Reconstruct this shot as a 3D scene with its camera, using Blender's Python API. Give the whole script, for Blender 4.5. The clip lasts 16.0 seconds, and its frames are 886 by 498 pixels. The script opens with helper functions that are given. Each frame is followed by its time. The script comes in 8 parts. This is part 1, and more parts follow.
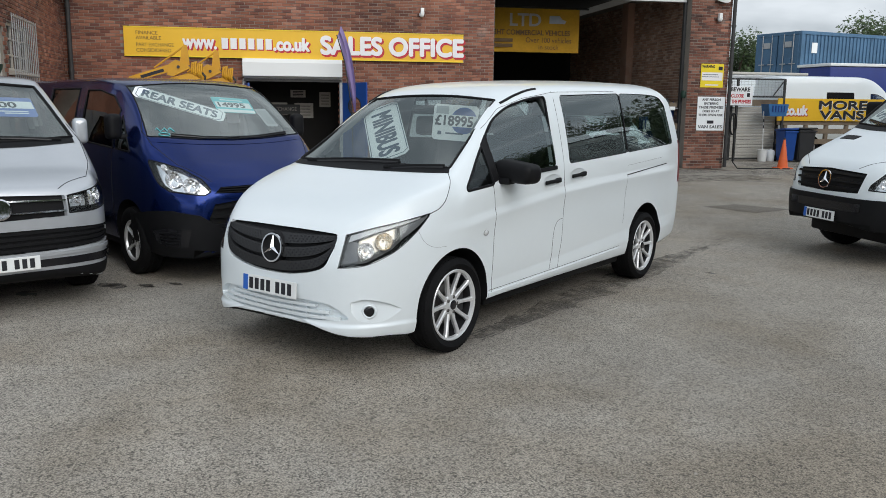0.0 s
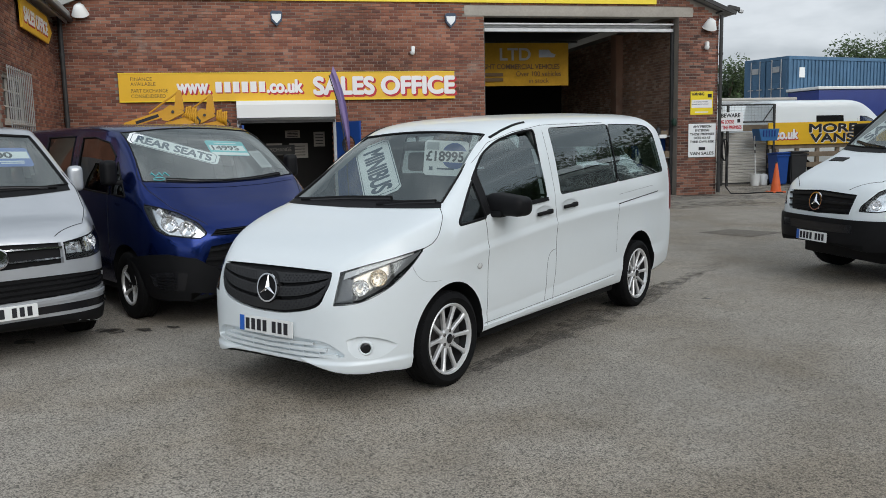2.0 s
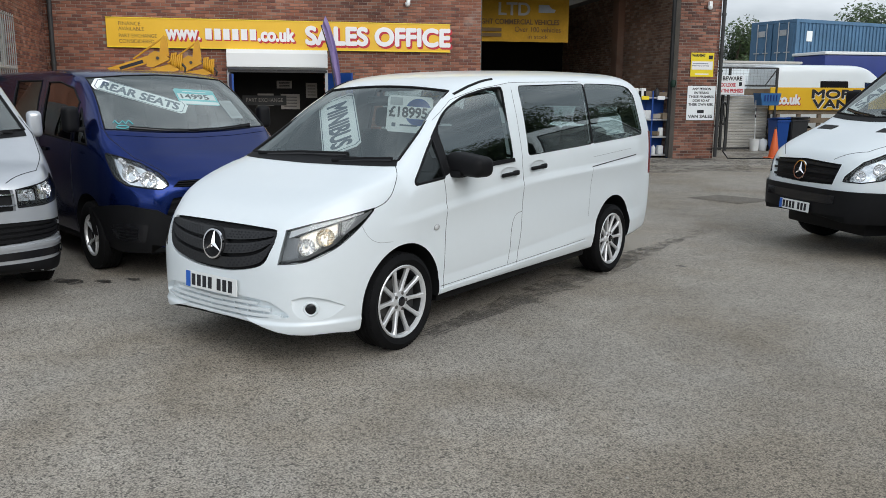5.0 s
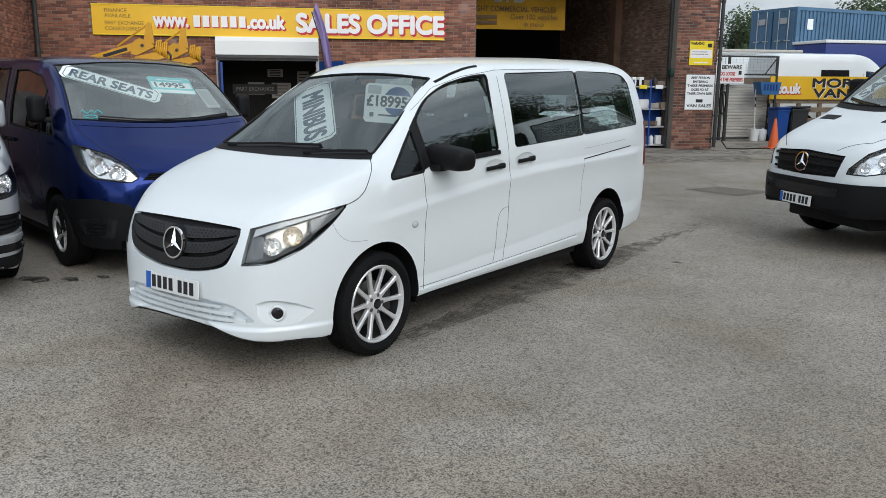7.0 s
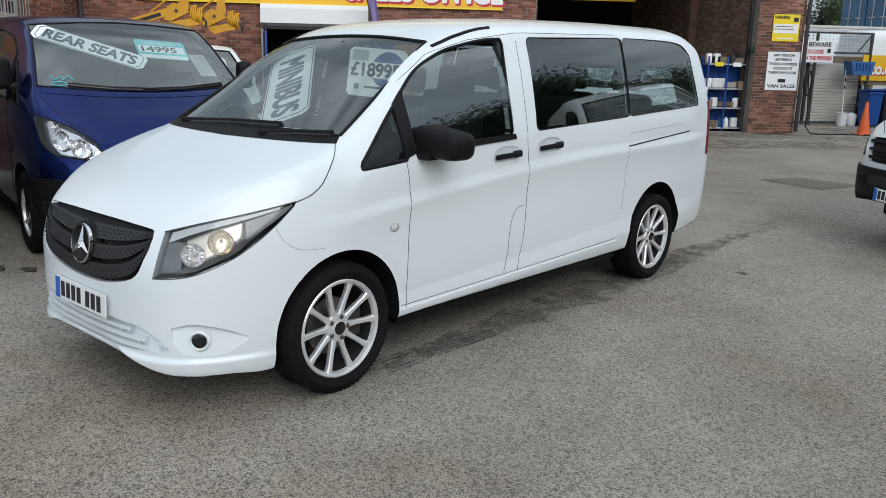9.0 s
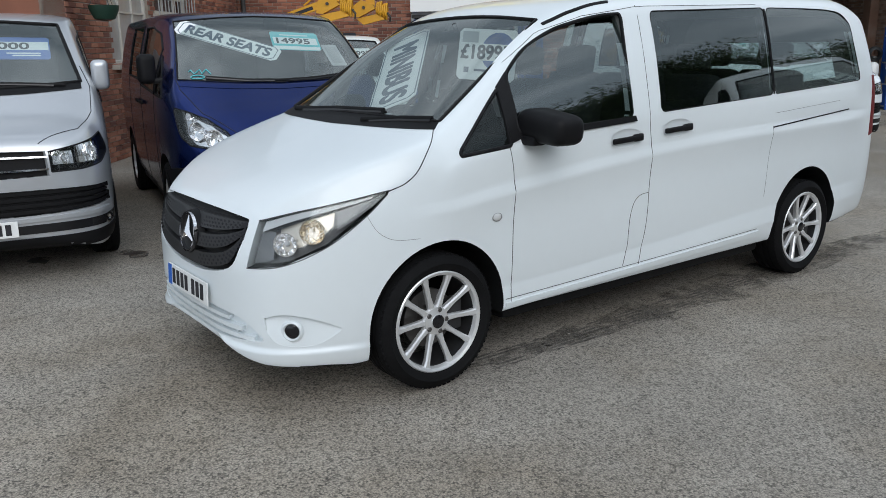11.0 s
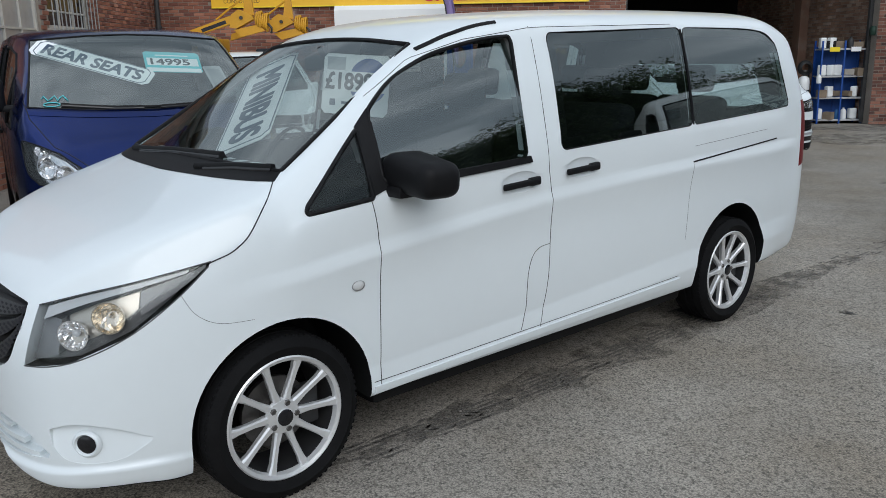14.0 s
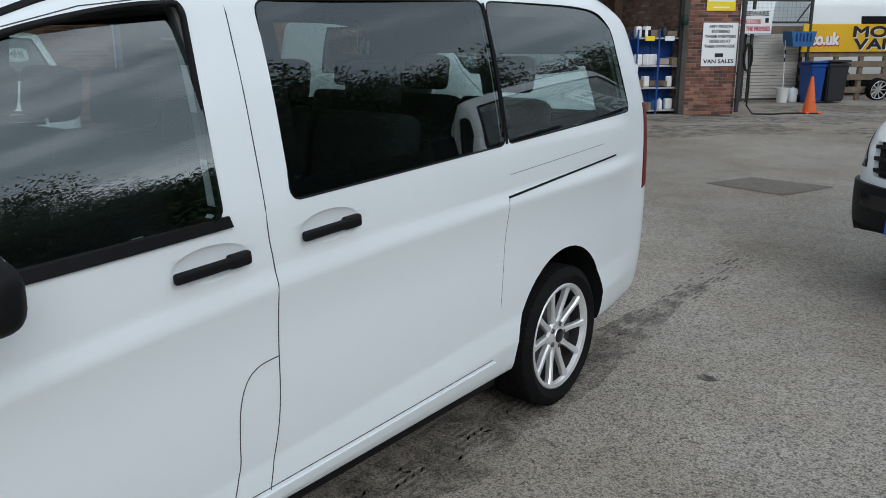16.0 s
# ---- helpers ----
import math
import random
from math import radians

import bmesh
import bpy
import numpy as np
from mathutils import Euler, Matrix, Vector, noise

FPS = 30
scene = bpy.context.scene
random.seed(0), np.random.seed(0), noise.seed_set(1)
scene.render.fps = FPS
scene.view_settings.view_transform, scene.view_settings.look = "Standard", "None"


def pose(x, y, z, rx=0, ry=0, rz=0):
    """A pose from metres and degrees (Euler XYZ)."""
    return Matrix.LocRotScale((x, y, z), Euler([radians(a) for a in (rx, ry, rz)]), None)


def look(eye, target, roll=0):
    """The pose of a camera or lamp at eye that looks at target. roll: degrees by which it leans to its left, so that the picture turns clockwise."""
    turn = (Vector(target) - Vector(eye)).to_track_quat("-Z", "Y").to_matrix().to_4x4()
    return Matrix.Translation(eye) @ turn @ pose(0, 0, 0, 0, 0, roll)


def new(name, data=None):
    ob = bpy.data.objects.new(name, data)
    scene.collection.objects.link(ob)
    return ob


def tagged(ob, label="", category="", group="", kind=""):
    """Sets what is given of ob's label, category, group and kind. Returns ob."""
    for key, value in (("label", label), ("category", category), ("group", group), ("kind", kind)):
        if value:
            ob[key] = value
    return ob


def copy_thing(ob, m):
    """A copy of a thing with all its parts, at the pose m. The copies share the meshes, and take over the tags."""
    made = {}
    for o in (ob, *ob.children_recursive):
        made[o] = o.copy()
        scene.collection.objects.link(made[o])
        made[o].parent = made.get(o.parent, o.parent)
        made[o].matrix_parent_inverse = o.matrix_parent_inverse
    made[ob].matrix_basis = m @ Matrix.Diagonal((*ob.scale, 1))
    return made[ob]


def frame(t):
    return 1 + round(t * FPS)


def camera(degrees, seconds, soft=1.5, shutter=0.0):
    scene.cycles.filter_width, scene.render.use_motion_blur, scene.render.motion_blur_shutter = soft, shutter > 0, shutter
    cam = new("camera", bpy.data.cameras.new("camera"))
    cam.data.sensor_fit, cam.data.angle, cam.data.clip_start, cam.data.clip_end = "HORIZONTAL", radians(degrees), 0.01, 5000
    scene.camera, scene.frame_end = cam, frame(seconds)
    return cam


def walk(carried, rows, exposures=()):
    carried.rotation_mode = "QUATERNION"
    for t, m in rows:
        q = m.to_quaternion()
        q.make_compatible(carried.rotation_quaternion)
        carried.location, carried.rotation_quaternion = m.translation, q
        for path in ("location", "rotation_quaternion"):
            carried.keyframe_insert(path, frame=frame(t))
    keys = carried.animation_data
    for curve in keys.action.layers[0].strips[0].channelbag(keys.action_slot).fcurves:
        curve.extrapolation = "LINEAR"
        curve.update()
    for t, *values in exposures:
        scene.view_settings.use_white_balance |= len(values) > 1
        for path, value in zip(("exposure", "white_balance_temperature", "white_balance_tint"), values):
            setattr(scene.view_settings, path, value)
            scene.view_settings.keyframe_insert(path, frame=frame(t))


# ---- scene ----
cam = camera(56.8, 16.0, soft=0.6)
EXPOSURES = ((0.0, 0.26, 6350, 10), (0.5, 0.18, 6380, 10), (1.0, 0.08, 6350, 10), (1.5, 0.10, 6350, 10), (2.0, 0.14, 6360, 10), (3.0, 0.29, 6320, 10), (6.0, 0.33, 6300, 10),
             (8.5, 0.32, 6230, 10), (9.5, 0.28, 6180, 10), (12.0, 0.16, 6080, 10), (16.0, 0.14, 6080, 10))
PATH = [
    (0, (4.147, -4.482, 1.709), (2.965, -2.907, 1.361), 0.6),
    (0.5, (4.168, -4.493, 1.703), (2.985, -2.899, 1.456), -0.2),
    (1, (4.166, -4.471, 1.728), (2.982, -2.861, 1.659), -0.9),
    (1.5, (4.188, -4.496, 1.718), (3.001, -2.892, 1.59), -1.1),
    (2, (4.2, -4.495, 1.715), (3.013, -2.908, 1.45), -1.3),
    (2.5, (4.217, -4.506, 1.716), (3.032, -2.927, 1.398), -1.3),
    (3, (4.226, -4.49, 1.715), (3.054, -2.91, 1.356), -1.4),
    (3.2, (4.21, -4.467, 1.719), (3.06, -2.872, 1.354), -1.2),
    (5.3, (4.4, -4.127, 1.719), (3.208, -2.564, 1.348), 0.7),
    (5.5, (4.427, -4.122, 1.713), (3.22, -2.572, 1.342), 0.5),
    (6, (4.437, -4.098, 1.722), (3.223, -2.558, 1.331), 0.3),
    (6.5, (4.369, -3.987, 1.708), (3.18, -2.424, 1.324), 0.6),
    (7, (4.237, -3.781, 1.712), (3.06, -2.214, 1.316), 0.4),
    (7.5, (4.161, -3.464, 1.679), (2.926, -1.951, 1.249), -0.4),
    (8, (4.098, -3.119, 1.691), (2.792, -1.667, 1.26), -0.5),
    (8.5, (3.934, -2.818, 1.669), (2.653, -1.34, 1.251), 0.3),
    (9, (3.844, -2.566, 1.659), (2.547, -1.113, 1.205), 1.3),
    (9.5, (3.843, -2.325, 1.637), (2.364, -1.064, 1.17), 1.4),
    (9.7, (3.834, -2.267, 1.631), (2.31, -1.064, 1.151), 1.4),
    (11.8, (3.911, -2.168, 1.629), (2.362, -1.0, 1.144), -1.3),
    (12, (3.874, -2.132, 1.63), (2.329, -0.957, 1.149), -1.1),
    (12.5, (3.723, -2.058, 1.641), (2.17, -0.884, 1.186), -0.3),
    (13, (3.623, -1.981, 1.638), (2.055, -0.828, 1.179), -0.3),
    (13.5, (3.573, -1.741, 1.632), (2.003, -0.585, 1.188), -1.2),
    (13.7, (3.594, -1.631, 1.651), (2.047, -0.447, 1.201), -1.6),
    (14, (3.524, -1.445, 1.697), (2.045, -0.179, 1.235), -1.0),
    (14.5, (3.303, -1.148, 1.679), (1.972, 0.274, 1.226), 0.6),
    (15, (3.12, -0.819, 1.679), (1.833, 0.644, 1.234), -0.1),
    (15.5, (2.92, -0.347, 1.701), (1.65, 1.124, 1.231), -1.1),
    (16, (2.643, 0.002, 1.686), (1.465, 1.54, 1.187), -0.2),
]
walk(cam, [(t, look(eye, target, roll)) for t, eye, target, roll in PATH], exposures=EXPOSURES)

# ---- sky and sun: a bright overcast afternoon ----
world = bpy.data.worlds.new("world")
scene.world = world
world.use_nodes = True
wn, wl = world.node_tree.nodes, world.node_tree.links
wn.clear()
SUN_UP, SUN_TURN = 27.0, 112.0
w_out = wn.new("ShaderNodeOutputWorld")
w_bg = wn.new("ShaderNodeBackground")
w_sky = wn.new("ShaderNodeTexSky")
w_sky.sky_type, w_sky.sun_disc = "NISHITA", False
w_sky.sun_elevation, w_sky.sun_rotation = radians(SUN_UP), radians(SUN_TURN)
w_tint = wn.new("ShaderNodeMix")
w_tint.data_type = "RGBA"
w_tint.inputs[0].default_value = 0.93
w_co = wn.new("ShaderNodeTexCoord")
w_map = wn.new("ShaderNodeMapping")
w_map.inputs["Scale"].default_value = (1.6, 1.6, 5.0)
w_noise = wn.new("ShaderNodeTexNoise")
w_noise.inputs["Scale"].default_value, w_noise.inputs["Detail"].default_value, w_noise.inputs["Roughness"].default_value = 1.3, 6.0, 0.55
w_ramp = wn.new("ShaderNodeValToRGB")
w_ramp.color_ramp.elements[0].position, w_ramp.color_ramp.elements[0].color = 0.40, (3.5, 4.0, 4.4, 1)
w_ramp.color_ramp.elements[1].position, w_ramp.color_ramp.elements[1].color = 0.62, (9.1, 9.6, 10.0, 1)
wl.new(w_co.outputs["Generated"], w_map.inputs["Vector"])
wl.new(w_map.outputs["Vector"], w_noise.inputs["Vector"])
wl.new(w_noise.outputs["Fac"], w_ramp.inputs["Fac"])
wl.new(w_sky.outputs["Color"], w_tint.inputs["A"])
wl.new(w_ramp.outputs["Color"], w_tint.inputs["B"])
w_sep = wn.new("ShaderNodeSeparateXYZ")
w_rise = wn.new("ShaderNodeMapRange")
w_rise.inputs["From Min"].default_value, w_rise.inputs["From Max"].default_value = 0.08, 0.75
w_rise.inputs["To Min"].default_value, w_rise.inputs["To Max"].default_value = 1.10, 0.98
w_dot = wn.new("ShaderNodeVectorMath")
w_dot.operation = "DOT_PRODUCT"
w_dot.inputs[1].default_value = (math.cos(radians(SUN_UP)) * math.sin(radians(180 - SUN_TURN)), -math.cos(radians(SUN_UP)) * math.cos(radians(180 - SUN_TURN)), math.sin(radians(SUN_UP)))
w_side = wn.new("ShaderNodeMapRange")
w_side.interpolation_type = "SMOOTHSTEP"
w_side.inputs["From Min"].default_value, w_side.inputs["From Max"].default_value = -0.7, 0.9
w_side.inputs["To Min"].default_value, w_side.inputs["To Max"].default_value = 0.74, 1.48
w_both = wn.new("ShaderNodeMath")
w_both.operation = "MULTIPLY"
w_mul = wn.new("ShaderNodeMix")
w_mul.data_type, w_mul.blend_type = "RGBA", "MULTIPLY"
w_mul.inputs[0].default_value = 1.0
wl.new(w_co.outputs["Generated"], w_sep.inputs[0])
wl.new(w_sep.outputs["Z"], w_rise.inputs["Value"])
wl.new(w_tint.outputs["Result"], w_mul.inputs["A"])
wl.new(w_co.outputs["Generated"], w_dot.inputs[0])
wl.new(w_dot.outputs["Value"], w_side.inputs["Value"])
wl.new(w_rise.outputs[0], w_both.inputs[0])
wl.new(w_side.outputs[0], w_both.inputs[1])
wl.new(w_both.outputs[0], w_mul.inputs["B"])
wl.new(w_mul.outputs["Result"], w_bg.inputs["Color"])
w_bg.inputs["Strength"].default_value = 0.088
wl.new(w_bg.outputs["Background"], w_out.inputs["Surface"])

sun_data = bpy.data.lights.new("sun", "SUN")
sun_data.energy, sun_data.angle, sun_data.color = 1.45, radians(50), (1.0, 0.96, 0.9)
sun = new("sun", sun_data)
sun.rotation_euler = (radians(90 - SUN_UP), 0, radians(180 - SUN_TURN))


# ---- materials ----
def mat(name, colour, rough=0.5, metal=0.0, vary=0.0, scale=8.0, bump=0.0, fine=0.0, coat=0.0, spread="object", ior=1.45):
    """A surface with cloudy variation at two scales, and relief."""
    m = bpy.data.materials.new(name)
    m.use_nodes = True
    nt = m.node_tree
    b = nt.nodes["Principled BSDF"]
    b.inputs["Base Color"].default_value = (*colour, 1)
    b.inputs["Roughness"].default_value, b.inputs["Metallic"].default_value = rough, metal
    b.inputs["Coat Weight"].default_value, b.inputs["Coat Roughness"].default_value = coat, 0.05
    b.inputs["IOR"].default_value = ior
    if vary or bump:
        co = nt.nodes.new("ShaderNodeTexCoord")
        n1, n2 = nt.nodes.new("ShaderNodeTexNoise"), nt.nodes.new("ShaderNodeTexNoise")
        n1.inputs["Scale"].default_value, n1.inputs["Detail"].default_value = scale, 4
        n2.inputs["Scale"].default_value, n2.inputs["Detail"].default_value = scale * 12, 3
        for n in (n1, n2):
            nt.links.new(co.outputs["Object"], n.inputs["Vector"])
        add = nt.nodes.new("ShaderNodeMath")
        add.operation = "MULTIPLY_ADD"
        add.inputs[1].default_value = 0.4
        nt.links.new(n2.outputs["Fac"], add.inputs[0])
        nt.links.new(n1.outputs["Fac"], add.inputs[2])
        rng = nt.nodes.new("ShaderNodeMapRange")
        rng.inputs["From Min"].default_value, rng.inputs["From Max"].default_value = 0.4, 1.0
        rng.inputs["To Min"].default_value, rng.inputs["To Max"].default_value = 1 - vary, 1 + vary
        nt.links.new(add.outputs[0], rng.inputs["Value"])
        mul = nt.nodes.new("ShaderNodeMix")
        mul.data_type, mul.blend_type = "RGBA", "MULTIPLY"
        mul.inputs[0].default_value = 1.0
        mul.inputs["A"].default_value = (*colour, 1)
        nt.links.new(rng.outputs[0], mul.inputs["B"])
        nt.links.new(mul.outputs["Result"], b.inputs["Base Color"])
        if bump:
            bp = nt.nodes.new("ShaderNodeBump")
            bp.inputs["Strength"].default_value, bp.inputs["Distance"].default_value = min(1, bump * 20), bump
            nt.links.new(add.outputs[0], bp.inputs["Height"])
            nt.links.new(bp.outputs["Normal"], b.inputs["Normal"])
    return m


def glass(name, tint, face=0.08):
    """A pane: lets light through with a tint, and reflects by angle, face being the share head on."""
    m = bpy.data.materials.new(name)
    m.use_nodes = True
    nt = m.node_tree
    nt.nodes.clear()
    out, mix = nt.nodes.new("ShaderNodeOutputMaterial"), nt.nodes.new("ShaderNodeMixShader")
    tr, gl, fr = nt.nodes.new("ShaderNodeBsdfTransparent"), nt.nodes.new("ShaderNodeBsdfGlossy"), nt.nodes.new("ShaderNodeLayerWeight")
    curve, rise = nt.nodes.new("ShaderNodeMath"), nt.nodes.new("ShaderNodeMath")
    tr.inputs["Color"].default_value = (*tint, 1)
    gl.inputs["Roughness"].default_value = 0.0
    gl.inputs["Color"].default_value = (0.80, 0.84, 0.82, 1)
    fr.inputs["Blend"].default_value = 0.5
    curve.operation, rise.operation = "POWER", "MULTIPLY_ADD"
    curve.inputs[1].default_value = 3.5
    rise.inputs[1].default_value, rise.inputs[2].default_value = 1 - face, face
    nt.links.new(fr.outputs["Facing"], curve.inputs[0])
    nt.links.new(curve.outputs[0], rise.inputs[0])
    nt.links.new(rise.outputs[0], mix.inputs[0])
    nt.links.new(tr.outputs[0], mix.inputs[1])
    nt.links.new(gl.outputs[0], mix.inputs[2])
    nt.links.new(mix.outputs[0], out.inputs[0])
    return m


M = {
    "white": mat("white_paint", (0.765, 0.815, 0.838), 0.32, vary=0.015, scale=1.5, coat=0.6),
    "blue": mat("blue_metallic_paint", (0.0055, 0.020, 0.125), 0.2, 0.85, vary=0.05, scale=2, coat=0.3),
    "silver": mat("silver_paint", (0.49, 0.51, 0.54), 0.32, 0.5, vary=0.03, scale=2, coat=1.0),
    "trim": mat("black_plastic", (0.007, 0.007, 0.008), 0.55, vary=0.15, scale=20, bump=0.0004, ior=1.27),
    "gloss_black": mat("gloss_black", (0.012, 0.012, 0.014), 0.15),
    "inside": mat("dark_interior", (0.011, 0.0115, 0.012), 0.75, vary=0.2, scale=6, ior=1.2),
    "cloth": mat("seat_cloth", (0.022, 0.023, 0.026), 0.9, vary=0.15, scale=8, ior=1.2),
    "rubber": mat("tyre_rubber", (0.007, 0.007, 0.0075), 0.75, vary=0.25, scale=12, bump=0.0006, ior=1.22),
    "alloy": mat("alloy_silver", (0.76, 0.765, 0.77), 0.33, 0.55, vary=0.04, scale=6),
    "disc": mat("brake_steel", (0.14, 0.135, 0.13), 0.45, 0.9, vary=0.2, scale=10),
    "bowl": mat("bright_reflector", (0.93, 0.93, 0.94), 0.12, 0.9),
    "warm_bowl": mat("warm_chrome_reflector", (0.84, 0.77, 0.66), 0.2, 1.0),
    # Banner yellow with the workshop's shade mixed into the colour.
    "shaded_yellow": mat("shaded_yellow_cloth", (0.55, 0.30, 0.022), 0.85, vary=0.2, scale=1.2),
    "trough": mat("satin_trough", (0.50, 0.46, 0.40), 0.3, 0.9),
    "housing": mat("lamp_housing", (0.36, 0.363, 0.37), 0.28, 0.7),
    "lamp_grey": mat("grey_lamp_backing", (0.17, 0.172, 0.176), 0.35, 0.4, vary=0.1, scale=9),
    "guide": mat("pale_light_guide", (0.52, 0.53, 0.54), 0.3, 0.1),
    "chrome": mat("chrome", (0.8, 0.8, 0.82), 0.08, 1.0),
    "lens": glass("clear_lens", (0.94, 0.95, 0.955), 0.05),
    "ws": glass("windscreen_glass", (0.84, 0.91, 0.885), 0.25),
    "tint": glass("tinted_glass", (0.58, 0.66, 0.645), 0.17),
    "door_glass": glass("door_glass", (0.55, 0.62, 0.605), 0.22),
    "privacy": glass("privacy_glass", (0.10, 0.11, 0.115), 0.08),
    "quarter_glass": glass("quarter_light_glass", (0.42, 0.48, 0.47), 0.05),
    "red_lens": mat("red_lens", (0.14, 0.003, 0.005), 0.35, ior=1.3),
    "plate_w": mat("plate_white", (0.80, 0.81, 0.80), 0.4),
    "plate_y": mat("plate_blue", (0.02, 0.12, 0.5), 0.4),
    "frit": mat("black_glass_border", (0.006, 0.006, 0.007), 0.6, ior=1.2),
    "lining": mat("pale_headlining", (0.17, 0.175, 0.175), 0.9, vary=0.06, scale=10),
    # Alloy coloured dark for the shade behind the spokes.
    "barrel": mat("shaded_alloy", (0.045, 0.045, 0.047), 0.45, 0.5, vary=0.15, scale=10),
    "grille": mat("grained_grille_plastic", (0.016, 0.0165, 0.018), 0.5, vary=0.1, scale=20),
    "seam": mat("seam_shadow", (0.06, 0.062, 0.065), 0.7),
    "clear_plastic": mat("clear_side_lamp", (0.62, 0.63, 0.63), 0.15, coat=0.5),
    "crate_blue": mat("light_blue_crate", (0.03, 0.13, 0.32), 0.5, vary=0.1, scale=5),
    "ink": mat("black_ink", (0.015, 0.015, 0.02), 0.6),
    "card": mat("white_card", (0.82, 0.84, 0.85), 0.6, vary=0.02, scale=5),
    "navy_ink": mat("slate_ink", (0.05, 0.075, 0.12), 0.6),
    "teal": mat("teal_card", (0.10, 0.55, 0.60), 0.5),
    "blue_card": mat("blue_card", (0.10, 0.18, 0.50), 0.5),
    "sign_yellow": mat("yellow_sign", (0.80, 0.47, 0.025), 0.4, vary=0.04, scale=1.5),
    "gable_yellow": mat("bright_yellow_sign", (0.83, 0.64, 0.025), 0.4, vary=0.03, scale=1.0),
    "sign_white": mat("white_lettering", (0.82, 0.80, 0.80), 0.5),
    "sign_red": mat("red_lettering", (0.50, 0.025, 0.04), 0.5),
    "brown_ink": mat("brown_lettering", (0.16, 0.09, 0.03), 0.6),
    "mortar": mat("mortar", (0.27, 0.235, 0.20), 0.95, vary=0.25, scale=2, bump=0.002),
    "concrete": mat("concrete", (0.36, 0.33, 0.29), 0.9, vary=0.22, scale=1.5, bump=0.003),
    "roof_sheet": mat("roof_sheet", (0.33, 0.33, 0.32), 0.8, vary=0.15, scale=2),
    "galv": mat("galvanised_steel", (0.45, 0.46, 0.47), 0.45, 0.6, vary=0.15, scale=5),
    "steel_dark": mat("dark_steel", (0.05, 0.05, 0.05), 0.6, 0.3, vary=0.3, scale=5),
    "cream": mat("cream_paint", (0.50, 0.475, 0.43), 0.6, vary=0.08, scale=3),
    "blue_plastic": mat("blue_plastic", (0.012, 0.065, 0.29), 0.45, vary=0.08, scale=4),
    "grey_plastic": mat("charcoal_plastic", (0.03, 0.031, 0.034), 0.55, vary=0.1, scale=4),
    "orange": mat("orange_cone", (0.72, 0.13, 0.03), 0.5, vary=0.08, scale=6),
    "yellow_paint": mat("machine_yellow", (0.58, 0.29, 0.015), 0.45, vary=0.12, scale=3),
    "container": mat("container_blue", (0.07, 0.15, 0.25), 0.6, vary=0.25, scale=0.9, bump=0.002),
    "tarp": mat("blue_tarpaulin", (0.015, 0.035, 0.20), 0.5, vary=0.1, scale=2),
    "purple": mat("purple_flag", (0.26, 0.20, 0.40), 0.8, vary=0.1, scale=3),
    "timber": mat("weathered_timber", (0.22, 0.17, 0.12), 0.85, vary=0.25, scale=5, bump=0.002),
    "bark": mat("bark", (0.07, 0.055, 0.04), 0.9, vary=0.3, scale=8, bump=0.01),
    "leaf": mat("leaves", (0.045, 0.075, 0.022), 0.6, vary=0.5, scale=1.2),
    "wire": mat("black_hose", (0.015, 0.015, 0.015), 0.5),
    # Near black for the unlit rooms behind the openings, shade put into colour.
    "room_shade": mat("room_shade_black", (0.012, 0.011, 0.010), 0.95, vary=0.3, scale=1),
    "green": mat("green_plastic", (0.01, 0.035, 0.022), 0.6),
}


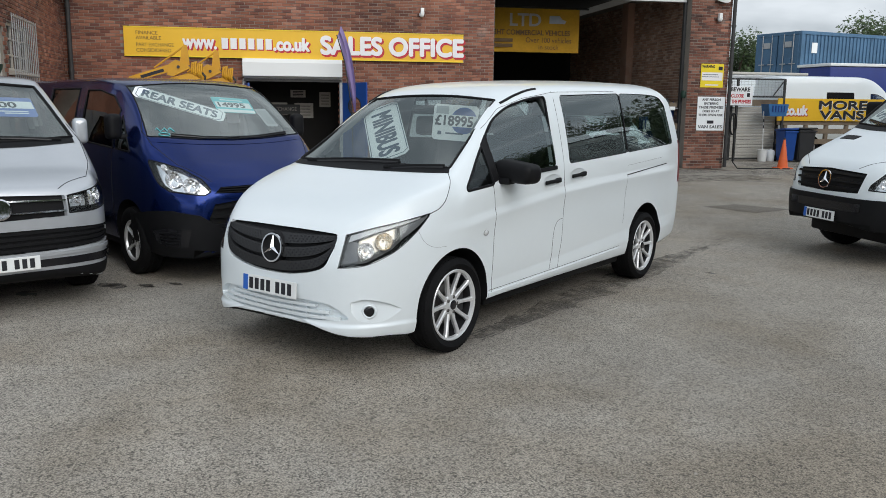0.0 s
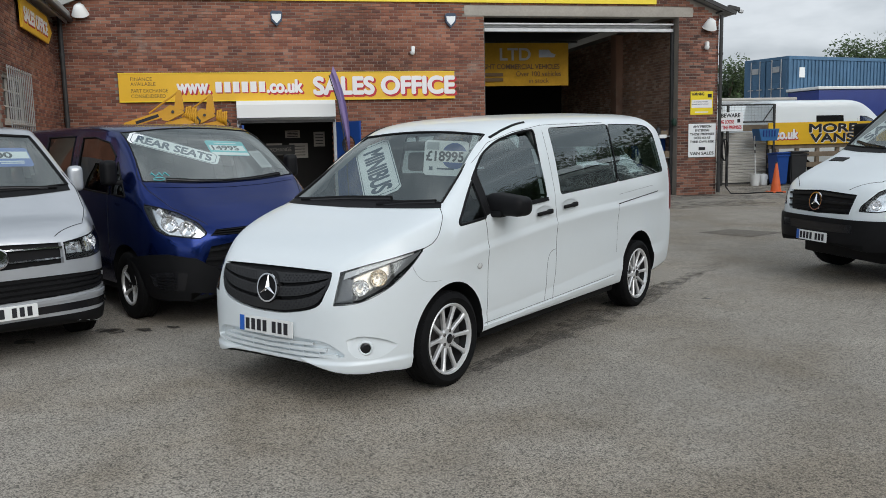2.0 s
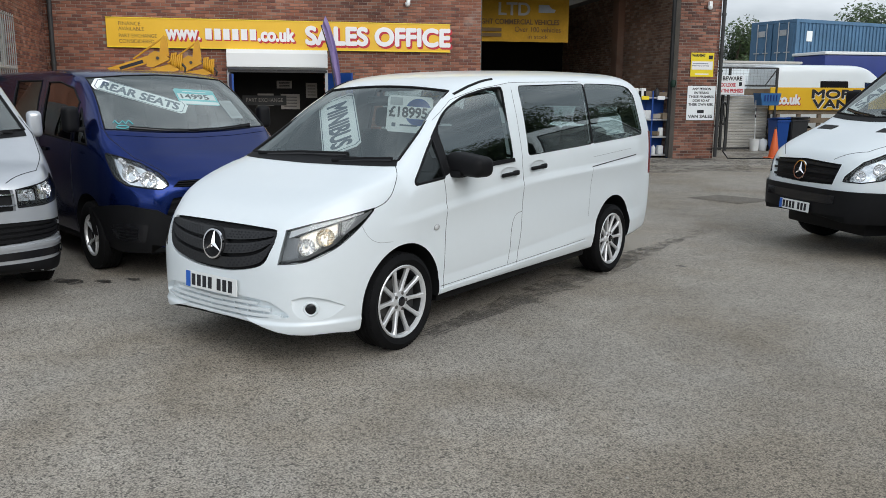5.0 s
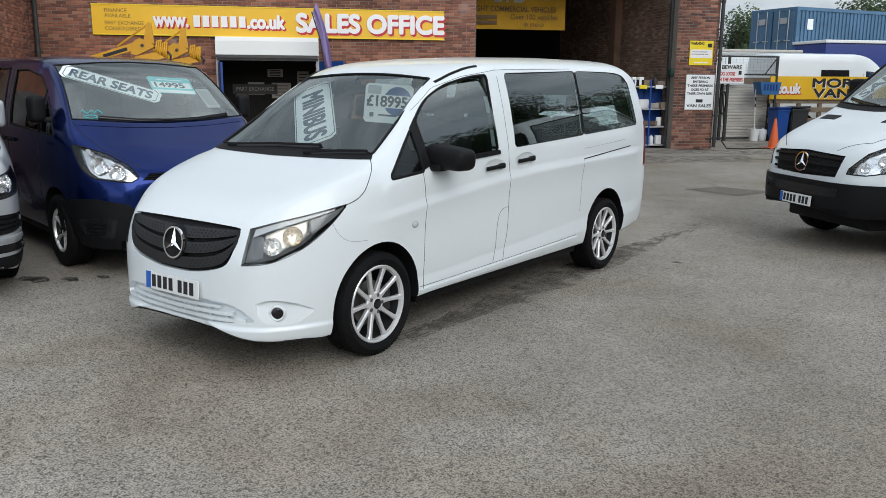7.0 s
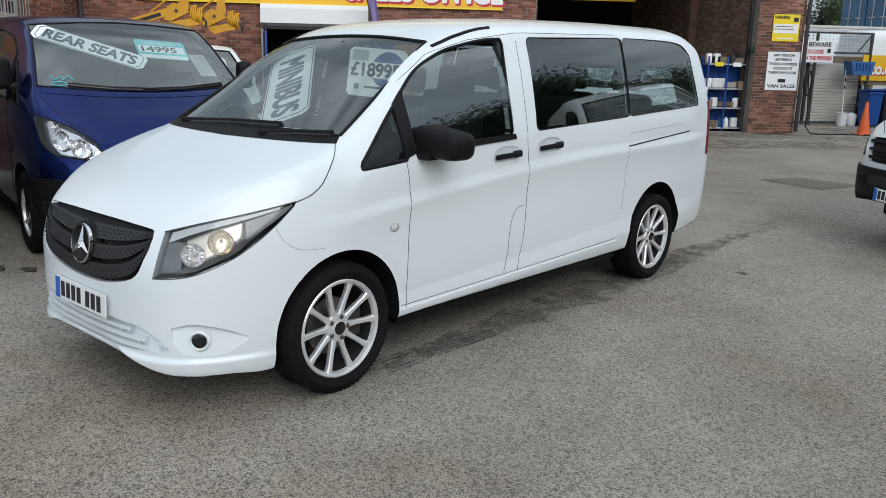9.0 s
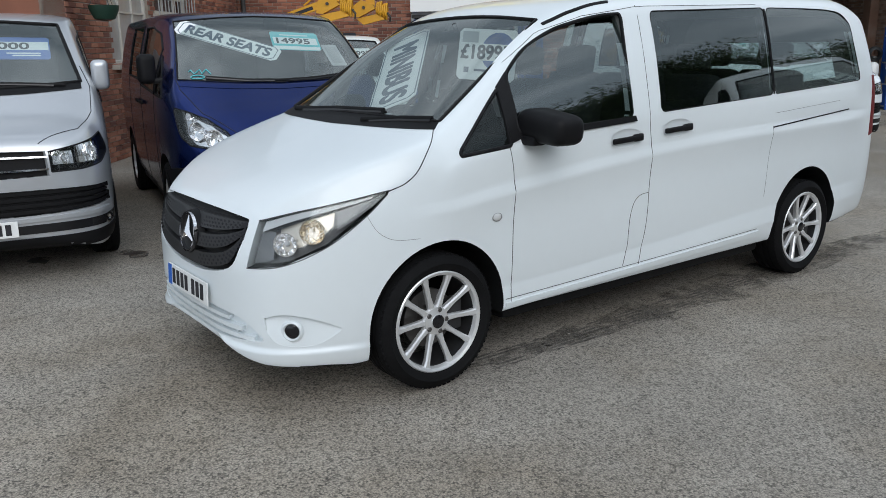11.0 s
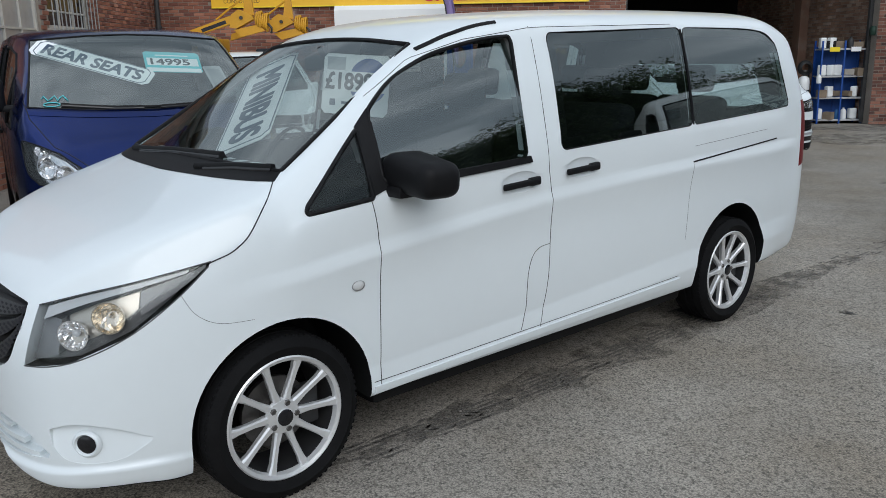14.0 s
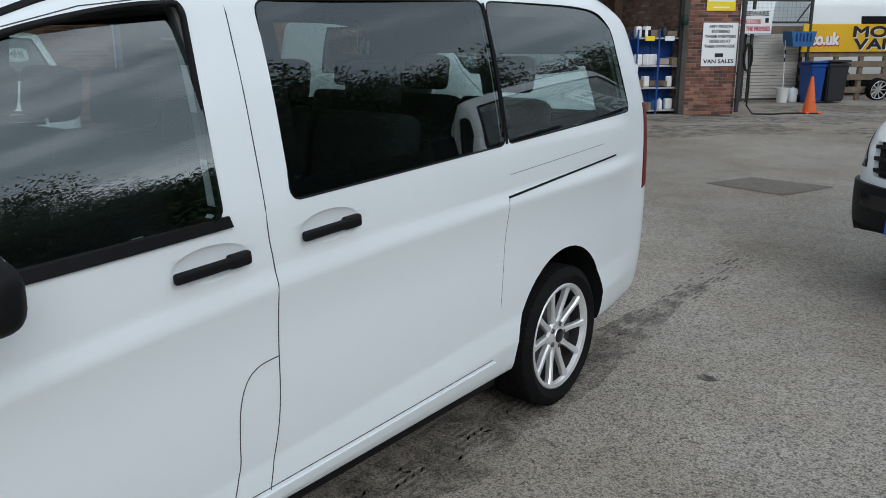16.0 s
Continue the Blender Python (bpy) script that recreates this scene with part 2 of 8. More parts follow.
def brick_mat(name, a, b, c):
    """Brick: colour by piece, with soot and pale bloom over the wall."""
    m = bpy.data.materials.new(name)
    m.use_nodes = True
    nt = m.node_tree
    p = nt.nodes["Principled BSDF"]
    p.inputs["Roughness"].default_value = 0.92
    geo, info, co = nt.nodes.new("ShaderNodeNewGeometry"), nt.nodes.new("ShaderNodeObjectInfo"), nt.nodes.new("ShaderNodeTexCoord")
    s = nt.nodes.new("ShaderNodeMath")
    s.operation = "ADD"
    nt.links.new(geo.outputs["Random Per Island"], s.inputs[0])
    nt.links.new(info.outputs["Random"], s.inputs[1])
    f = nt.nodes.new("ShaderNodeMath")
    f.operation = "FRACT"
    nt.links.new(s.outputs[0], f.inputs[0])
    r = nt.nodes.new("ShaderNodeValToRGB")
    r.color_ramp.elements[0].color, r.color_ramp.elements[1].color = (*a, 1), (*c, 1)
    e = r.color_ramp.elements.new(0.55)
    e.color = (*b, 1)
    nt.links.new(f.outputs[0], r.inputs["Fac"])
    n1, n2 = nt.nodes.new("ShaderNodeTexNoise"), nt.nodes.new("ShaderNodeTexNoise")
    n1.inputs["Scale"].default_value, n1.inputs["Detail"].default_value = 0.55, 5
    n2.inputs["Scale"].default_value, n2.inputs["Detail"].default_value = 40, 3
    for n in (n1, n2):
        nt.links.new(geo.outputs["Position"], n.inputs["Vector"])
    g1 = nt.nodes.new("ShaderNodeMapRange")
    g1.inputs["From Min"].default_value, g1.inputs["From Max"].default_value = 0.35, 0.7
    g1.inputs["To Min"].default_value, g1.inputs["To Max"].default_value = 0.62, 1.25
    nt.links.new(n1.outputs["Fac"], g1.inputs["Value"])
    mul = nt.nodes.new("ShaderNodeMix")
    mul.data_type, mul.blend_type = "RGBA", "MULTIPLY"
    mul.inputs[0].default_value = 1
    n3, g3, salt = nt.nodes.new("ShaderNodeTexNoise"), nt.nodes.new("ShaderNodeMapRange"), nt.nodes.new("ShaderNodeMix")
    n3.inputs["Scale"].default_value, n3.inputs["Detail"].default_value, n3.inputs["Roughness"].default_value = 1.25, 8, 0.72
    g3.inputs["From Min"].default_value, g3.inputs["From Max"].default_value, g3.inputs["To Max"].default_value = 0.57, 0.74, 0.62
    salt.data_type = "RGBA"
    salt.inputs["B"].default_value = (0.43, 0.35, 0.30, 1)
    nt.links.new(geo.outputs["Position"], n3.inputs["Vector"])
    nt.links.new(n3.outputs["Fac"], g3.inputs["Value"])
    nt.links.new(g3.outputs[0], salt.inputs[0])
    nt.links.new(r.outputs["Color"], salt.inputs["A"])
    nt.links.new(salt.outputs["Result"], mul.inputs["A"])
    nt.links.new(g1.outputs[0], mul.inputs["B"])
    nt.links.new(mul.outputs["Result"], p.inputs["Base Color"])
    bp = nt.nodes.new("ShaderNodeBump")
    bp.inputs["Distance"].default_value, bp.inputs["Strength"].default_value = 0.004, 0.6
    nt.links.new(n2.outputs["Fac"], bp.inputs["Height"])
    nt.links.new(bp.outputs["Normal"], p.inputs["Normal"])
    return m


M["brick"] = brick_mat("red_brick", (0.13, 0.052, 0.040), (0.24, 0.092, 0.056), (0.345, 0.155, 0.10))
M["brick_old"] = brick_mat("sooty_brick", (0.25, 0.145, 0.10), (0.36, 0.205, 0.14), (0.47, 0.335, 0.25))
M["brick_burnt"] = brick_mat("burnt_red_brick", (0.09, 0.045, 0.038), (0.255, 0.098, 0.064), (0.37, 0.18, 0.125))


def asphalt(name="worn_asphalt", base=(0.408, 0.370, 0.318)):
    m = bpy.data.materials.new(name)
    m.use_nodes = True
    nt = m.node_tree
    p = nt.nodes["Principled BSDF"]
    p.inputs["Roughness"].default_value = 0.88
    geo = nt.nodes.new("ShaderNodeNewGeometry")

    def noise_at(scale, detail, rough=0.5):
        n = nt.nodes.new("ShaderNodeTexNoise")
        n.inputs["Scale"].default_value, n.inputs["Detail"].default_value, n.inputs["Roughness"].default_value = scale, detail, rough
        nt.links.new(geo.outputs["Position"], n.inputs["Vector"])
        return n.outputs["Fac"]

    def remap(value, a, b, c, d):
        g = nt.nodes.new("ShaderNodeMapRange")
        for k, v in zip(("From Min", "From Max", "To Min", "To Max"), (a, b, c, d)):
            g.inputs[k].default_value = v
        nt.links.new(value, g.inputs["Value"])
        return g.outputs[0]

    def times(a, b):
        g = nt.nodes.new("ShaderNodeMath")
        g.operation = "MULTIPLY"
        nt.links.new(a, g.inputs[0])
        nt.links.new(b, g.inputs[1])
        return g.outputs[0]

    vor = nt.nodes.new("ShaderNodeTexVoronoi")
    vor.inputs["Scale"].default_value = 110
    nt.links.new(geo.outputs["Position"], vor.inputs["Vector"])
    sep = nt.nodes.new("ShaderNodeSeparateColor")
    nt.links.new(vor.outputs["Color"], sep.inputs["Color"])
    stones = remap(sep.outputs[0], 0.0, 0.30, 0.29, 1.11)
    gaps = remap(vor.outputs["Distance"], 0.35, 0.75, 1.0, 0.5)
    blot = remap(noise_at(0.28, 5, 0.6), 0.35, 0.68, 0.86, 1.08)
    patchy = times(remap(noise_at(2.4, 5, 0.65), 0.35, 0.7, 0.90, 1.07), remap(noise_at(24, 4, 0.7), 0.3, 0.7, 0.86, 1.12))
    grit = remap(noise_at(260, 2), 0.3, 0.7, 0.6, 1.4)
    speck = times(times(stones, gaps), grit)
    calm = nt.nodes.new("ShaderNodeMix")
    calm.inputs["A"].default_value = 0.66
    nt.links.new(remap(noise_at(0.16, 3, 0.5), 0.40, 0.60, 0.82, 1.0), calm.inputs["Factor"])
    nt.links.new(speck, calm.inputs["B"])
    flecks = nt.nodes.new("ShaderNodeTexVoronoi")
    flecks.inputs["Scale"].default_value = 52
    nt.links.new(geo.outputs["Position"], flecks.inputs["Vector"])
    fsep = nt.nodes.new("ShaderNodeSeparateColor")
    nt.links.new(flecks.outputs["Color"], fsep.inputs["Color"])
    v = times(times(calm.outputs["Result"], remap(fsep.outputs[1], 0.0, 0.16, 0.70, 1.0)), times(blot, patchy))
    ramp = nt.nodes.new("ShaderNodeMix")
    ramp.data_type, ramp.blend_type = "RGBA", "MULTIPLY"
    ramp.inputs[0].default_value = 1
    dust = nt.nodes.new("ShaderNodeMix")
    dust.data_type = "RGBA"
    dust.inputs["A"].default_value = (*base, 1)
    dust.inputs["B"].default_value = (base[0] * 0.80, base[1] * 0.755, base[2] * 0.69, 1)
    nt.links.new(remap(noise_at(0.42, 7, 0.62), 0.44, 0.62, 0.0, 1.0), dust.inputs[0])
    nt.links.new(dust.outputs["Result"], ramp.inputs["A"])
    nt.links.new(v, ramp.inputs["B"])
    nt.links.new(ramp.outputs["Result"], p.inputs["Base Color"])
    bp = nt.nodes.new("ShaderNodeBump")
    bp.inputs["Distance"].default_value, bp.inputs["Strength"].default_value = 0.004, 0.35
    nt.links.new(times(stones, gaps), bp.inputs["Height"])
    nt.links.new(bp.outputs["Normal"], p.inputs["Normal"])
    return m


M["asphalt"] = asphalt()
M["patch"] = asphalt("patched_asphalt", (0.225, 0.198, 0.165))
M["mark"] = asphalt("rubbered_asphalt", (0.19, 0.175, 0.155))
M["damp"] = mat("oil_stain", (0.03, 0.028, 0.026), 0.35, vary=0.4, scale=4)
# Tyre wear and trodden dirt, darkened also for the shadow beside the minibus.
M["worn"] = asphalt("wear_and_shade_asphalt", (0.20, 0.182, 0.157))


def broken(m, scale, lo, hi):
    """Lets the ground below show through in blotches, as thin dirt does."""
    nt = m.node_tree
    out, p = nt.nodes["Material Output"], nt.nodes["Principled BSDF"]
    n, g, mix, clear_ = nt.nodes.new("ShaderNodeTexNoise"), nt.nodes.new("ShaderNodeMapRange"), nt.nodes.new("ShaderNodeMixShader"), nt.nodes.new("ShaderNodeBsdfTransparent")
    geo = nt.nodes.new("ShaderNodeNewGeometry")
    n.inputs["Scale"].default_value, n.inputs["Detail"].default_value, n.inputs["Roughness"].default_value = scale, 7, 0.7
    g.inputs["From Min"].default_value, g.inputs["From Max"].default_value = lo, hi
    g.inputs["To Max"].default_value = 0.72
    nt.links.new(geo.outputs["Position"], n.inputs["Vector"])
    nt.links.new(n.outputs["Fac"], g.inputs["Value"])
    nt.links.new(g.outputs[0], mix.inputs[0])
    nt.links.new(clear_.outputs[0], mix.inputs[1])
    nt.links.new(p.outputs[0], mix.inputs[2])
    nt.links.new(mix.outputs[0], out.inputs["Surface"])


broken(M["worn"], 4.5, 0.42, 0.68)
broken(M["damp"], 7.0, 0.36, 0.52)


# ---- building blocks ----
def mesh_from(bm, name, materials, smooth=None):
    me = bpy.data.meshes.new(name)
    bm.to_mesh(me)
    bm.free()
    for m in materials if isinstance(materials, (list, tuple)) else [materials]:
        me.materials.append(m)
    if smooth is not None:
        for p in me.polygons:
            p.use_smooth = True
        me.set_sharp_from_angle(angle=radians(smooth))
    return me


def part(name, bm, material, parent=None, label="", smooth=None, m=None):
    """One mesh object out of a bmesh, under a thing or a part."""
    ob = new(name, bm if isinstance(bm, bpy.types.Mesh) else mesh_from(bm, name, material, smooth))
    ob.parent = parent
    if m is not None:
        ob.matrix_basis = m
    if label:
        ob["label"] = label
    return ob


def thing(name, m, label, category, group="", kind=""):
    ob = new(name)
    ob.empty_display_size = 0.2
    ob.matrix_basis = m
    return tagged(ob, label, category, group, kind)


def box(size, at=(0, 0, 0), bevel=0.0, turn=None, bm=None, segments=2):
    own = bmesh.new()
    bmesh.ops.create_cube(own, size=1)
    bmesh.ops.scale(own, vec=size, verts=own.verts)
    if bevel:
        bmesh.ops.bevel(own, geom=own.edges[:], offset=bevel, segments=segments, affect="EDGES", profile=0.6)
    mm = Matrix.Translation(at)
    if turn is not None:
        mm = mm @ Euler([radians(a) for a in turn]).to_matrix().to_4x4()
    bmesh.ops.transform(own, matrix=mm, verts=own.verts)
    return join(bm, own)


def join(bm, own):
    if bm is None:
        return own
    me = bpy.data.meshes.new("tmp")
    own.to_mesh(me)
    own.free()
    bm.from_mesh(me)
    bpy.data.meshes.remove(me)
    return bm


def lathe(profile, steps=32, axis="z", bm=None, closed=False):
    """Turns (radius, height) pairs round an axis."""
    own = bmesh.new()
    rings = []
    for r, h in profile:
        ring = []
        for k in range(steps):
            a = 2 * math.pi * k / steps
            c, s = r * math.cos(a), r * math.sin(a)
            ring.append(own.verts.new({"z": (c, s, h), "x": (h, c, s), "y": (c, h, s)}[axis]))
        rings.append(ring)
    pairs = list(zip(rings, rings[1:])) + ([(rings[-1], rings[0])] if closed else [])
    for a, b in pairs:
        for k in range(steps):
            own.faces.new((a[k], a[(k + 1) % steps], b[(k + 1) % steps], b[k]))
    if not closed:
        for ring, (r, h) in ((rings[0], profile[0]), (rings[-1], profile[-1])):
            if r > 1e-5:
                own.faces.new(ring)
    bmesh.ops.remove_doubles(own, verts=own.verts, dist=1e-6)
    bmesh.ops.recalc_face_normals(own, faces=own.faces)
    return join(bm, own)


def rod(points, radius, sides=8, bm=None, taper=1.0):
    """A round bar along a line of points."""
    own = bmesh.new()
    pts = [Vector(p) for p in points]
    rings = []
    for i, p in enumerate(pts):
        d = (pts[min(i + 1, len(pts) - 1)] - pts[max(i - 1, 0)]).normalized()
        side = d.cross(Vector((0, 0, 1)) if abs(d.z) < 0.9 else Vector((1, 0, 0))).normalized()
        up = side.cross(d)
        r = radius * (1 + (taper - 1) * i / max(1, len(pts) - 1))
        rings.append([own.verts.new(p + r * (math.cos(2 * math.pi * k / sides) * side + math.sin(2 * math.pi * k / sides) * up)) for k in range(sides)])
    for a, b in zip(rings, rings[1:]):
        for k in range(sides):
            own.faces.new((a[k], a[(k + 1) % sides], b[(k + 1) % sides], b[k]))
    own.faces.new(rings[0])
    own.faces.new(rings[-1])
    bmesh.ops.recalc_face_normals(own, faces=own.faces)
    return join(bm, own)


def prism(outline, a, b, axis, bm=None):
    """A flat outline drawn out between a and b along an axis. The outline gives the other two coordinates in order."""
    own = bmesh.new()

    def at(p, h):
        return {"x": (h, p[0], p[1]), "y": (p[0], h, p[1]), "z": (p[0], p[1], h)}[axis]

    lo, hi = [own.verts.new(at(p, a)) for p in outline], [own.verts.new(at(p, b)) for p in outline]
    n = len(outline)
    own.faces.new(lo)
    own.faces.new(hi)
    for k in range(n):
        own.faces.new((lo[k], lo[(k + 1) % n], hi[(k + 1) % n], hi[k]))
    bmesh.ops.recalc_face_normals(own, faces=own.faces)
    return join(bm, own)


def lettering(name, words, size, material, parent, m, depth=0.003, width=None, bold=0.0, label="", squeeze=None, align="CENTER", stroke=0.0):
    """Words in the built-in font as a mesh. m puts their middle; they stand in x and y."""
    cu = bpy.data.curves.new("words", "FONT")
    cu.body, cu.size, cu.extrude, cu.offset = words, size, depth, bold
    cu.align_x, cu.align_y = align, "CENTER"
    cu.space_line = 1.0
    tmp = new("words", cu)
    me = bpy.data.meshes.new_from_object(tmp.evaluated_get(bpy.context.evaluated_depsgraph_get()))
    bpy.data.objects.remove(tmp)
    bpy.data.curves.remove(cu)
    if width:
        xs = [v.co.x for v in me.vertices]
        k = width / (max(xs) - min(xs))
        for v in me.vertices:
            v.co.x *= k
    if squeeze:
        ys = [v.co.y for v in me.vertices]
        k, mid = squeeze / (max(ys) - min(ys)), (max(ys) + min(ys)) / 2
        for v in me.vertices:
            v.co.y = (v.co.y - mid) * k
    if stroke:
        fat = bmesh.new()
        for k, (dx, dy) in enumerate(((0, 0), (1, 0), (-1, 0), (0, 1), (0, -1), (0.7, 0.7), (-0.7, 0.7), (0.7, -0.7), (-0.7, -0.7))):
            n = len(fat.verts)
            fat.from_mesh(me)
            fat.verts.ensure_lookup_table()
            for v in fat.verts[n:]:
                v.co += Vector((dx * stroke, dy * stroke, 0.00008 * k))
        fat.to_mesh(me)
        fat.free()
    me.materials.clear()
    me.materials.append(material)
    for piece in by_word(me) if " " in words else [me]:
        ob = new(name, piece)
        ob.parent = parent
        ob.matrix_basis = m
        if label:
            ob["label"] = label


def by_word(me):
    """Cuts a line of lettering at its wide gaps, one mesh a word."""
    bm = bmesh.new()
    bm.from_mesh(me)
    spans = sorted((min(v.co.x for v in f.verts), max(v.co.x for v in f.verts)) for f in bm.faces)
    tall = max(v.co.y for v in bm.verts) - min(v.co.y for v in bm.verts)
    groups = [list(spans[0])]
    for a, b in spans[1:]:
        if a > groups[-1][1] + 0.26 * tall:
            groups.append([a, b])
        groups[-1][1] = max(groups[-1][1], b)
    out = []
    for a, b in groups:
        own = bm.copy()
        bmesh.ops.delete(own, geom=[f for f in own.faces if not a - 1e-6 <= f.calc_center_median().x <= b + 1e-6], context="FACES")
        piece = bpy.data.meshes.new("word")
        own.to_mesh(piece)
        own.free()
        piece.materials.append(me.materials[0])
        out.append(piece)
    bm.free()
    return out


# facade frame: u along the wall, v into the building
FACE = Matrix.Rotation(radians(48), 4, "Z") @ Matrix.Translation((0, 15.25, 0))


def on_face(u, v, z, rx=0, ry=0, rz=0):
    return FACE @ pose(u, v, z, rx, ry, rz)


# ---- ground ----
bm = bmesh.new()
R = 900
vs = [bm.verts.new((x, y, 0)) for x, y in ((-R, -R), (R, -R), (R, R), (-R, R))]
bm.faces.new(vs)
ground = part("ground", bm, M["asphalt"])
tagged(ground, "worn grey asphalt yard with pale aggregate", "ground", kind="structure")


# ---- vehicles ----
from mathutils.bvhtree import BVHTree


def pchip(xs, ys, xq):
    """Monotone cubic interpolation, column by column."""
    xs, ys, xq = np.asarray(xs, float), np.asarray(ys, float), np.asarray(xq, float)
    h, d = np.diff(xs), np.diff(ys, axis=0) / np.diff(xs).reshape((-1,) + (1,) * (ys.ndim - 1))
    m = np.zeros_like(ys)
    m[0], m[-1] = d[0], d[-1]
    same = d[:-1] * d[1:] > 0
    with np.errstate(divide="ignore", invalid="ignore"):
        m[1:-1] = np.where(same, 2 * d[:-1] * d[1:] / (d[:-1] + d[1:]), 0)
    k = np.clip(np.searchsorted(xs, xq, side="right") - 1, 0, len(h) - 1)
    shape = (-1,) + (1,) * (ys.ndim - 1)
    t, hk = ((xq - xs[k]) / h[k]).reshape(shape), h[k].reshape(shape)
    return (2 * t**3 - 3 * t**2 + 1) * ys[k] + (t**3 - 2 * t**2 + t) * hk * m[k] + (3 * t**2 - 2 * t**3) * ys[k + 1] + (t**3 - t**2) * hk * m[k + 1]


def ring_of(row):
    y, w, zb, zs, xt, ze, zc = row
    hs = zs - zb
    p = [(0, zb + 0.02), (0.6 * w, zb + 0.015), (0.93 * w, zb), (0.975 * w, zb + 0.12 * hs), (0.993 * w, zb + 0.3 * hs), (w, zb + 0.55 * hs), (0.997 * w, zb + 0.8 * hs), (0.985 * w, zs)]
    p += [(0.985 * w + (xt - 0.985 * w) * 0.33 + 0.012, zs + 0.36 * (ze - zs)), (0.985 * w + (xt - 0.985 * w) * 0.68 + 0.014, zs + 0.71 * (ze - zs)), (xt, ze)]
    p += [(0.9 * xt, ze + 0.45 * (zc - ze)), (0.66 * xt, ze + 0.8 * (zc - ze)), (0.35 * xt, ze + 0.95 * (zc - ze)), (0, zc)]
    return p


def loft(rows, sub=5, n=44, shape=None, lines=None):
    """A closed body out of rows of y, half width, bottom, shoulder, half width at the top edge, its height, middle height."""
    rows = np.array(rows, float)
    fine = pchip(np.arange(len(rows)), rows, np.linspace(0, len(rows) - 1, (len(rows) - 1) * sub + 1))
    own, rings = bmesh.new(), []
    for row in fine:
        q = np.array(ring_of(row))
        q = pchip(np.arange(len(q)), q, np.linspace(0, len(q) - 1, n))
        if lines and -0.3 < row[0] < 4.05:
            flank = [k for k in range(1, len(q) - 1) if q[k][0] > 0.6 * row[1] and row[2] + 0.05 < q[k][1] < row[3] + 0.05]
            for z in lines(row[0]):
                if flank:
                    k = min(flank, key=lambda i: abs(q[i][1] - z))
                    if abs(q[k][1] - z) < 0.02:
                        q[k] = (np.interp(z, q[flank, 1], q[flank, 0]), z)
        full = [(x, row[0], z) for x, z in q] + [(-x, row[0], z) for x, z in q[-2:0:-1]]
        if shape:
            full = [shape(*p) for p in full]
        rings.append([own.verts.new(p) for p in full])
    for a, b in zip(rings, rings[1:]):
        for k in range(len(a)):
            own.faces.new((a[k], a[(k + 1) % len(a)], b[(k + 1) % len(a)], b[k]))
    own.faces.new(rings[0])
    own.faces.new(rings[-1])
    bmesh.ops.recalc_face_normals(own, faces=own.faces)
    return own


def along(line, t):
    """The point a share t along a line of points, by the points' order."""
    k = t * (len(line) - 1)
    i = min(int(k), len(line) - 2)
    return [a + (b - a) * (k - i) for a, b in zip(line[i], line[i + 1])]


def curve_through(points, n=24):
    """A smooth line through points."""
    p = [np.array(q, float) for q in points]
    if len(p) < 3:
        return [tuple(p[0] + (p[-1] - p[0]) * k / n) for k in range(n + 1)]
    out = []
    for k in range(n + 1):
        u = k / n * (len(p) - 1)
        i = min(int(u), len(p) - 2)
        t = u - i
        a, b, c, d = p[max(i - 1, 0)], p[i], p[i + 1], p[min(i + 2, len(p) - 1)]
        out.append(tuple(0.5 * (2 * b + (c - a) * t + (2 * a - 5 * b + 4 * c - d) * t * t + (3 * b - a - 3 * c + d) * t**3)))
    return out


def rounded(lower, upper, r, n=36):
    """Two lines that bound a pane, with its corners rounded."""
    lo, up = curve_through(lower, 60), curve_through(upper, 60)
    got = [], []
    for k in range(n + 1):
        s = 0.5 - 0.5 * math.cos(math.pi * k / n)
        a, b = along(lo, s), along(up, s)
        w = math.dist(lo[0], lo[-1])
        e = min(s, 1 - s) * w
        dz = r * (1 - math.sqrt(max(0.0, 1 - (1 - e / r) ** 2))) if e < r else 0.0
        dz = min(dz, 0.45 * math.dist(a, b))
        d = [(q - p_) / max(1e-6, math.dist(a, b)) for p_, q in zip(a, b)]
        got[0].append((a[0] + d[0] * dz, a[1] + d[1] * dz))
        got[1].append((b[0] - d[0] * dz, b[1] - d[1] * dz))
    return got


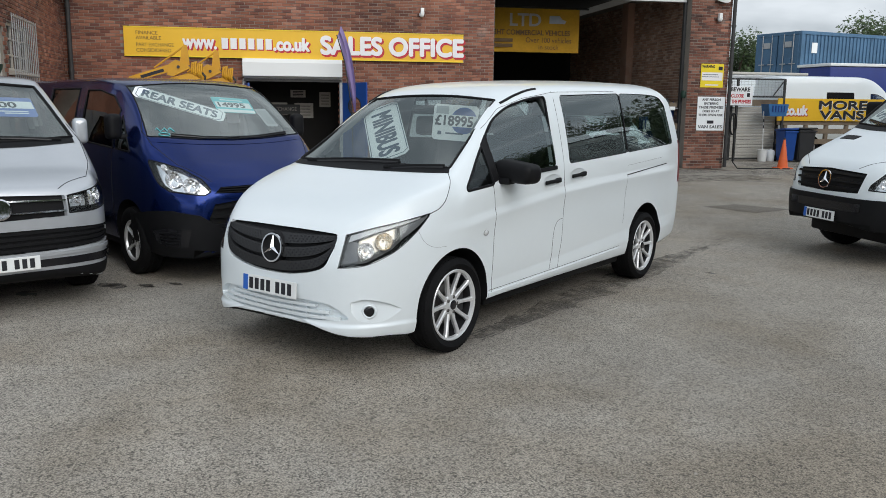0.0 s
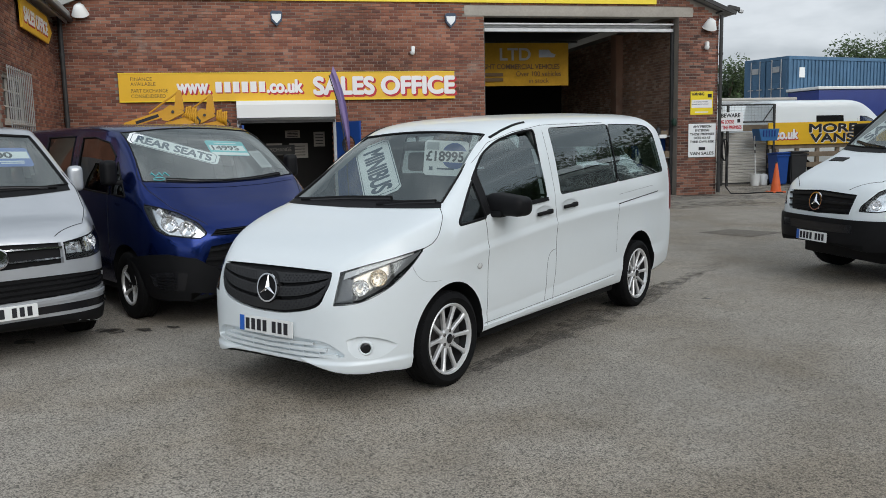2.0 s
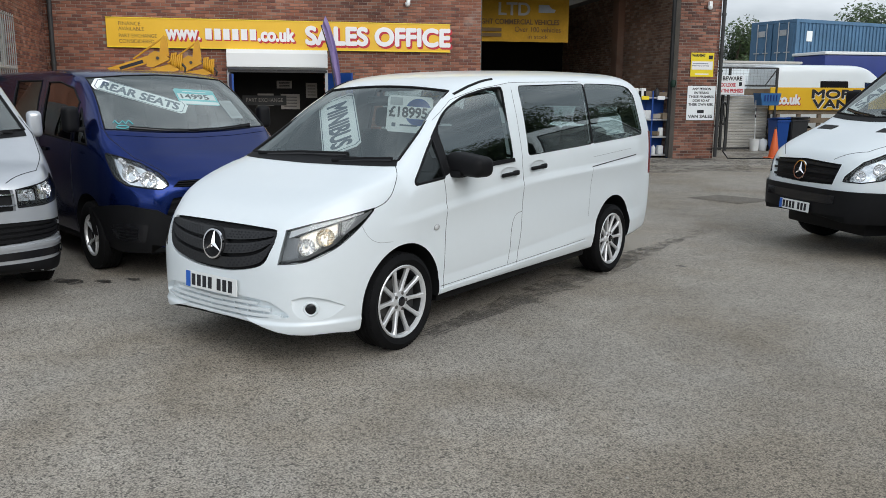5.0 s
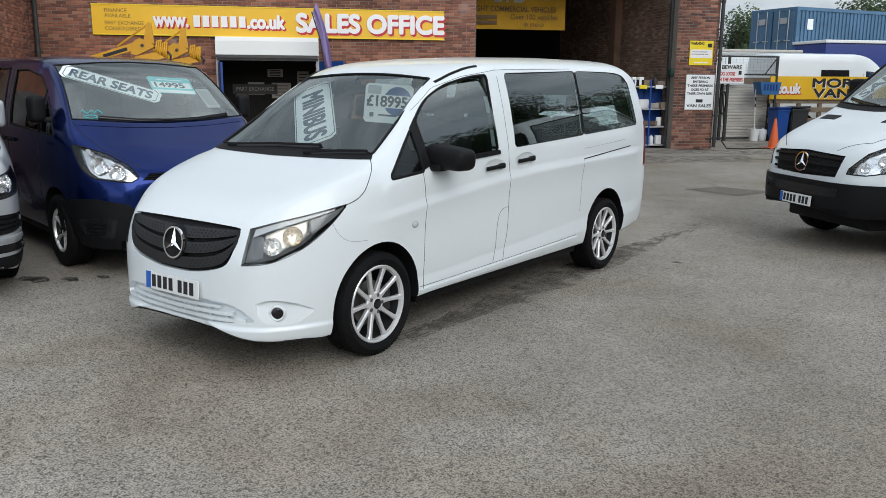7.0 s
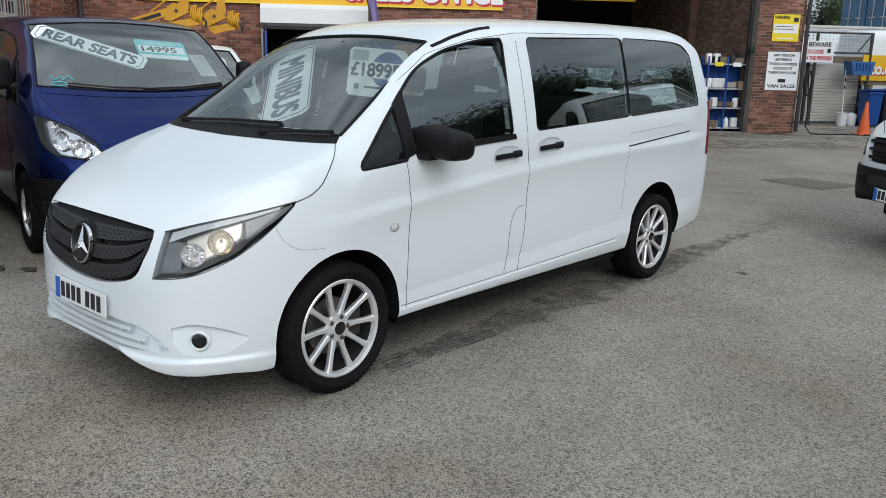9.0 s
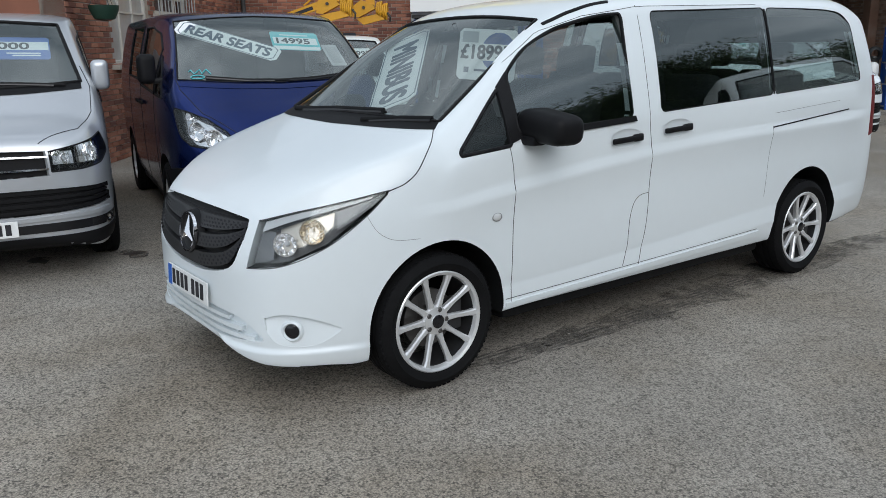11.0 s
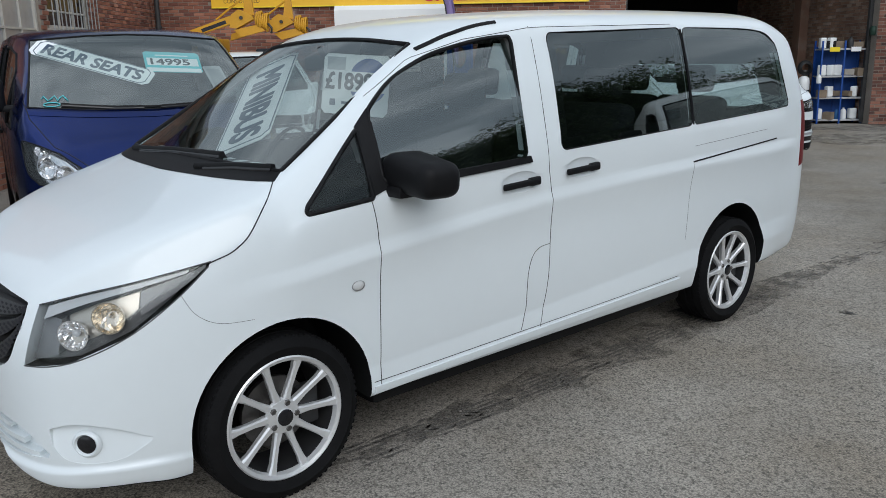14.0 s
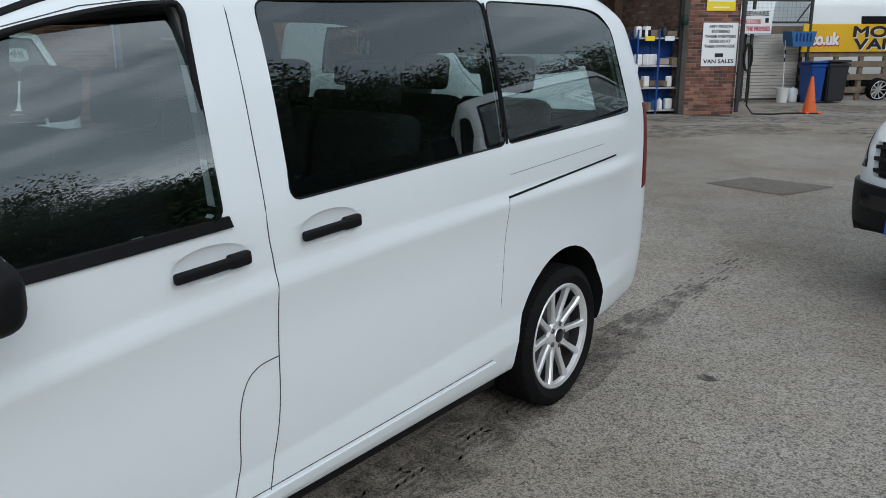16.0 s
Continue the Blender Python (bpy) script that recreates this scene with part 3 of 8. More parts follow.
class Skin:
    """Lays outlines on a body: axis x (from a side), y (from ahead), b (from behind), z (from above) or c (round the nose: degrees and height)."""

    def __init__(self, bm):
        self.tree = BVHTree.FromBMesh(bm)

    def hit(self, p, axis, side=1):
        a, b = p
        o, d = {
            "x": lambda: (Vector((side * 3, a, b)), Vector((-side, 0, 0))),
            "y": lambda: (Vector((a, -4, b)), Vector((0, 1, 0))),
            "b": lambda: (Vector((a, 9, b)), Vector((0, -1, 0))),
            "z": lambda: (Vector((a, b, 5)), Vector((0, 0, -1))),
            "c": lambda: (Vector((3 * math.sin(radians(a)), -3 * math.cos(radians(a)), b)), Vector((-math.sin(radians(a)), math.cos(radians(a)), 0))),
        }[axis]()
        q, normal, *_ = self.tree.ray_cast(o, d)
        if q is None:
            q, normal, *_ = self.tree.find_nearest(o + 2.2 * d)
        return q, d, normal

    def line(self, points, axis, side=1, steps=24, out=0.0):
        got = [self.hit(along(points, k / steps), axis, side) for k in range(steps + 1)]
        return [q - out * d for q, d, _ in got]

    def slab(self, lower, upper, axis, out, inn=None, side=1, nu=16, nv=6, bm=None):
        """The patch between two lines, out metres outside the surface, and down to inn metres as a solid."""
        own = bmesh.new()
        layers = []
        for off in (out,) if inn is None else (out, inn):
            grid = []
            for j in range(nv + 1):
                row = []
                for i in range(nu + 1):
                    lo, hi = along(lower, i / nu), along(upper, i / nu)
                    q, d, _ = self.hit([a + (b - a) * j / nv for a, b in zip(lo, hi)], axis, side)
                    row.append(own.verts.new(q - (off(i / nu, j / nv) if callable(off) else off) * d))
                grid.append(row)
            layers.append(grid)
        for n, g in enumerate(layers):
            for j in range(nv):
                for i in range(nu):
                    own.faces.new((g[j][i], g[j][i + 1], g[j + 1][i + 1], g[j + 1][i]))
        if inn is not None:
            a, b = layers
            rim = [(0, i) for i in range(nu)] + [(j, nu) for j in range(nv)] + [(nv, i) for i in range(nu, 0, -1)] + [(j, 0) for j in range(nv, 0, -1)]
            for (j0, i0), (j1, i1) in zip(rim, rim[1:] + rim[:1]):
                own.faces.new((a[j0][i0], a[j1][i1], b[j1][i1], b[j0][i0]))
        bmesh.ops.remove_doubles(own, verts=own.verts, dist=1e-5)
        bmesh.ops.recalc_face_normals(own, faces=own.faces)
        return join(bm, own)


def even_pane(skin, lower, upper, side, out, nu=30, nv=8, bow=0.0):
    """A pane on the body's side, drawn over it as one even curved sheet."""
    spots = []
    for j in range(nv + 1):
        for i in range(nu + 1):
            a, b = along(lower, i / nu), along(upper, i / nu)
            spots.append([p + (q - p) * j / nv for p, q in zip(a, b)])
    xs = np.array([abs(skin.hit(p, "x", side)[0].x) for p in spots])
    y, z = np.array(spots).T
    y0, z0 = y.mean(), z.mean()
    terms = np.stack([np.ones_like(y), y - y0, z - z0, (y - y0) * (z - z0), (z - z0) ** 2], 1)
    best = np.linalg.lstsq(terms, xs, rcond=None)[0]
    if bow:
        best[3] *= 0.45
    flat = np.minimum(terms @ best, xs + (0.02 if bow else 0.006)) + bow * (0.03 - (z - z0) ** 2) + out
    own = bmesh.new()
    vs = [own.verts.new((side * x, p[0], p[1])) for x, p in zip(flat, spots)]
    n = nu + 1
    for j in range(nv):
        for i in range(nu):
            own.faces.new((vs[j * n + i], vs[j * n + i + 1], vs[(j + 1) * n + i + 1], vs[(j + 1) * n + i]))
    bmesh.ops.remove_doubles(own, verts=own.verts, dist=1e-5)
    bmesh.ops.recalc_face_normals(own, faces=own.faces)
    return own


def cut(solid, cutters, materials, tree, deep=0.016, lining=1.3, painted=None, skirt=0.0):
    """The body less its cavity and openings; what lies deep inside takes the second material."""
    me = mesh_from(solid, "body", materials)
    ob = new("tmp", me)
    tools = []
    for c in cutters:
        t = new("tmp", mesh_from(c, "tool", []))
        mod = ob.modifiers.new("b", "BOOLEAN")
        mod.operation, mod.object, mod.solver = "DIFFERENCE", t, "MANIFOLD"
        tools.append(t)
    out = bpy.data.meshes.new_from_object(ob.evaluated_get(bpy.context.evaluated_depsgraph_get()))
    for o in (ob, *tools):
        data = o.data
        bpy.data.objects.remove(o)
        bpy.data.meshes.remove(data)
    out.materials.clear()
    for m in materials:
        out.materials.append(m)
    for p in out.polygons:
        p.use_smooth = True
        near = tree.find_nearest(p.center)
        under = p.center.z < skirt or abs(p.normal.y) > 0.8 and p.center.z < 0.37 and p.center.y > -0.5 or p.normal.z < -0.6 and p.center.z < 0.5 and not (painted and painted(p.center) and p.center.z > 0.29)
        p.material_index = 1 if under else 0 if near[3] <= deep or painted and painted(p.center) else 2 if len(materials) > 2 and p.center.z > lining else 1
    out.set_sharp_from_angle(angle=radians(32))
    return out


def arches(bm, spots, radius, half):
    """Wheel openings: round above the axle, straight down below it."""
    for y, z in spots:
        outline = [(y + radius * math.cos(math.pi * k / 28), z + radius * math.sin(math.pi * k / 28)) for k in range(29)]
        outline += [(y - radius + 0.006, 0.04), (y + radius - 0.006, 0.04)]
        for side in (1, -1):
            bm = prism(outline, *((half - 0.42, half + 0.33) if side > 0 else (-half - 0.33, -half + 0.42)), "x", bm)
    return bm


def underbody(parent, half, wheelbase, front, back, low, sill):
    """The dark floor pan between the wheels, with its exhaust."""
    pan = box((2 * half - 0.14, wheelbase - 0.90, sill - low - 0.04), (0, wheelbase / 2, (sill + low) / 2 + 0.02), 0.03)
    pan = box((2 * half - 0.66, back - front - 0.30, sill - low - 0.02), (0, (front + back) / 2, (sill + low) / 2), 0.03, bm=pan)
    floor_pan = part("floor_pan", pan, M["trim"], parent, smooth=40)
    part("exhaust", rod([(-0.30, wheelbase * 0.25, low - 0.02), (-0.30, wheelbase * 0.8, low - 0.02), (-0.42, wheelbase + 0.30, low + 0.02)], 0.035, 10), M["disc"], floor_pan, smooth=60)


def reflector(r, deep, steps=14):
    """A faceted lamp bowl with a bulb, open towards -z."""
    own = lathe([(r, -deep), (r * 0.93, -deep), (r * 0.86, -deep * 0.62), (r * 0.66, -deep * 0.30), (r * 0.40, -deep * 0.10), (r * 0.16, 0.0), (0.0, 0.0)], steps, "z")
    bmesh.ops.delete(own, geom=[f for f in own.faces if len(f.verts) == steps], context="FACES_ONLY")
    rng = random.Random(17)
    for v in own.verts:
        if -deep * 0.9 < v.co.z < -0.001:
            v.co.x, v.co.y, v.co.z = v.co.x * rng.uniform(0.88, 1.08), v.co.y * rng.uniform(0.88, 1.08), v.co.z * rng.uniform(0.7, 1.25)
    return lathe([(r * 0.15, 0.0), (r * 0.15, -deep * 0.45), (r * 0.08, -deep * 0.6), (0.0, -deep * 0.62)], 10, "z", own)


WHEELS = {}
CALIPER = mesh_from(box((0.07, 0.09, 0.16), (0.02, 0.13, 0.0), 0.015), "caliper", M["barrel"], 40)


def wheel(parent, x, y, radius, width, rim_r, spokes, style="alloy"):
    """Tyre, rim, disc and hub; the outer face looks to +x of the wheel."""
    key = (radius, width, rim_r, spokes, style)
    if key not in WHEELS:
        r, w, h = radius, width, rim_r
        tyre = lathe([(h - 0.004, -w * 0.42), (h + 0.02, -w * 0.48), (r - 0.045, -w * 0.52), (r - 0.014, -w * 0.45), (r, -w * 0.36), (r, -w * 0.2), (r - 0.006, -w * 0.19), (r - 0.006, -w * 0.17), (r, -w * 0.16), (r, -0.01), (r - 0.006, -0.006), (r - 0.006, 0.006), (r, 0.01), (r, w * 0.16), (r - 0.006, w * 0.17), (r - 0.006, w * 0.19), (r, w * 0.2), (r, w * 0.36), (r - 0.014, w * 0.45), (r - 0.045, w * 0.52), (h + 0.03, w * 0.5), (h + 0.012, w * 0.47), (h - 0.004, w * 0.42)], 64, "x", closed=True)
        # tread blocks round the shoulder
        for k in range(72):
            a = 2 * math.pi * k / 72
            tyre = box((w * 0.14, 0.016, 0.008), bm=tyre, at=(w * 0.34, (r - 0.0045) * math.cos(a), (r - 0.0045) * math.sin(a)), turn=(math.degrees(a) - 90 + 0, 0, 0))
        lip = lathe([(h, w * 0.44), (h - 0.006, w * 0.46), (h - 0.02, w * 0.43), (h - 0.026, w * 0.34), (h - 0.006, w * 0.34)], 64, "x", closed=True)
        barrel = lathe([(h - 0.003, w * 0.32), (h - 0.027, w * 0.33), (h - 0.035, 0.0), (h - 0.04, -w * 0.4), (h - 0.02, -w * 0.42), (h, -w * 0.2)], 64, "x", closed=True)
        face = bmesh.new()
        own = lathe([(0.0, w * 0.40), (0.032, w * 0.40), (0.036, w * 0.37), (0.068, w * 0.34), (0.076, w * 0.28), (0.06, w * 0.18), (0.0, w * 0.18)], 32, "x")
        face = join(face, own)
        for k in range(spokes):
            a = 2 * math.pi * k / spokes
            own = bmesh.new()
            pts = []
            for t, half_w, front, thick in ((0.05, 0.019, w * 0.33, 0.03), (0.4, 0.0125, w * 0.35, 0.03), (0.8, 0.0135, w * 0.40, 0.028), (h - 0.018, 0.020, w * 0.42, 0.03)):
                rr = t if t < 0.06 else (t if t > h - 0.05 and t < h else 0.05 + (h - 0.07) * t)
                pts.append([own.verts.new((front - dx, rr, s)) for s, dx in ((-half_w, 0.008), (-half_w * 0.6, 0), (half_w * 0.6, 0), (half_w, 0.008), (half_w * 0.9, thick), (-half_w * 0.9, thick))])
            for p, q in zip(pts, pts[1:]):
                for i in range(6):
                    own.faces.new((p[i], p[(i + 1) % 6], q[(i + 1) % 6], q[i]))
            own.faces.new(pts[0])
            own.faces.new(pts[-1])
            bmesh.ops.recalc_face_normals(own, faces=own.faces)
            bmesh.ops.transform(own, matrix=Matrix.Rotation(a, 4, "X"), verts=own.verts)
            face = join(face, own)
        disc = lathe([(0.0, -0.01), (0.145, -0.01), (0.145, 0.012), (0.07, 0.014), (0.07, 0.04), (0.0, 0.04)], 40, "x")
        cap = lathe([(0.0, w * 0.415), (0.030, w * 0.415), (0.0335, w * 0.405), (0.0335, w * 0.36), (0.0, w * 0.36)], 24, "x")
        bolts = []
        for k in range(5):
            a = 2 * math.pi * k / 5
            own = lathe([(0.0, w * 0.36), (0.010, w * 0.375), (0.013, w * 0.365), (0.013, w * 0.28), (0.0, w * 0.28)], 6, "x")
            bmesh.ops.transform(own, matrix=Matrix.Translation((0, 0.056 * math.cos(a), 0.056 * math.sin(a))), verts=own.verts)
            bolts.append(mesh_from(own, "bolt", M["disc"], 30))
        WHEELS[key] = (mesh_from(tyre, "tyre", M["rubber"], 40), mesh_from(join(lip, face), "rim", M["alloy"], 35), mesh_from(barrel, "barrel", M["barrel"], 40), mesh_from(disc, "brake_disc", M["disc"], 40), mesh_from(cap, "hub_cap", M["gloss_black"], 40), bolts)
    tyre, rim, barrel, disc, cap, bolts = WHEELS[key]
    hub = new("wheel")
    hub.parent = parent
    hub.matrix_basis = pose(x, y, radius) if x > 0 else pose(x, y, radius, 0, 0, 180)
    for name, me in (("tyre", tyre), ("rim", rim), ("barrel", barrel), ("brake_disc", disc), ("hub_cap", cap)):
        part(name, me, None, hub)
    part("caliper", CALIPER, None, hub)
    for b in bolts:
        part("bolt", b, None, hub)
    return hub


def seal(skin, lower, upper, axis, side, parent, r=0.009, name="window_seal"):
    loop = list(lower) + list(reversed(upper))
    pts = []
    for a, b in zip(loop, loop[1:] + loop[:1]):
        n = 1 if len(loop) > 30 else 8
        pts += [skin.hit([p + (q - p) * k / n for p, q in zip(a, b)], axis, side)[0] for k in range(n)]
    part(name, rod(pts + pts[:1], r, 6), M["trim"], parent, smooth=60)


def seat(parent, x, y, z):
    s = part("seat", box((0.48, 0.5, 0.16), (x, y, z + 0.1), 0.05, segments=3), M["cloth"], parent, smooth=50)
    part("backrest", box((0.47, 0.15, 0.62), (x, y + 0.27, z + 0.45), 0.06, (-12, 0, 0), segments=3), M["cloth"], s, smooth=50)
    part("headrest", box((0.25, 0.1, 0.17), (x, y + 0.37, z + 0.86), 0.045, (-8, 0, 0), segments=3), M["cloth"], s, smooth=50)


def card(parent, name, size, m, words=(), face="card", edge=None, label="", cut_corner=0.04):
    """A printed card that stands in x and y: words are rows of (text, height, x, y, width, material)."""
    w, h = size
    c = cut_corner
    outline = [(-w / 2 + c, -h / 2), (w / 2 - c, -h / 2), (w / 2, -h / 2 + c), (w / 2, h / 2 - c), (w / 2 - c, h / 2), (-w / 2 + c, h / 2), (-w / 2, h / 2 - c), (-w / 2, -h / 2 + c)]
    ob = part(name, prism(outline, -0.003, 0.0, "z"), M[face], parent, label, m=m)
    if edge:
        for k in range(8):
            a, b = (Vector(outline[i]) * 0.93 for i in (k, (k + 1) % 8))
            d = b - a
            part("border", box((d.length + 0.006, 0.006, 0.002), (*((a + b) / 2), 0.001), turn=(0, 0, math.degrees(math.atan2(d.y, d.x)))), M[edge], ob)
    for text, height, x, y, width, ink in words:
        if text.startswith("#"):
            part("printed_bar", box((width, height, 0.002), (x, y, 0.001)), M[ink], ob)
        else:
            lettering("lettering", text, height * 1.4, M[ink], ob, pose(x, y, 0.001), 0.001, width, 0.0, squeeze=height, stroke=0.045 * height)
    return ob


def world_card(parent, centre, right, up, size, words, label, inward=0.0, **kw):
    """A card at a place in the yard, carried by its van."""
    x = Vector(right).normalized()
    z = x.cross(Vector(up)).normalized()
    y = z.cross(x)
    m = Matrix((x, y, z)).transposed().to_4x4()
    m.translation = Vector(centre) - z * inward
    return card(parent, "price_card", size, parent.matrix_basis.inverted() @ m, words, label=label, **kw)


def glass_card(parent, skin, x, z, roll, size, words, label, deep=0.035, **kw):
    """A card stuck behind a windscreen, turned by roll."""
    q, _, n = skin.hit((x, z), "y")
    n = n if n.y < 0 else -n
    right = (Vector((1, 0, 0)) - n * n.x).normalized()
    m = Matrix((right, n.cross(right), n)).transposed().to_4x4() @ Matrix.Rotation(radians(roll), 4, "Z")
    m.translation = q - n * deep
    return card(parent, "price_card", size, m, words, label=label, **kw)


def number_plate(parent, y, z, tilt=0, x=0.0, turn=0.0):
    """A white front plate with a blue band, its characters as plain bars."""
    pl = part("number_plate", box((0.52, 0.008, 0.111), (0, 0, 0), 0.003), M["plate_w"], parent, "white front number plate with plain bars", m=pose(x, y, z, tilt, 0, turn))
    part("blue_band", box((0.045, 0.004, 0.105), (-0.235, -0.005, 0)), M["plate_y"], pl)
    for k in range(7):
        part("character_bar", box((0.036, 0.003, 0.076), (-0.178 + 0.057 * k + (0.034 if k > 3 else 0), -0.0055, 0)), M["ink"], pl)
    return pl


def wiper(parent, pts, r=0.009):
    w = part("wiper", rod(pts, r + 0.003, 6), M["trim"], parent, smooth=60)
    part("wiper_blade", rod([Vector(p) + Vector((0, -0.006, -0.012)) for p in pts[1:]], 0.014, 6), M["gloss_black"], w, smooth=60)


def emblem(parent, at, r, tilt=0):
    """A chrome ring with three plain bars."""
    ring = bmesh.new()
    n = 32
    own = lathe([(r, -0.008), (r, 0.008), (r - 0.11 * r, 0.012), (r - 0.11 * r, -0.008)], n, "y", closed=True)
    ring = join(ring, own)
    for k in range(3):
        a = math.pi / 2 + 2 * math.pi * k / 3
        own = bmesh.new()
        d, s = Vector((math.cos(a), 0, math.sin(a))), Vector((-math.sin(a), 0, math.cos(a)))
        tip, b1, b2, top = own.verts.new(d * r * 0.95), own.verts.new(s * r * 0.16), own.verts.new(-s * r * 0.16), own.verts.new((0, -0.02, 0))
        back = own.verts.new((0, 0.006, 0))
        for f in ((tip, b1, top), (tip, top, b2), (tip, back, b1), (tip, b2, back), (b1, back, top), (b2, top, back)):
            own.faces.new(f)
        bmesh.ops.recalc_face_normals(own, faces=own.faces)
        ring = join(ring, own)
    return part("emblem", ring, M["chrome"], parent, "round chrome emblem", smooth=30, m=pose(*at, tilt, 0, 0))


def creases(y):
    """Heights of the waist line and of the ledge above the sill."""
    waist = float(np.interp(y, (-0.3, 0.1, 0.5, 1.1, 1.45, 2.0, 2.65, 4.0), (0.905, 0.932, 0.978, 1.032, 1.060, 1.085, 1.098, 1.12)))
    sill = float(np.interp(y, (0.3, 1.3, 2.0, 2.65, 4.0), (0.43, 0.466, 0.505, 0.545, 0.60)))
    return waist, sill


def press(x, y, z):
    """The pressed lines of the white minibus: an undercut below the waist, a ledge above the sill, a chin under the bumper."""
    if y < -0.28 and z < 0.36:
        k = max(0.0, min(1, (0.318 - z) / 0.03)) * min(1, (-0.28 - y) / 0.2)
        r = math.hypot(x, y)
        grow = 1 + 0.016 * k * k * (3 - 2 * k) / r
        return (x * grow, y * grow, z)
    if abs(x) < 0.5 or y < -0.30 or y > 4.05:
        return (x, y, z)
    fade = max(0.0, min(1, (y + 0.30) / 0.65, (4.05 - y) / 0.35))
    fade = fade * fade * (3 - 2 * fade)
    waist, sill = creases(y)
    d, deep, reach, proud = 0.0, 0.034, 0.28, 0.012
    if z < waist:
        k = min(1.0, (waist - z) / reach)
        d = deep * (1 - (1 - k) ** 2) - proud
        if z < sill:
            d *= max(0.0, 1 - (sill - z) / 0.11)
    elif z < waist + 0.16:
        d = -proud * (1 - (z - waist) / 0.16)
    return (x - math.copysign(d * fade, x), y, z)


VITO_NOSE = [(-0.5 + 0.955 * (row[0] + 0.5), row[1], row[2] + 0.016, *row[3:]) if row[0] < -0.5 else row for row in [
    (-0.893, 0.05, 0.40, 0.50, 0.04, 0.53, 0.55), (-0.888, 0.30, 0.305, 0.56, 0.27, 0.62, 0.66), (-0.872, 0.44, 0.268, 0.62, 0.37, 0.71, 0.76),
    (-0.835, 0.57, 0.235, 0.66, 0.46, 0.805, 0.85), (-0.775, 0.67, 0.215, 0.70, 0.535, 0.885, 0.918), (-0.68, 0.745, 0.205, 0.74, 0.60, 0.955, 0.985),
    (-0.55, 0.81, 0.20, 0.80, 0.68, 1.022, 1.052), (-0.40, 0.855, 0.20, 0.87, 0.745, 1.08, 1.112), (-0.22, 0.89, 0.22, 0.93, 0.80, 1.135, 1.172),
]]
VITO_BODY = [
    (-0.05, 0.91, 0.25, 0.98, 0.83, 1.18, 1.232), (0.05, 0.918, 0.27, 1.02, 0.81, 1.212, 1.272), (0.12, 0.92, 0.28, 1.06, 0.795, 1.247, 1.308),
    (0.35, 0.925, 0.29, 1.10, 0.755, 1.385, 1.455), (0.65, 0.93, 0.30, 1.13, 0.715, 1.585, 1.66), (0.90, 0.93, 0.30, 1.16, 0.70, 1.715, 1.79),
    (1.05, 0.93, 0.30, 1.18, 0.715, 1.77, 1.845), (1.3, 0.93, 0.30, 1.20, 0.745, 1.815, 1.89), (2.0, 0.93, 0.30, 1.23, 0.77, 1.842, 1.93),
    (3.0, 0.93, 0.30, 1.27, 0.77, 1.845, 1.95), (3.6, 0.925, 0.31, 1.28, 0.765, 1.84, 1.95), (3.9, 0.90, 0.33, 1.28, 0.74, 1.80, 1.90),
    (4.06, 0.88, 0.345, 1.27, 0.715, 1.735, 1.80), (4.15, 0.83, 0.37, 1.2, 0.67, 1.57, 1.60), (4.19, 0.55, 0.5, 1.1, 0.45, 1.3, 1.32),
]
VITO_ROWS = VITO_NOSE + VITO_BODY


def cavity_of(rows, floor, start, end, skin=0.045):
    got = []
    for y, w, zb, zs, xt, ze, zc in rows:
        if start <= y <= end:
            got.append((y + 0.02, w - skin, floor, max(zs, floor + 0.12), xt - skin, max(ze - skin, floor + 0.2), max(zc - skin, floor + 0.25)))
    return loft(got, 4, 36)


def mirror_shell(side):
    """A swept mirror housing, fuller outside and at the top."""
    b = box((0.325, 0.20, 0.158), (0, 0, 0), 0.07, segments=7)
    for v in b.verts:
        out = side * v.co.x / 0.145
        v.co.z *= 0.97 - 0.10 * out * (1 if v.co.z > 0 else 0.2)
        if v.co.y < 0:
            v.co.y *= 1.0 - 0.18 * out
    bmesh.ops.transform(b, matrix=pose(side * 1.0, 0.61, 1.228, 0, side * 3, side * -8), verts=b.verts)
    return b


def mid(a, b, s):
    return [p + (q - p) * s for p, q in zip(a, b)]


HANDLES = ((1.26, 1.112), (1.695, 1.138))


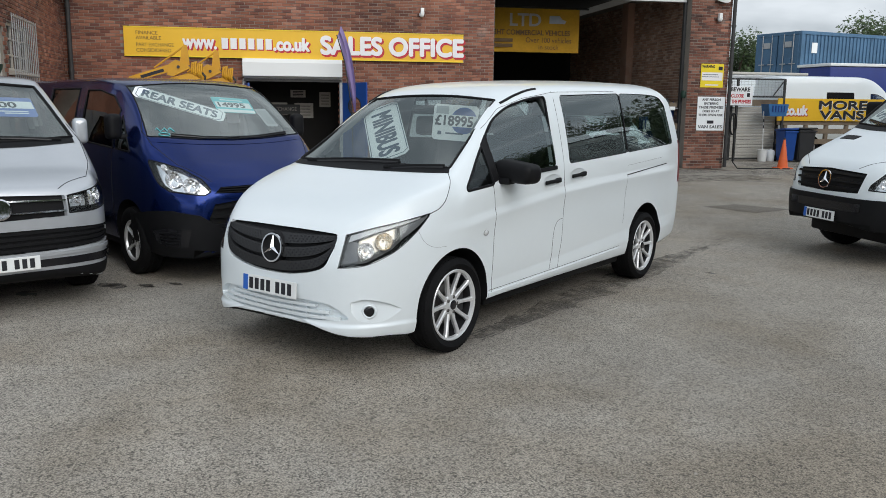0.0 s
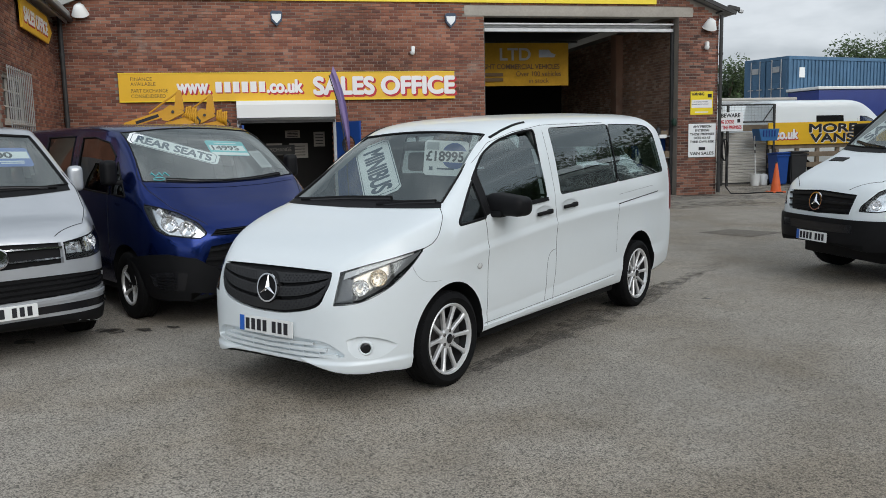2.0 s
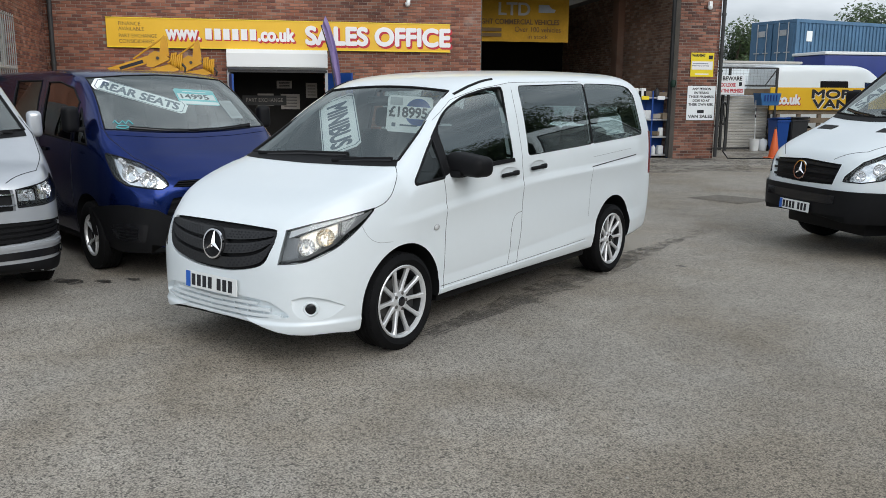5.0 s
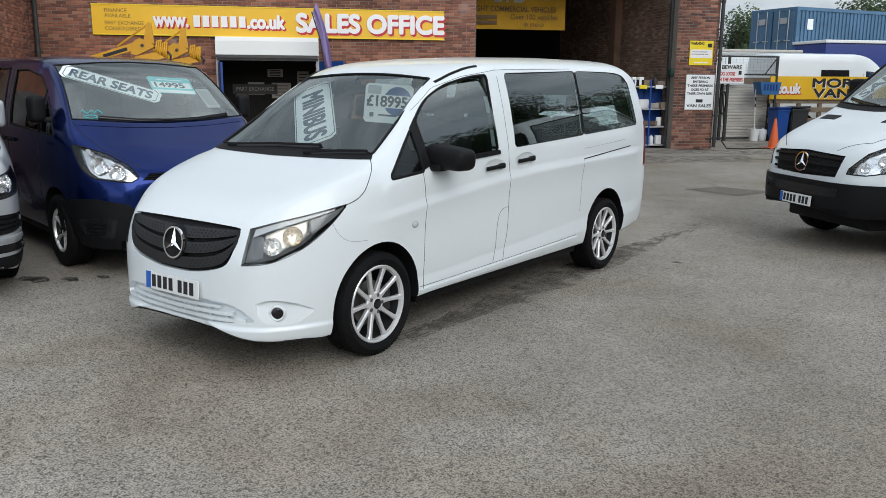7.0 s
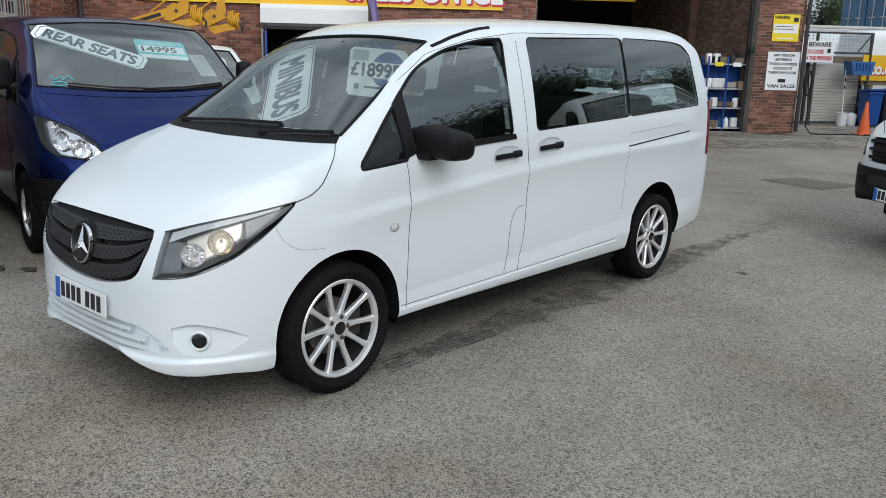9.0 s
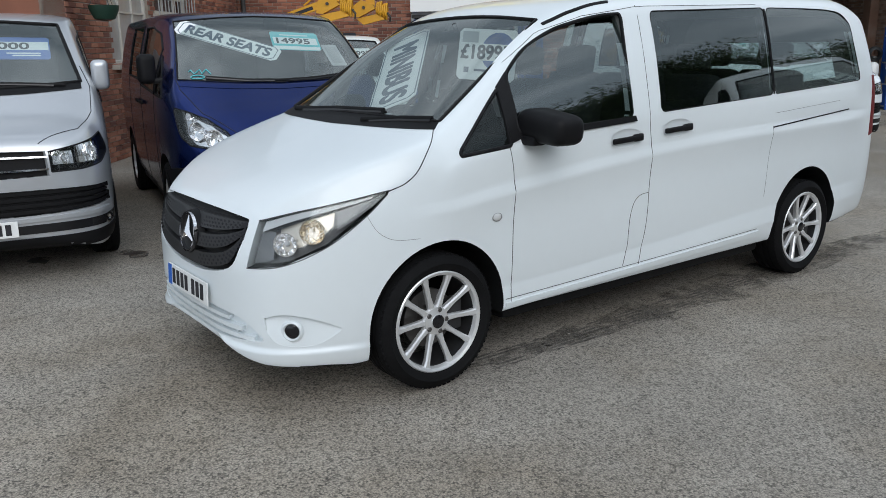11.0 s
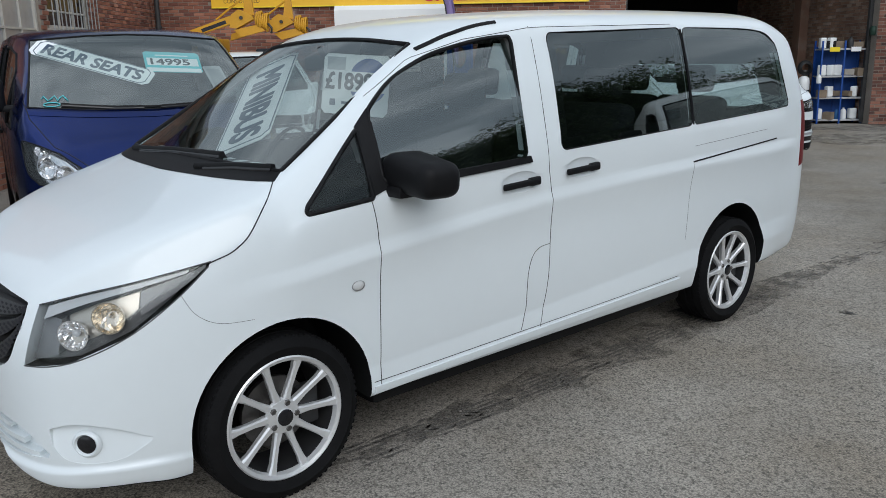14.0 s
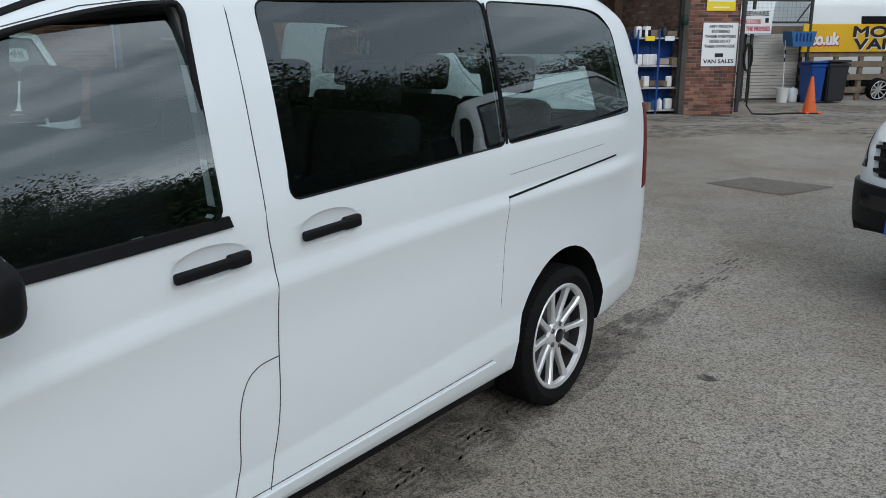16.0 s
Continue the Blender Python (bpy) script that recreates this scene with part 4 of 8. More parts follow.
def white_minibus():
    t = thing("minibus", Matrix.Identity(4), "glossy white minibus with tinted windows and silver alloy wheels", "van")
    solid = loft(VITO_ROWS, 7, 190, press, creases)
    sk = Skin(solid)
    wins = {
        "quarter_light": (*rounded([(0.14, 1.118), (0.44, 1.145)], [(0.145, 1.14), (0.455, 1.41)], 0.012), "quarter_glass"),
        "door_window": (*rounded([(0.505, 1.19), (1.308, 1.225)], [(0.525, 1.475), (0.67, 1.59), (0.86, 1.683), (1.04, 1.735), (1.20, 1.765), (1.335, 1.775)], 0.035), "door_glass"),
        "side_window": (*rounded([(1.555, 1.24), (2.662, 1.285)], [(1.565, 1.79), (2.668, 1.822)], 0.035), "tint"),
        "rear_side_window": (*rounded([(2.678, 1.287), (3.2, 1.31), (3.80, 1.335)], [(2.684, 1.822), (3.15, 1.822), (3.45, 1.815), (3.62, 1.79), (3.73, 1.72)], 0.05), "tint"),
    }
    ws = ([(-0.74, 1.272), (-0.4, 1.278), (0, 1.28), (0.4, 1.278), (0.74, 1.272)], [(-0.605, 1.745), (-0.3, 1.77), (0, 1.778), (0.3, 1.77), (0.605, 1.745)])
    lamp = ([(34.6, 0.68), (45, 0.70), (56, 0.775), (66, 0.885), (73.6, 0.985)], [(37.5, 0.885), (48, 0.925), (58, 0.955), (66, 0.978), (74.2, 1.0)])
    grille = tuple(curve_through(l, 36) for l in ([(-34, 0.85), (-31.8, 0.76), (-27.5, 0.662), (-14, 0.608), (0, 0.596), (14, 0.608), (27.5, 0.662), (31.8, 0.76), (34, 0.85)], [(-34, 0.875), (-32.6, 0.889), (-20, 0.895), (-10, 0.896), (0, 0.896), (10, 0.896), (20, 0.895), (32.6, 0.889), (34, 0.875)]))
    low = tuple(curve_through(l, 24) for l in ([(-38, 0.345), (-20, 0.318), (0, 0.312), (20, 0.318), (38, 0.345)], [(-38.4, 0.362), (-33, 0.425), (-26, 0.448), (0, 0.455), (26, 0.448), (33, 0.425), (38.4, 0.362)]))
    pocket = tuple(curve_through(l, 20) for l in ([(39.6, 0.395), (42, 0.345), (47, 0.325), (53, 0.335), (58.5, 0.385)], [(39.2, 0.458), (43, 0.477), (47, 0.474), (53, 0.446), (59, 0.398)]))
    holes = bmesh.new()
    for lo, up, _ in wins.values():
        for side in (1, -1):
            holes = sk.slab(lo, up, "x", 0.05, -0.14, side, 36, 4, holes)
    holes = sk.slab(*ws, "y", 0.05, -0.2, 1, 28, 8, holes)
    tail = ([(-0.66, 1.29), (0.66, 1.29)], [(-0.56, 1.60), (0.56, 1.60)])
    holes = sk.slab(*tail, "b", 0.08, -0.32, 1, 16, 6, holes)
    for side in (1, -1):
        flip = [[(side * a, z) for a, z in line] for line in lamp]
        holes = sk.slab(*flip, "c", 0.03, -0.085, 1, 20, 6, holes)
        flip = [[(side * a, z) for a, z in line] for line in pocket]
        holes = sk.slab(*flip, "c", 0.03, lambda u, v: -0.001 - 0.030 * v * math.sin(math.pi * min(1, 0.15 + 0.85 * u)) ** 0.7, 1, 24, 8, holes)
    holes = sk.slab(*grille, "c", 0.03, -0.045, 1, 36, 6, holes)
    holes = sk.slab(*low, "c", 0.03, -0.05, 1, 24, 4, holes)
    for y, z in HANDLES:
        for side in (1, -1):
            q, d, n = sk.hit((y, z), "x", side)
            dish = bmesh.new()
            bmesh.ops.create_uvsphere(dish, u_segments=28, v_segments=18, radius=1.0)
            bmesh.ops.transform(dish, matrix=Matrix.Translation((q.x + side * 0.004, y + 0.01, z + 0.006)) @ Matrix.Diagonal((0.0155, 0.132, 0.052, 1)), verts=dish.verts)
            holes = join(holes, dish)
    holes = arches(arches(holes, ((0.018, 0.347),), 0.388, 0.95), ((3.185, 0.370),), 0.400, 0.95)
    body = cut(solid, [cavity_of(VITO_ROWS, 0.80, 0.12, 3.95), holes], [M["white"], M["inside"], M["lining"]], sk.tree, painted=lambda c: c.y < -0.40 and c.z < 0.5)
    part("body", body, None, t)
    for name, (lo, up, g) in wins.items():
        for side in (1, -1):
            pane = part(name, even_pane(sk, lo, up, side, -0.004, bow=0.22 if name == "door_window" else 0.0), M[g], t, smooth=60)
            seal(sk, lo, up, "x", side, pane, 0.003 if g == "tint" else 0.010)
            if g == "tint":
                band = sk.slab(lo, [mid(a, b, 0.09) for a, b in zip(lo, up)], "x", -0.024, None, side, 30, 2)
                band = sk.slab([mid(a, b, 0.90) for a, b in zip(lo, up)], up, "x", -0.024, None, side, 30, 2, band)
                for sl in (slice(0, 7), slice(-7, None)) if name == "side_window" else (slice(0, 6), slice(-6, None)):
                    band = sk.slab(lo[sl], up[sl], "x", -0.0245, None, side, 6, 10, band)
                part("glass_border", band, M["frit"], pane, smooth=60)
    pane = part("windscreen", sk.slab(*ws, "y", -0.004, None, 1, 24, 10), M["ws"], t, smooth=60)
    seal(sk, *[curve_through(l, 40) for l in ws], "y", 1, pane, 0.010)
    part("tailgate_window", sk.slab(*tail, "b", -0.004, None, 1, 12, 6), M["tint"], t, smooth=60)
    # black upper edge, cowl and roof strips
    part("cowl", sk.slab([(-0.77, 1.24), (-0.4, 1.236), (0, 1.232), (0.4, 1.236), (0.77, 1.24)], ws[0], "y", 0.006, -0.01, 1, 24, 2), M["trim"], t, smooth=60)
    for side in (1, -1):
        part("roof_strip", rod(sk.line([(side * 0.665, 0.86), (side * 0.69, 1.05), (side * 0.71, 1.3)], "z", 1, 12), 0.012, 6), M["trim"], t, smooth=60)
        part("mirror_pillar", sk.slab([(0.43, 1.15), (0.51, 1.175)], [(0.45, 1.42), (0.53, 1.49)], "x", 0.006, -0.02, side, 4, 8), M["trim"], t, smooth=60)
        part("door_trim", sk.slab([(0.51, 1.165), (1.34, 1.205)], [(0.51, 1.195), (1.33, 1.235)], "x", 0.01, -0.01, side, 16, 2), M["trim"], t, smooth=60)
        m = part("wing_mirror", mirror_shell(side), M["trim"], t, "black plastic wing mirror", smooth=50)
        part("mirror_arm", box((0.12, 0.10, 0.05), (side * 0.93, 0.555, 1.165), 0.02), M["trim"], m, smooth=50)
        part("mirror_glass", box((0.19, 0.006, 0.115), (side * 1.0, 0.697, 1.228), 0.002, (0, 0, side * -12)), M["chrome"], m)
        # seams of doors, bonnet, flap, rail
        for pts in (curve_through([(0.425, 1.15), (0.452, 0.98), (0.453, 0.65), (0.456, 0.34)], 30), curve_through([(1.467, 1.82), (1.458, 1.24), (1.478, 1.05), (1.482, 0.8), (1.474, 0.59), (1.43, 0.378)], 30),
                    curve_through([(1.482, 0.793), (1.41, 0.785), (1.362, 0.752), (1.335, 0.68), (1.328, 0.58), (1.326, 0.49), (1.295, 0.39)], 30), [(0.55, 1.535), (0.8, 1.683), (1.08, 1.762), (1.475, 1.815), (2.6, 1.84)],
                    [(0.42, 0.365), (1.4, 0.385), (2.6, 0.415)]):
            part("panel_gap", rod(sk.line(pts, "x", side, 30), 0.0019, 5), M["seam"], t, smooth=60)
        for pts in ([(2.68, 1.08), (2.67, 0.85), (2.66, 0.62)], [(2.69, 1.165), (3.5, 1.205)]):
            part("panel_crease", rod(sk.line(pts, "x", side, 30), 0.001, 5), M["seam"], t, smooth=60)
        part("window_divider", sk.slab([(2.661, 1.288), (2.679, 1.289)], [(2.667, 1.815), (2.685, 1.815)], "x", 0.001, -0.02, side, 2, 10), M["frit"], t, smooth=60)
        part("door_rail", sk.slab([(2.68, 1.073), (3.64, 1.133)], [(2.68, 1.081), (3.64, 1.141)], "x", 0.003, -0.02, side, 16, 1), M["trim"], t)
        part("bonnet_gap", rod(sk.line(curve_through([(side * 0.764, 0.075), (side * 0.835, 0.005), (side * 0.870, -0.075), (side * 0.872, -0.155), (side * 0.858, -0.25)], 30), "z", 1, 40), 0.0026, 5), M["ink"], t, smooth=60)
        part("bumper_gap", rod(sk.line(curve_through([(side * 67, 0.90), (side * 70, 0.82), (side * 75, 0.775), (side * 83, 0.765)], 20), "c", 1, 20), 0.0008, 5), M["seam"], t, smooth=60)
        part("lamp_seal", rod(sk.line([(side * a, z) for a, z in curve_through(lamp[1], 24)], "c", 1, 24), 0.0028, 5), M["seam"], t, smooth=60)
        part("lamp_seal", rod(sk.line([(side * a, z) for a, z in curve_through(lamp[0], 24)], "c", 1, 24), 0.0026, 5), M["seam"], t, smooth=60)
        for y, z in HANDLES:
            q, d, n = sk.hit((y, z), "x", side)
            h = part("door_handle", box((0.020, 0.24, 0.030), (q.x + side * 0.018, y, z), 0.010, (2.5, 0, 0), segments=3), M["trim"], t, "black door handle", smooth=50)
            part("handle_lock", box((0.026, 0.075, 0.040), (q.x + side * 0.014, y + 0.085, z + 0.004), 0.012, (2.5, 0, 0), segments=3), M["trim"], h, smooth=50)
        q, d, n = sk.hit((0.345, 0.805), "x", side)
        rep = lathe([(0.0, 0.006), (0.018, 0.005), (0.024, 0.0), (0.0, -0.002)], 20, "x")
        bmesh.ops.transform(rep, matrix=Matrix.Translation(q) @ Matrix.Diagonal((side, 1.15, 0.8, 1)), verts=rep.verts)
        lamp_ = part("side_repeater", rep, M["clear_plastic"], t, smooth=60)
        rim_ = lathe([(0.024, 0.003), (0.027, 0.002), (0.027, -0.002), (0.023, -0.002)], 24, "x", closed=True)
        bmesh.ops.transform(rim_, matrix=Matrix.Translation(q) @ Matrix.Diagonal((side, 1.15, 0.8, 1)), verts=rim_.verts)
        part("repeater_rim", rim_, M["housing"], lamp_, smooth=60)
        part("sill_strip", sk.slab([(0.42, 0.31), (2.62, 0.365)], [(0.42, 0.345), (2.62, 0.40)], "x", 0.008, -0.01, side, 20, 2), M["white"], t, smooth=60)
        part("tail_lamp", sk.slab([(4.01, 0.92), (4.12, 0.94)], [(4.02, 1.36), (4.10, 1.36)], "x", 0.004, -0.02, side, 5, 8), M["red_lens"], t, smooth=60)
        # headlamp: dark housing, two bowls, a bright strip, a clear lens
        def c(a, z, deep):
            q, d, n = sk.hit((side * a, z), "c")
            return q + deep * d, d
        flip = [[(side * a, z) for a, z in line] for line in lamp]
        h = part("headlamp", sk.slab(*flip, "c", -0.080, -0.084, 1, 20, 6), M["lamp_grey"], t, "clear headlamp with chrome bowls in a grey housing", smooth=50)
        part("lens", sk.slab(*flip, "c", 0.002, None, 1, 20, 6), M["lens"], h, smooth=60)

        def patch(lower, upper, out, inn, nu=16, nv=3):
            return sk.slab(*[[(side * a, z) for a, z in curve_through(line, 20)] for line in (lower, upper)], "c", out, inn, 1, nu, nv)

        # pale guide along the brow, the wide chrome trough that holds both bowls, the smooth inner bezel
        part("light_guide", patch([(38.6, 0.838), (47, 0.885), (57, 0.926), (69, 0.968)], [(39.4, 0.880), (48, 0.917), (58, 0.947), (69.5, 0.979)], -0.012, -0.07), M["guide"], h, smooth=50)
        part("trough", patch([(43.2, 0.742), (48, 0.762), (53, 0.80), (57.6, 0.85)], [(42.6, 0.838), (48, 0.868), (53, 0.888), (58.2, 0.908)], -0.068, -0.078, 18, 6), M["trough"], h, smooth=50)
        part("inner_bezel", patch([(36, 0.700), (39, 0.706), (42, 0.722)], [(38.4, 0.845), (40, 0.842), (42.2, 0.834)], -0.030, -0.07, 8, 4), M["lamp_grey"], h, smooth=50)
        part("outer_bezel", patch([(58.8, 0.842), (64, 0.888), (69, 0.935), (73, 0.980)], [(59.0, 0.922), (64, 0.944), (69, 0.966), (73.2, 0.990)], -0.010, -0.07, 12, 3), M["lamp_grey"], h, smooth=50)
        q, d = c(45.0, 0.785, 0.072)
        own = reflector(0.055, 0.052, 22)
        bmesh.ops.transform(own, matrix=Matrix.Translation(q) @ d.to_track_quat("Z", "Y").to_matrix().to_4x4(), verts=own.verts)
        part("reflector", own, M["bowl"], h)
        q, d = c(52.2, 0.838, 0.072)
        own = reflector(0.058, 0.054, 18)
        bmesh.ops.transform(own, matrix=Matrix.Translation(q) @ d.to_track_quat("Z", "Y").to_matrix().to_4x4(), verts=own.verts)
        part("reflector", own, M["warm_bowl"], h)
        q, d = c(45.0, 0.785, 0.048)
        own = bmesh.new()
        bmesh.ops.create_uvsphere(own, u_segments=16, v_segments=10, radius=0.013)
        bmesh.ops.transform(own, matrix=Matrix.Translation(q), verts=own.verts)
        part("bulb_lens", own, M["guide"], h, smooth=60)
        q, d = c(46, 0.396, 0.018)
        rim = lathe([(0.052, 0.0), (0.050, -0.010), (0.040, -0.014), (0.032, -0.004)], 28, "z", closed=True)
        fog = lathe([(0.034, -0.008), (0.026, -0.012), (0.0, -0.014)], 24, "z")
        turn = Matrix.Translation(q) @ d.to_track_quat("Z", "Y").to_matrix().to_4x4()
        bmesh.ops.transform(rim, matrix=turn, verts=rim.verts)
        bmesh.ops.transform(fog, matrix=turn, verts=fog.verts)
        f = part("fog_lamp", rim, M["white"], t, "small round fog lamp in the bumper", smooth=60)
        part("fog_lens", fog, M["gloss_black"], f, smooth=60)
    # grille
    g = part("grille", sk.slab(*grille, "c", -0.030, -0.044, 1, 36, 6), M["trim"], t, "black plastic front grille with three louvres", smooth=50)
    for k in range(3):
        lo, hi = (0.07 + 0.30 * k), (0.285 + 0.30 * k)
        strip = []
        for f in (lo, hi):
            strip.append([[a + (b - a) * f for a, b in zip(along(grille[0], i / 36), along(grille[1], i / 36))] for i in range(37)])
        strip = [[(a * 0.985, z) for a, z in line] for line in strip]
        part("louvre", sk.slab(*strip, "c", 0.002, -0.03, 1, 36, 2), M["grille"], g, smooth=40)
        for row in range(3):
            for i in range(3, 38):
                s, f = (i + 0.5 + 0.5 * (row % 2)) / 41, lo + (hi - lo) * (row + 0.9) / 3.8
                a, z = [p + (q - p) * f for p, q in zip(along(grille[0], s), along(grille[1], s))]
                if abs(a) > 8.5:
                    q, d, n = sk.hit((a, z), "c")
                    part("grille_hole", DOT, None, g, m=Matrix.Translation(q - 0.0045 * d) @ d.to_track_quat("Z", "Y").to_matrix().to_4x4())
    part("emblem_boss", lathe([(0.0, -0.008), (0.105, -0.004), (0.115, 0.03), (0.0, 0.03)], 32, "y"), M["trim"], g, smooth=50, m=pose(0.008, -0.858, 0.758, -8, 0, 0))
    emblem(g, (0.016, -0.871, 0.760), 0.098, -8)
    part("intake_back", sk.slab(*low, "c", -0.036, -0.046, 1, 24, 3), M["white"], t)
    for z0, z1, a in ((0.338, 0.357, 35.5), (0.374, 0.393, 31), (0.410, 0.426, 25.5)):
        part("bumper_slat", sk.slab([(-a, z0), (0, z0 - 0.014), (a, z0)], [(-a, z1), (0, z1 - 0.010), (a, z1)], "c", -0.004, -0.040, 1, 24, 1), M["white"], t, smooth=50)
    for a in range(-28, 29, 8):
        top_z = 0.345 + 0.07 * min(1, (38 - abs(a)) / 16)
        part("bumper_web", sk.slab([(a - 0.3, 0.318), (a + 0.3, 0.318)], [(a - 0.3, top_z), (a + 0.3, top_z)], "c", -0.020, -0.042, 1, 1, 3), M["white"], t)
    number_plate(t, -0.894, 0.500, -3, 0.004)
    for pts in ([(-0.60, 1.270), (-0.14, 1.294), (0.30, 1.303)], [(0.24, 1.258), (0.50, 1.278), (0.70, 1.284)]):
        wiper(t, [p - Vector((0, 0.018, 0)) for p in sk.line(pts, "y", 1, 8)], 0.012)
    for x in (0.88, -0.88):
        for y in (0.0, 3.2):
            wheel(t, x - math.copysign(0.095, x), y, 0.335, 0.235, 0.252, 10)
    underbody(t, 0.90, 3.2, -0.72, 4.0, 0.19, 0.31)
    # inside: dash, seats, inner mirror
    part("dashboard", box((1.6, 0.55, 0.28), (0, 0.42, 1.04), 0.08, (-6, 0, 0), segments=3), M["inside"], t, smooth=50)
    wheel_rim = lathe([(0.19, -0.012), (0.20, 0), (0.19, 0.012), (0.178, 0)], 32, "y", closed=True)
    part("steering_wheel", wheel_rim, M["trim"], t, smooth=60, m=pose(-0.38, 0.78, 1.16, -28, 0, 0))
    im = part("inner_mirror", box((0.24, 0.04, 0.075), (-0.03, 0.83, 1.665), 0.018, (0, 0, 8)), M["trim"], t, smooth=50)
    part("mirror_stalk", rod([(0, 0.80, 1.74), (-0.01, 0.82, 1.70), (-0.03, 0.83, 1.67)], 0.014), M["trim"], im)
    for x, y in ((0.42, 1.0), (-0.42, 1.0), (0.0, 1.0), (0.5, 2.0), (0.0, 2.0), (-0.5, 2.0), (0.5, 2.95), (0.0, 2.95), (-0.5, 2.95)):
        seat(t, x, y, 0.66)
    return t, sk


DOT = mesh_from(lathe([(0.0068, 0.0), (0.0, -0.0005)], 6, "z"), "grille_hole", M["ink"])
minibus, vito = white_minibus()


# ---- the other vans ----
CUSTOM_NOSE = [
    (-0.985, 0.05, 0.50, 0.55, 0.04, 0.60, 0.62), (-0.975, 0.36, 0.36, 0.62, 0.30, 0.73, 0.77), (-0.945, 0.56, 0.29, 0.68, 0.48, 0.83, 0.87), (-0.88, 0.71, 0.26, 0.74, 0.60, 0.92, 0.955),
    (-0.78, 0.81, 0.245, 0.80, 0.68, 0.99, 1.035), (-0.65, 0.885, 0.24, 0.88, 0.74, 1.07, 1.13), (-0.52, 0.935, 0.24, 0.97, 0.80, 1.14, 1.21), (-0.36, 0.955, 0.25, 1.08, 0.86, 1.24, 1.315),
]
CUSTOM_BODY = [
    (-0.26, 0.965, 0.27, 1.14, 0.86, 1.32, 1.385), (-0.08, 0.975, 0.28, 1.2, 0.83, 1.47, 1.535), (0.24, 0.985, 0.3, 1.27, 0.785, 1.70, 1.765), (0.55, 0.985, 0.3, 1.30, 0.775, 1.84, 1.90),
    (0.80, 0.985, 0.3, 1.32, 0.80, 1.89, 1.945), (1.5, 0.985, 0.3, 1.34, 0.82, 1.92, 1.975), (2.6, 0.985, 0.3, 1.34, 0.82, 1.92, 1.975), (3.5, 0.98, 0.3, 1.34, 0.82, 1.92, 1.975),
    (3.85, 0.95, 0.35, 1.3, 0.8, 1.88, 1.93), (3.95, 0.8, 0.45, 1.25, 0.7, 1.7, 1.75), (3.97, 0.5, 0.6, 1.2, 0.4, 1.5, 1.52),
]
CUSTOM_ROWS = CUSTOM_NOSE + CUSTOM_BODY
T6_NOSE = [
    (-0.91, 0.05, 0.45, 0.55, 0.04, 0.60, 0.62), (-0.903, 0.46, 0.33, 0.62, 0.42, 0.80, 0.83), (-0.88, 0.65, 0.27, 0.70, 0.58, 0.93, 0.965), (-0.83, 0.77, 0.24, 0.78, 0.68, 1.005, 1.04),
    (-0.72, 0.855, 0.22, 0.86, 0.76, 1.065, 1.10), (-0.55, 0.91, 0.22, 0.94, 0.80, 1.12, 1.165), (-0.40, 0.93, 0.23, 1.04, 0.84, 1.21, 1.265), (-0.23, 0.94, 0.26, 1.12, 0.85, 1.33, 1.385),
]
T6_BODY = [
    (0.0, 0.948, 0.28, 1.2, 0.82, 1.49, 1.545), (0.3, 0.95, 0.3, 1.25, 0.78, 1.69, 1.75), (0.56, 0.95, 0.3, 1.28, 0.76, 1.83, 1.885), (0.85, 0.95, 0.3, 1.3, 0.79, 1.89, 1.94),
    (1.5, 0.95, 0.3, 1.3, 0.80, 1.91, 1.955), (2.6, 0.95, 0.3, 1.3, 0.80, 1.91, 1.955), (3.5, 0.94, 0.3, 1.3, 0.80, 1.90, 1.945), (3.75, 0.9, 0.35, 1.3, 0.77, 1.85, 1.90), (3.85, 0.7, 0.5, 1.2, 0.6, 1.6, 1.64), (3.87, 0.4, 0.7, 1.1, 0.3, 1.4, 1.42),
]
T6_ROWS = T6_NOSE + T6_BODY
SPRINTER_NOSE = [
    (-1.02, 0.05, 0.55, 0.62, 0.04, 0.66, 0.68), (-1.01, 0.42, 0.46, 0.70, 0.36, 0.84, 0.88), (-0.96, 0.64, 0.42, 0.78, 0.54, 0.98, 1.03), (-0.87, 0.78, 0.40, 0.85, 0.66, 1.08, 1.13),
    (-0.72, 0.88, 0.40, 0.95, 0.74, 1.16, 1.21), (-0.5, 0.945, 0.40, 1.05, 0.80, 1.25, 1.31), (-0.25, 0.97, 0.39, 1.15, 0.84, 1.35, 1.41), (-0.05, 0.98, 0.35, 1.22, 0.84, 1.46, 1.53),
]
SPRINTER_BODY = [
    (0.2, 0.985, 0.38, 1.30, 0.81, 1.68, 1.75), (0.55, 0.99, 0.4, 1.36, 0.77, 1.97, 2.05), (0.9, 0.99, 0.4, 1.40, 0.77, 2.21, 2.29), (1.2, 0.99, 0.4, 1.42, 0.80, 2.33, 2.42),
    (1.7, 0.99, 0.4, 1.42, 0.82, 2.40, 2.48), (3.0, 0.99, 0.4, 1.42, 0.82, 2.40, 2.48), (4.4, 0.99, 0.4, 1.42, 0.82, 2.40, 2.48), (4.8, 0.96, 0.45, 1.4, 0.8, 2.35, 2.42), (4.88, 0.6, 0.7, 1.3, 0.5, 1.9, 1.95),
]
SPRINTER_ROWS = SPRINTER_NOSE + SPRINTER_BODY


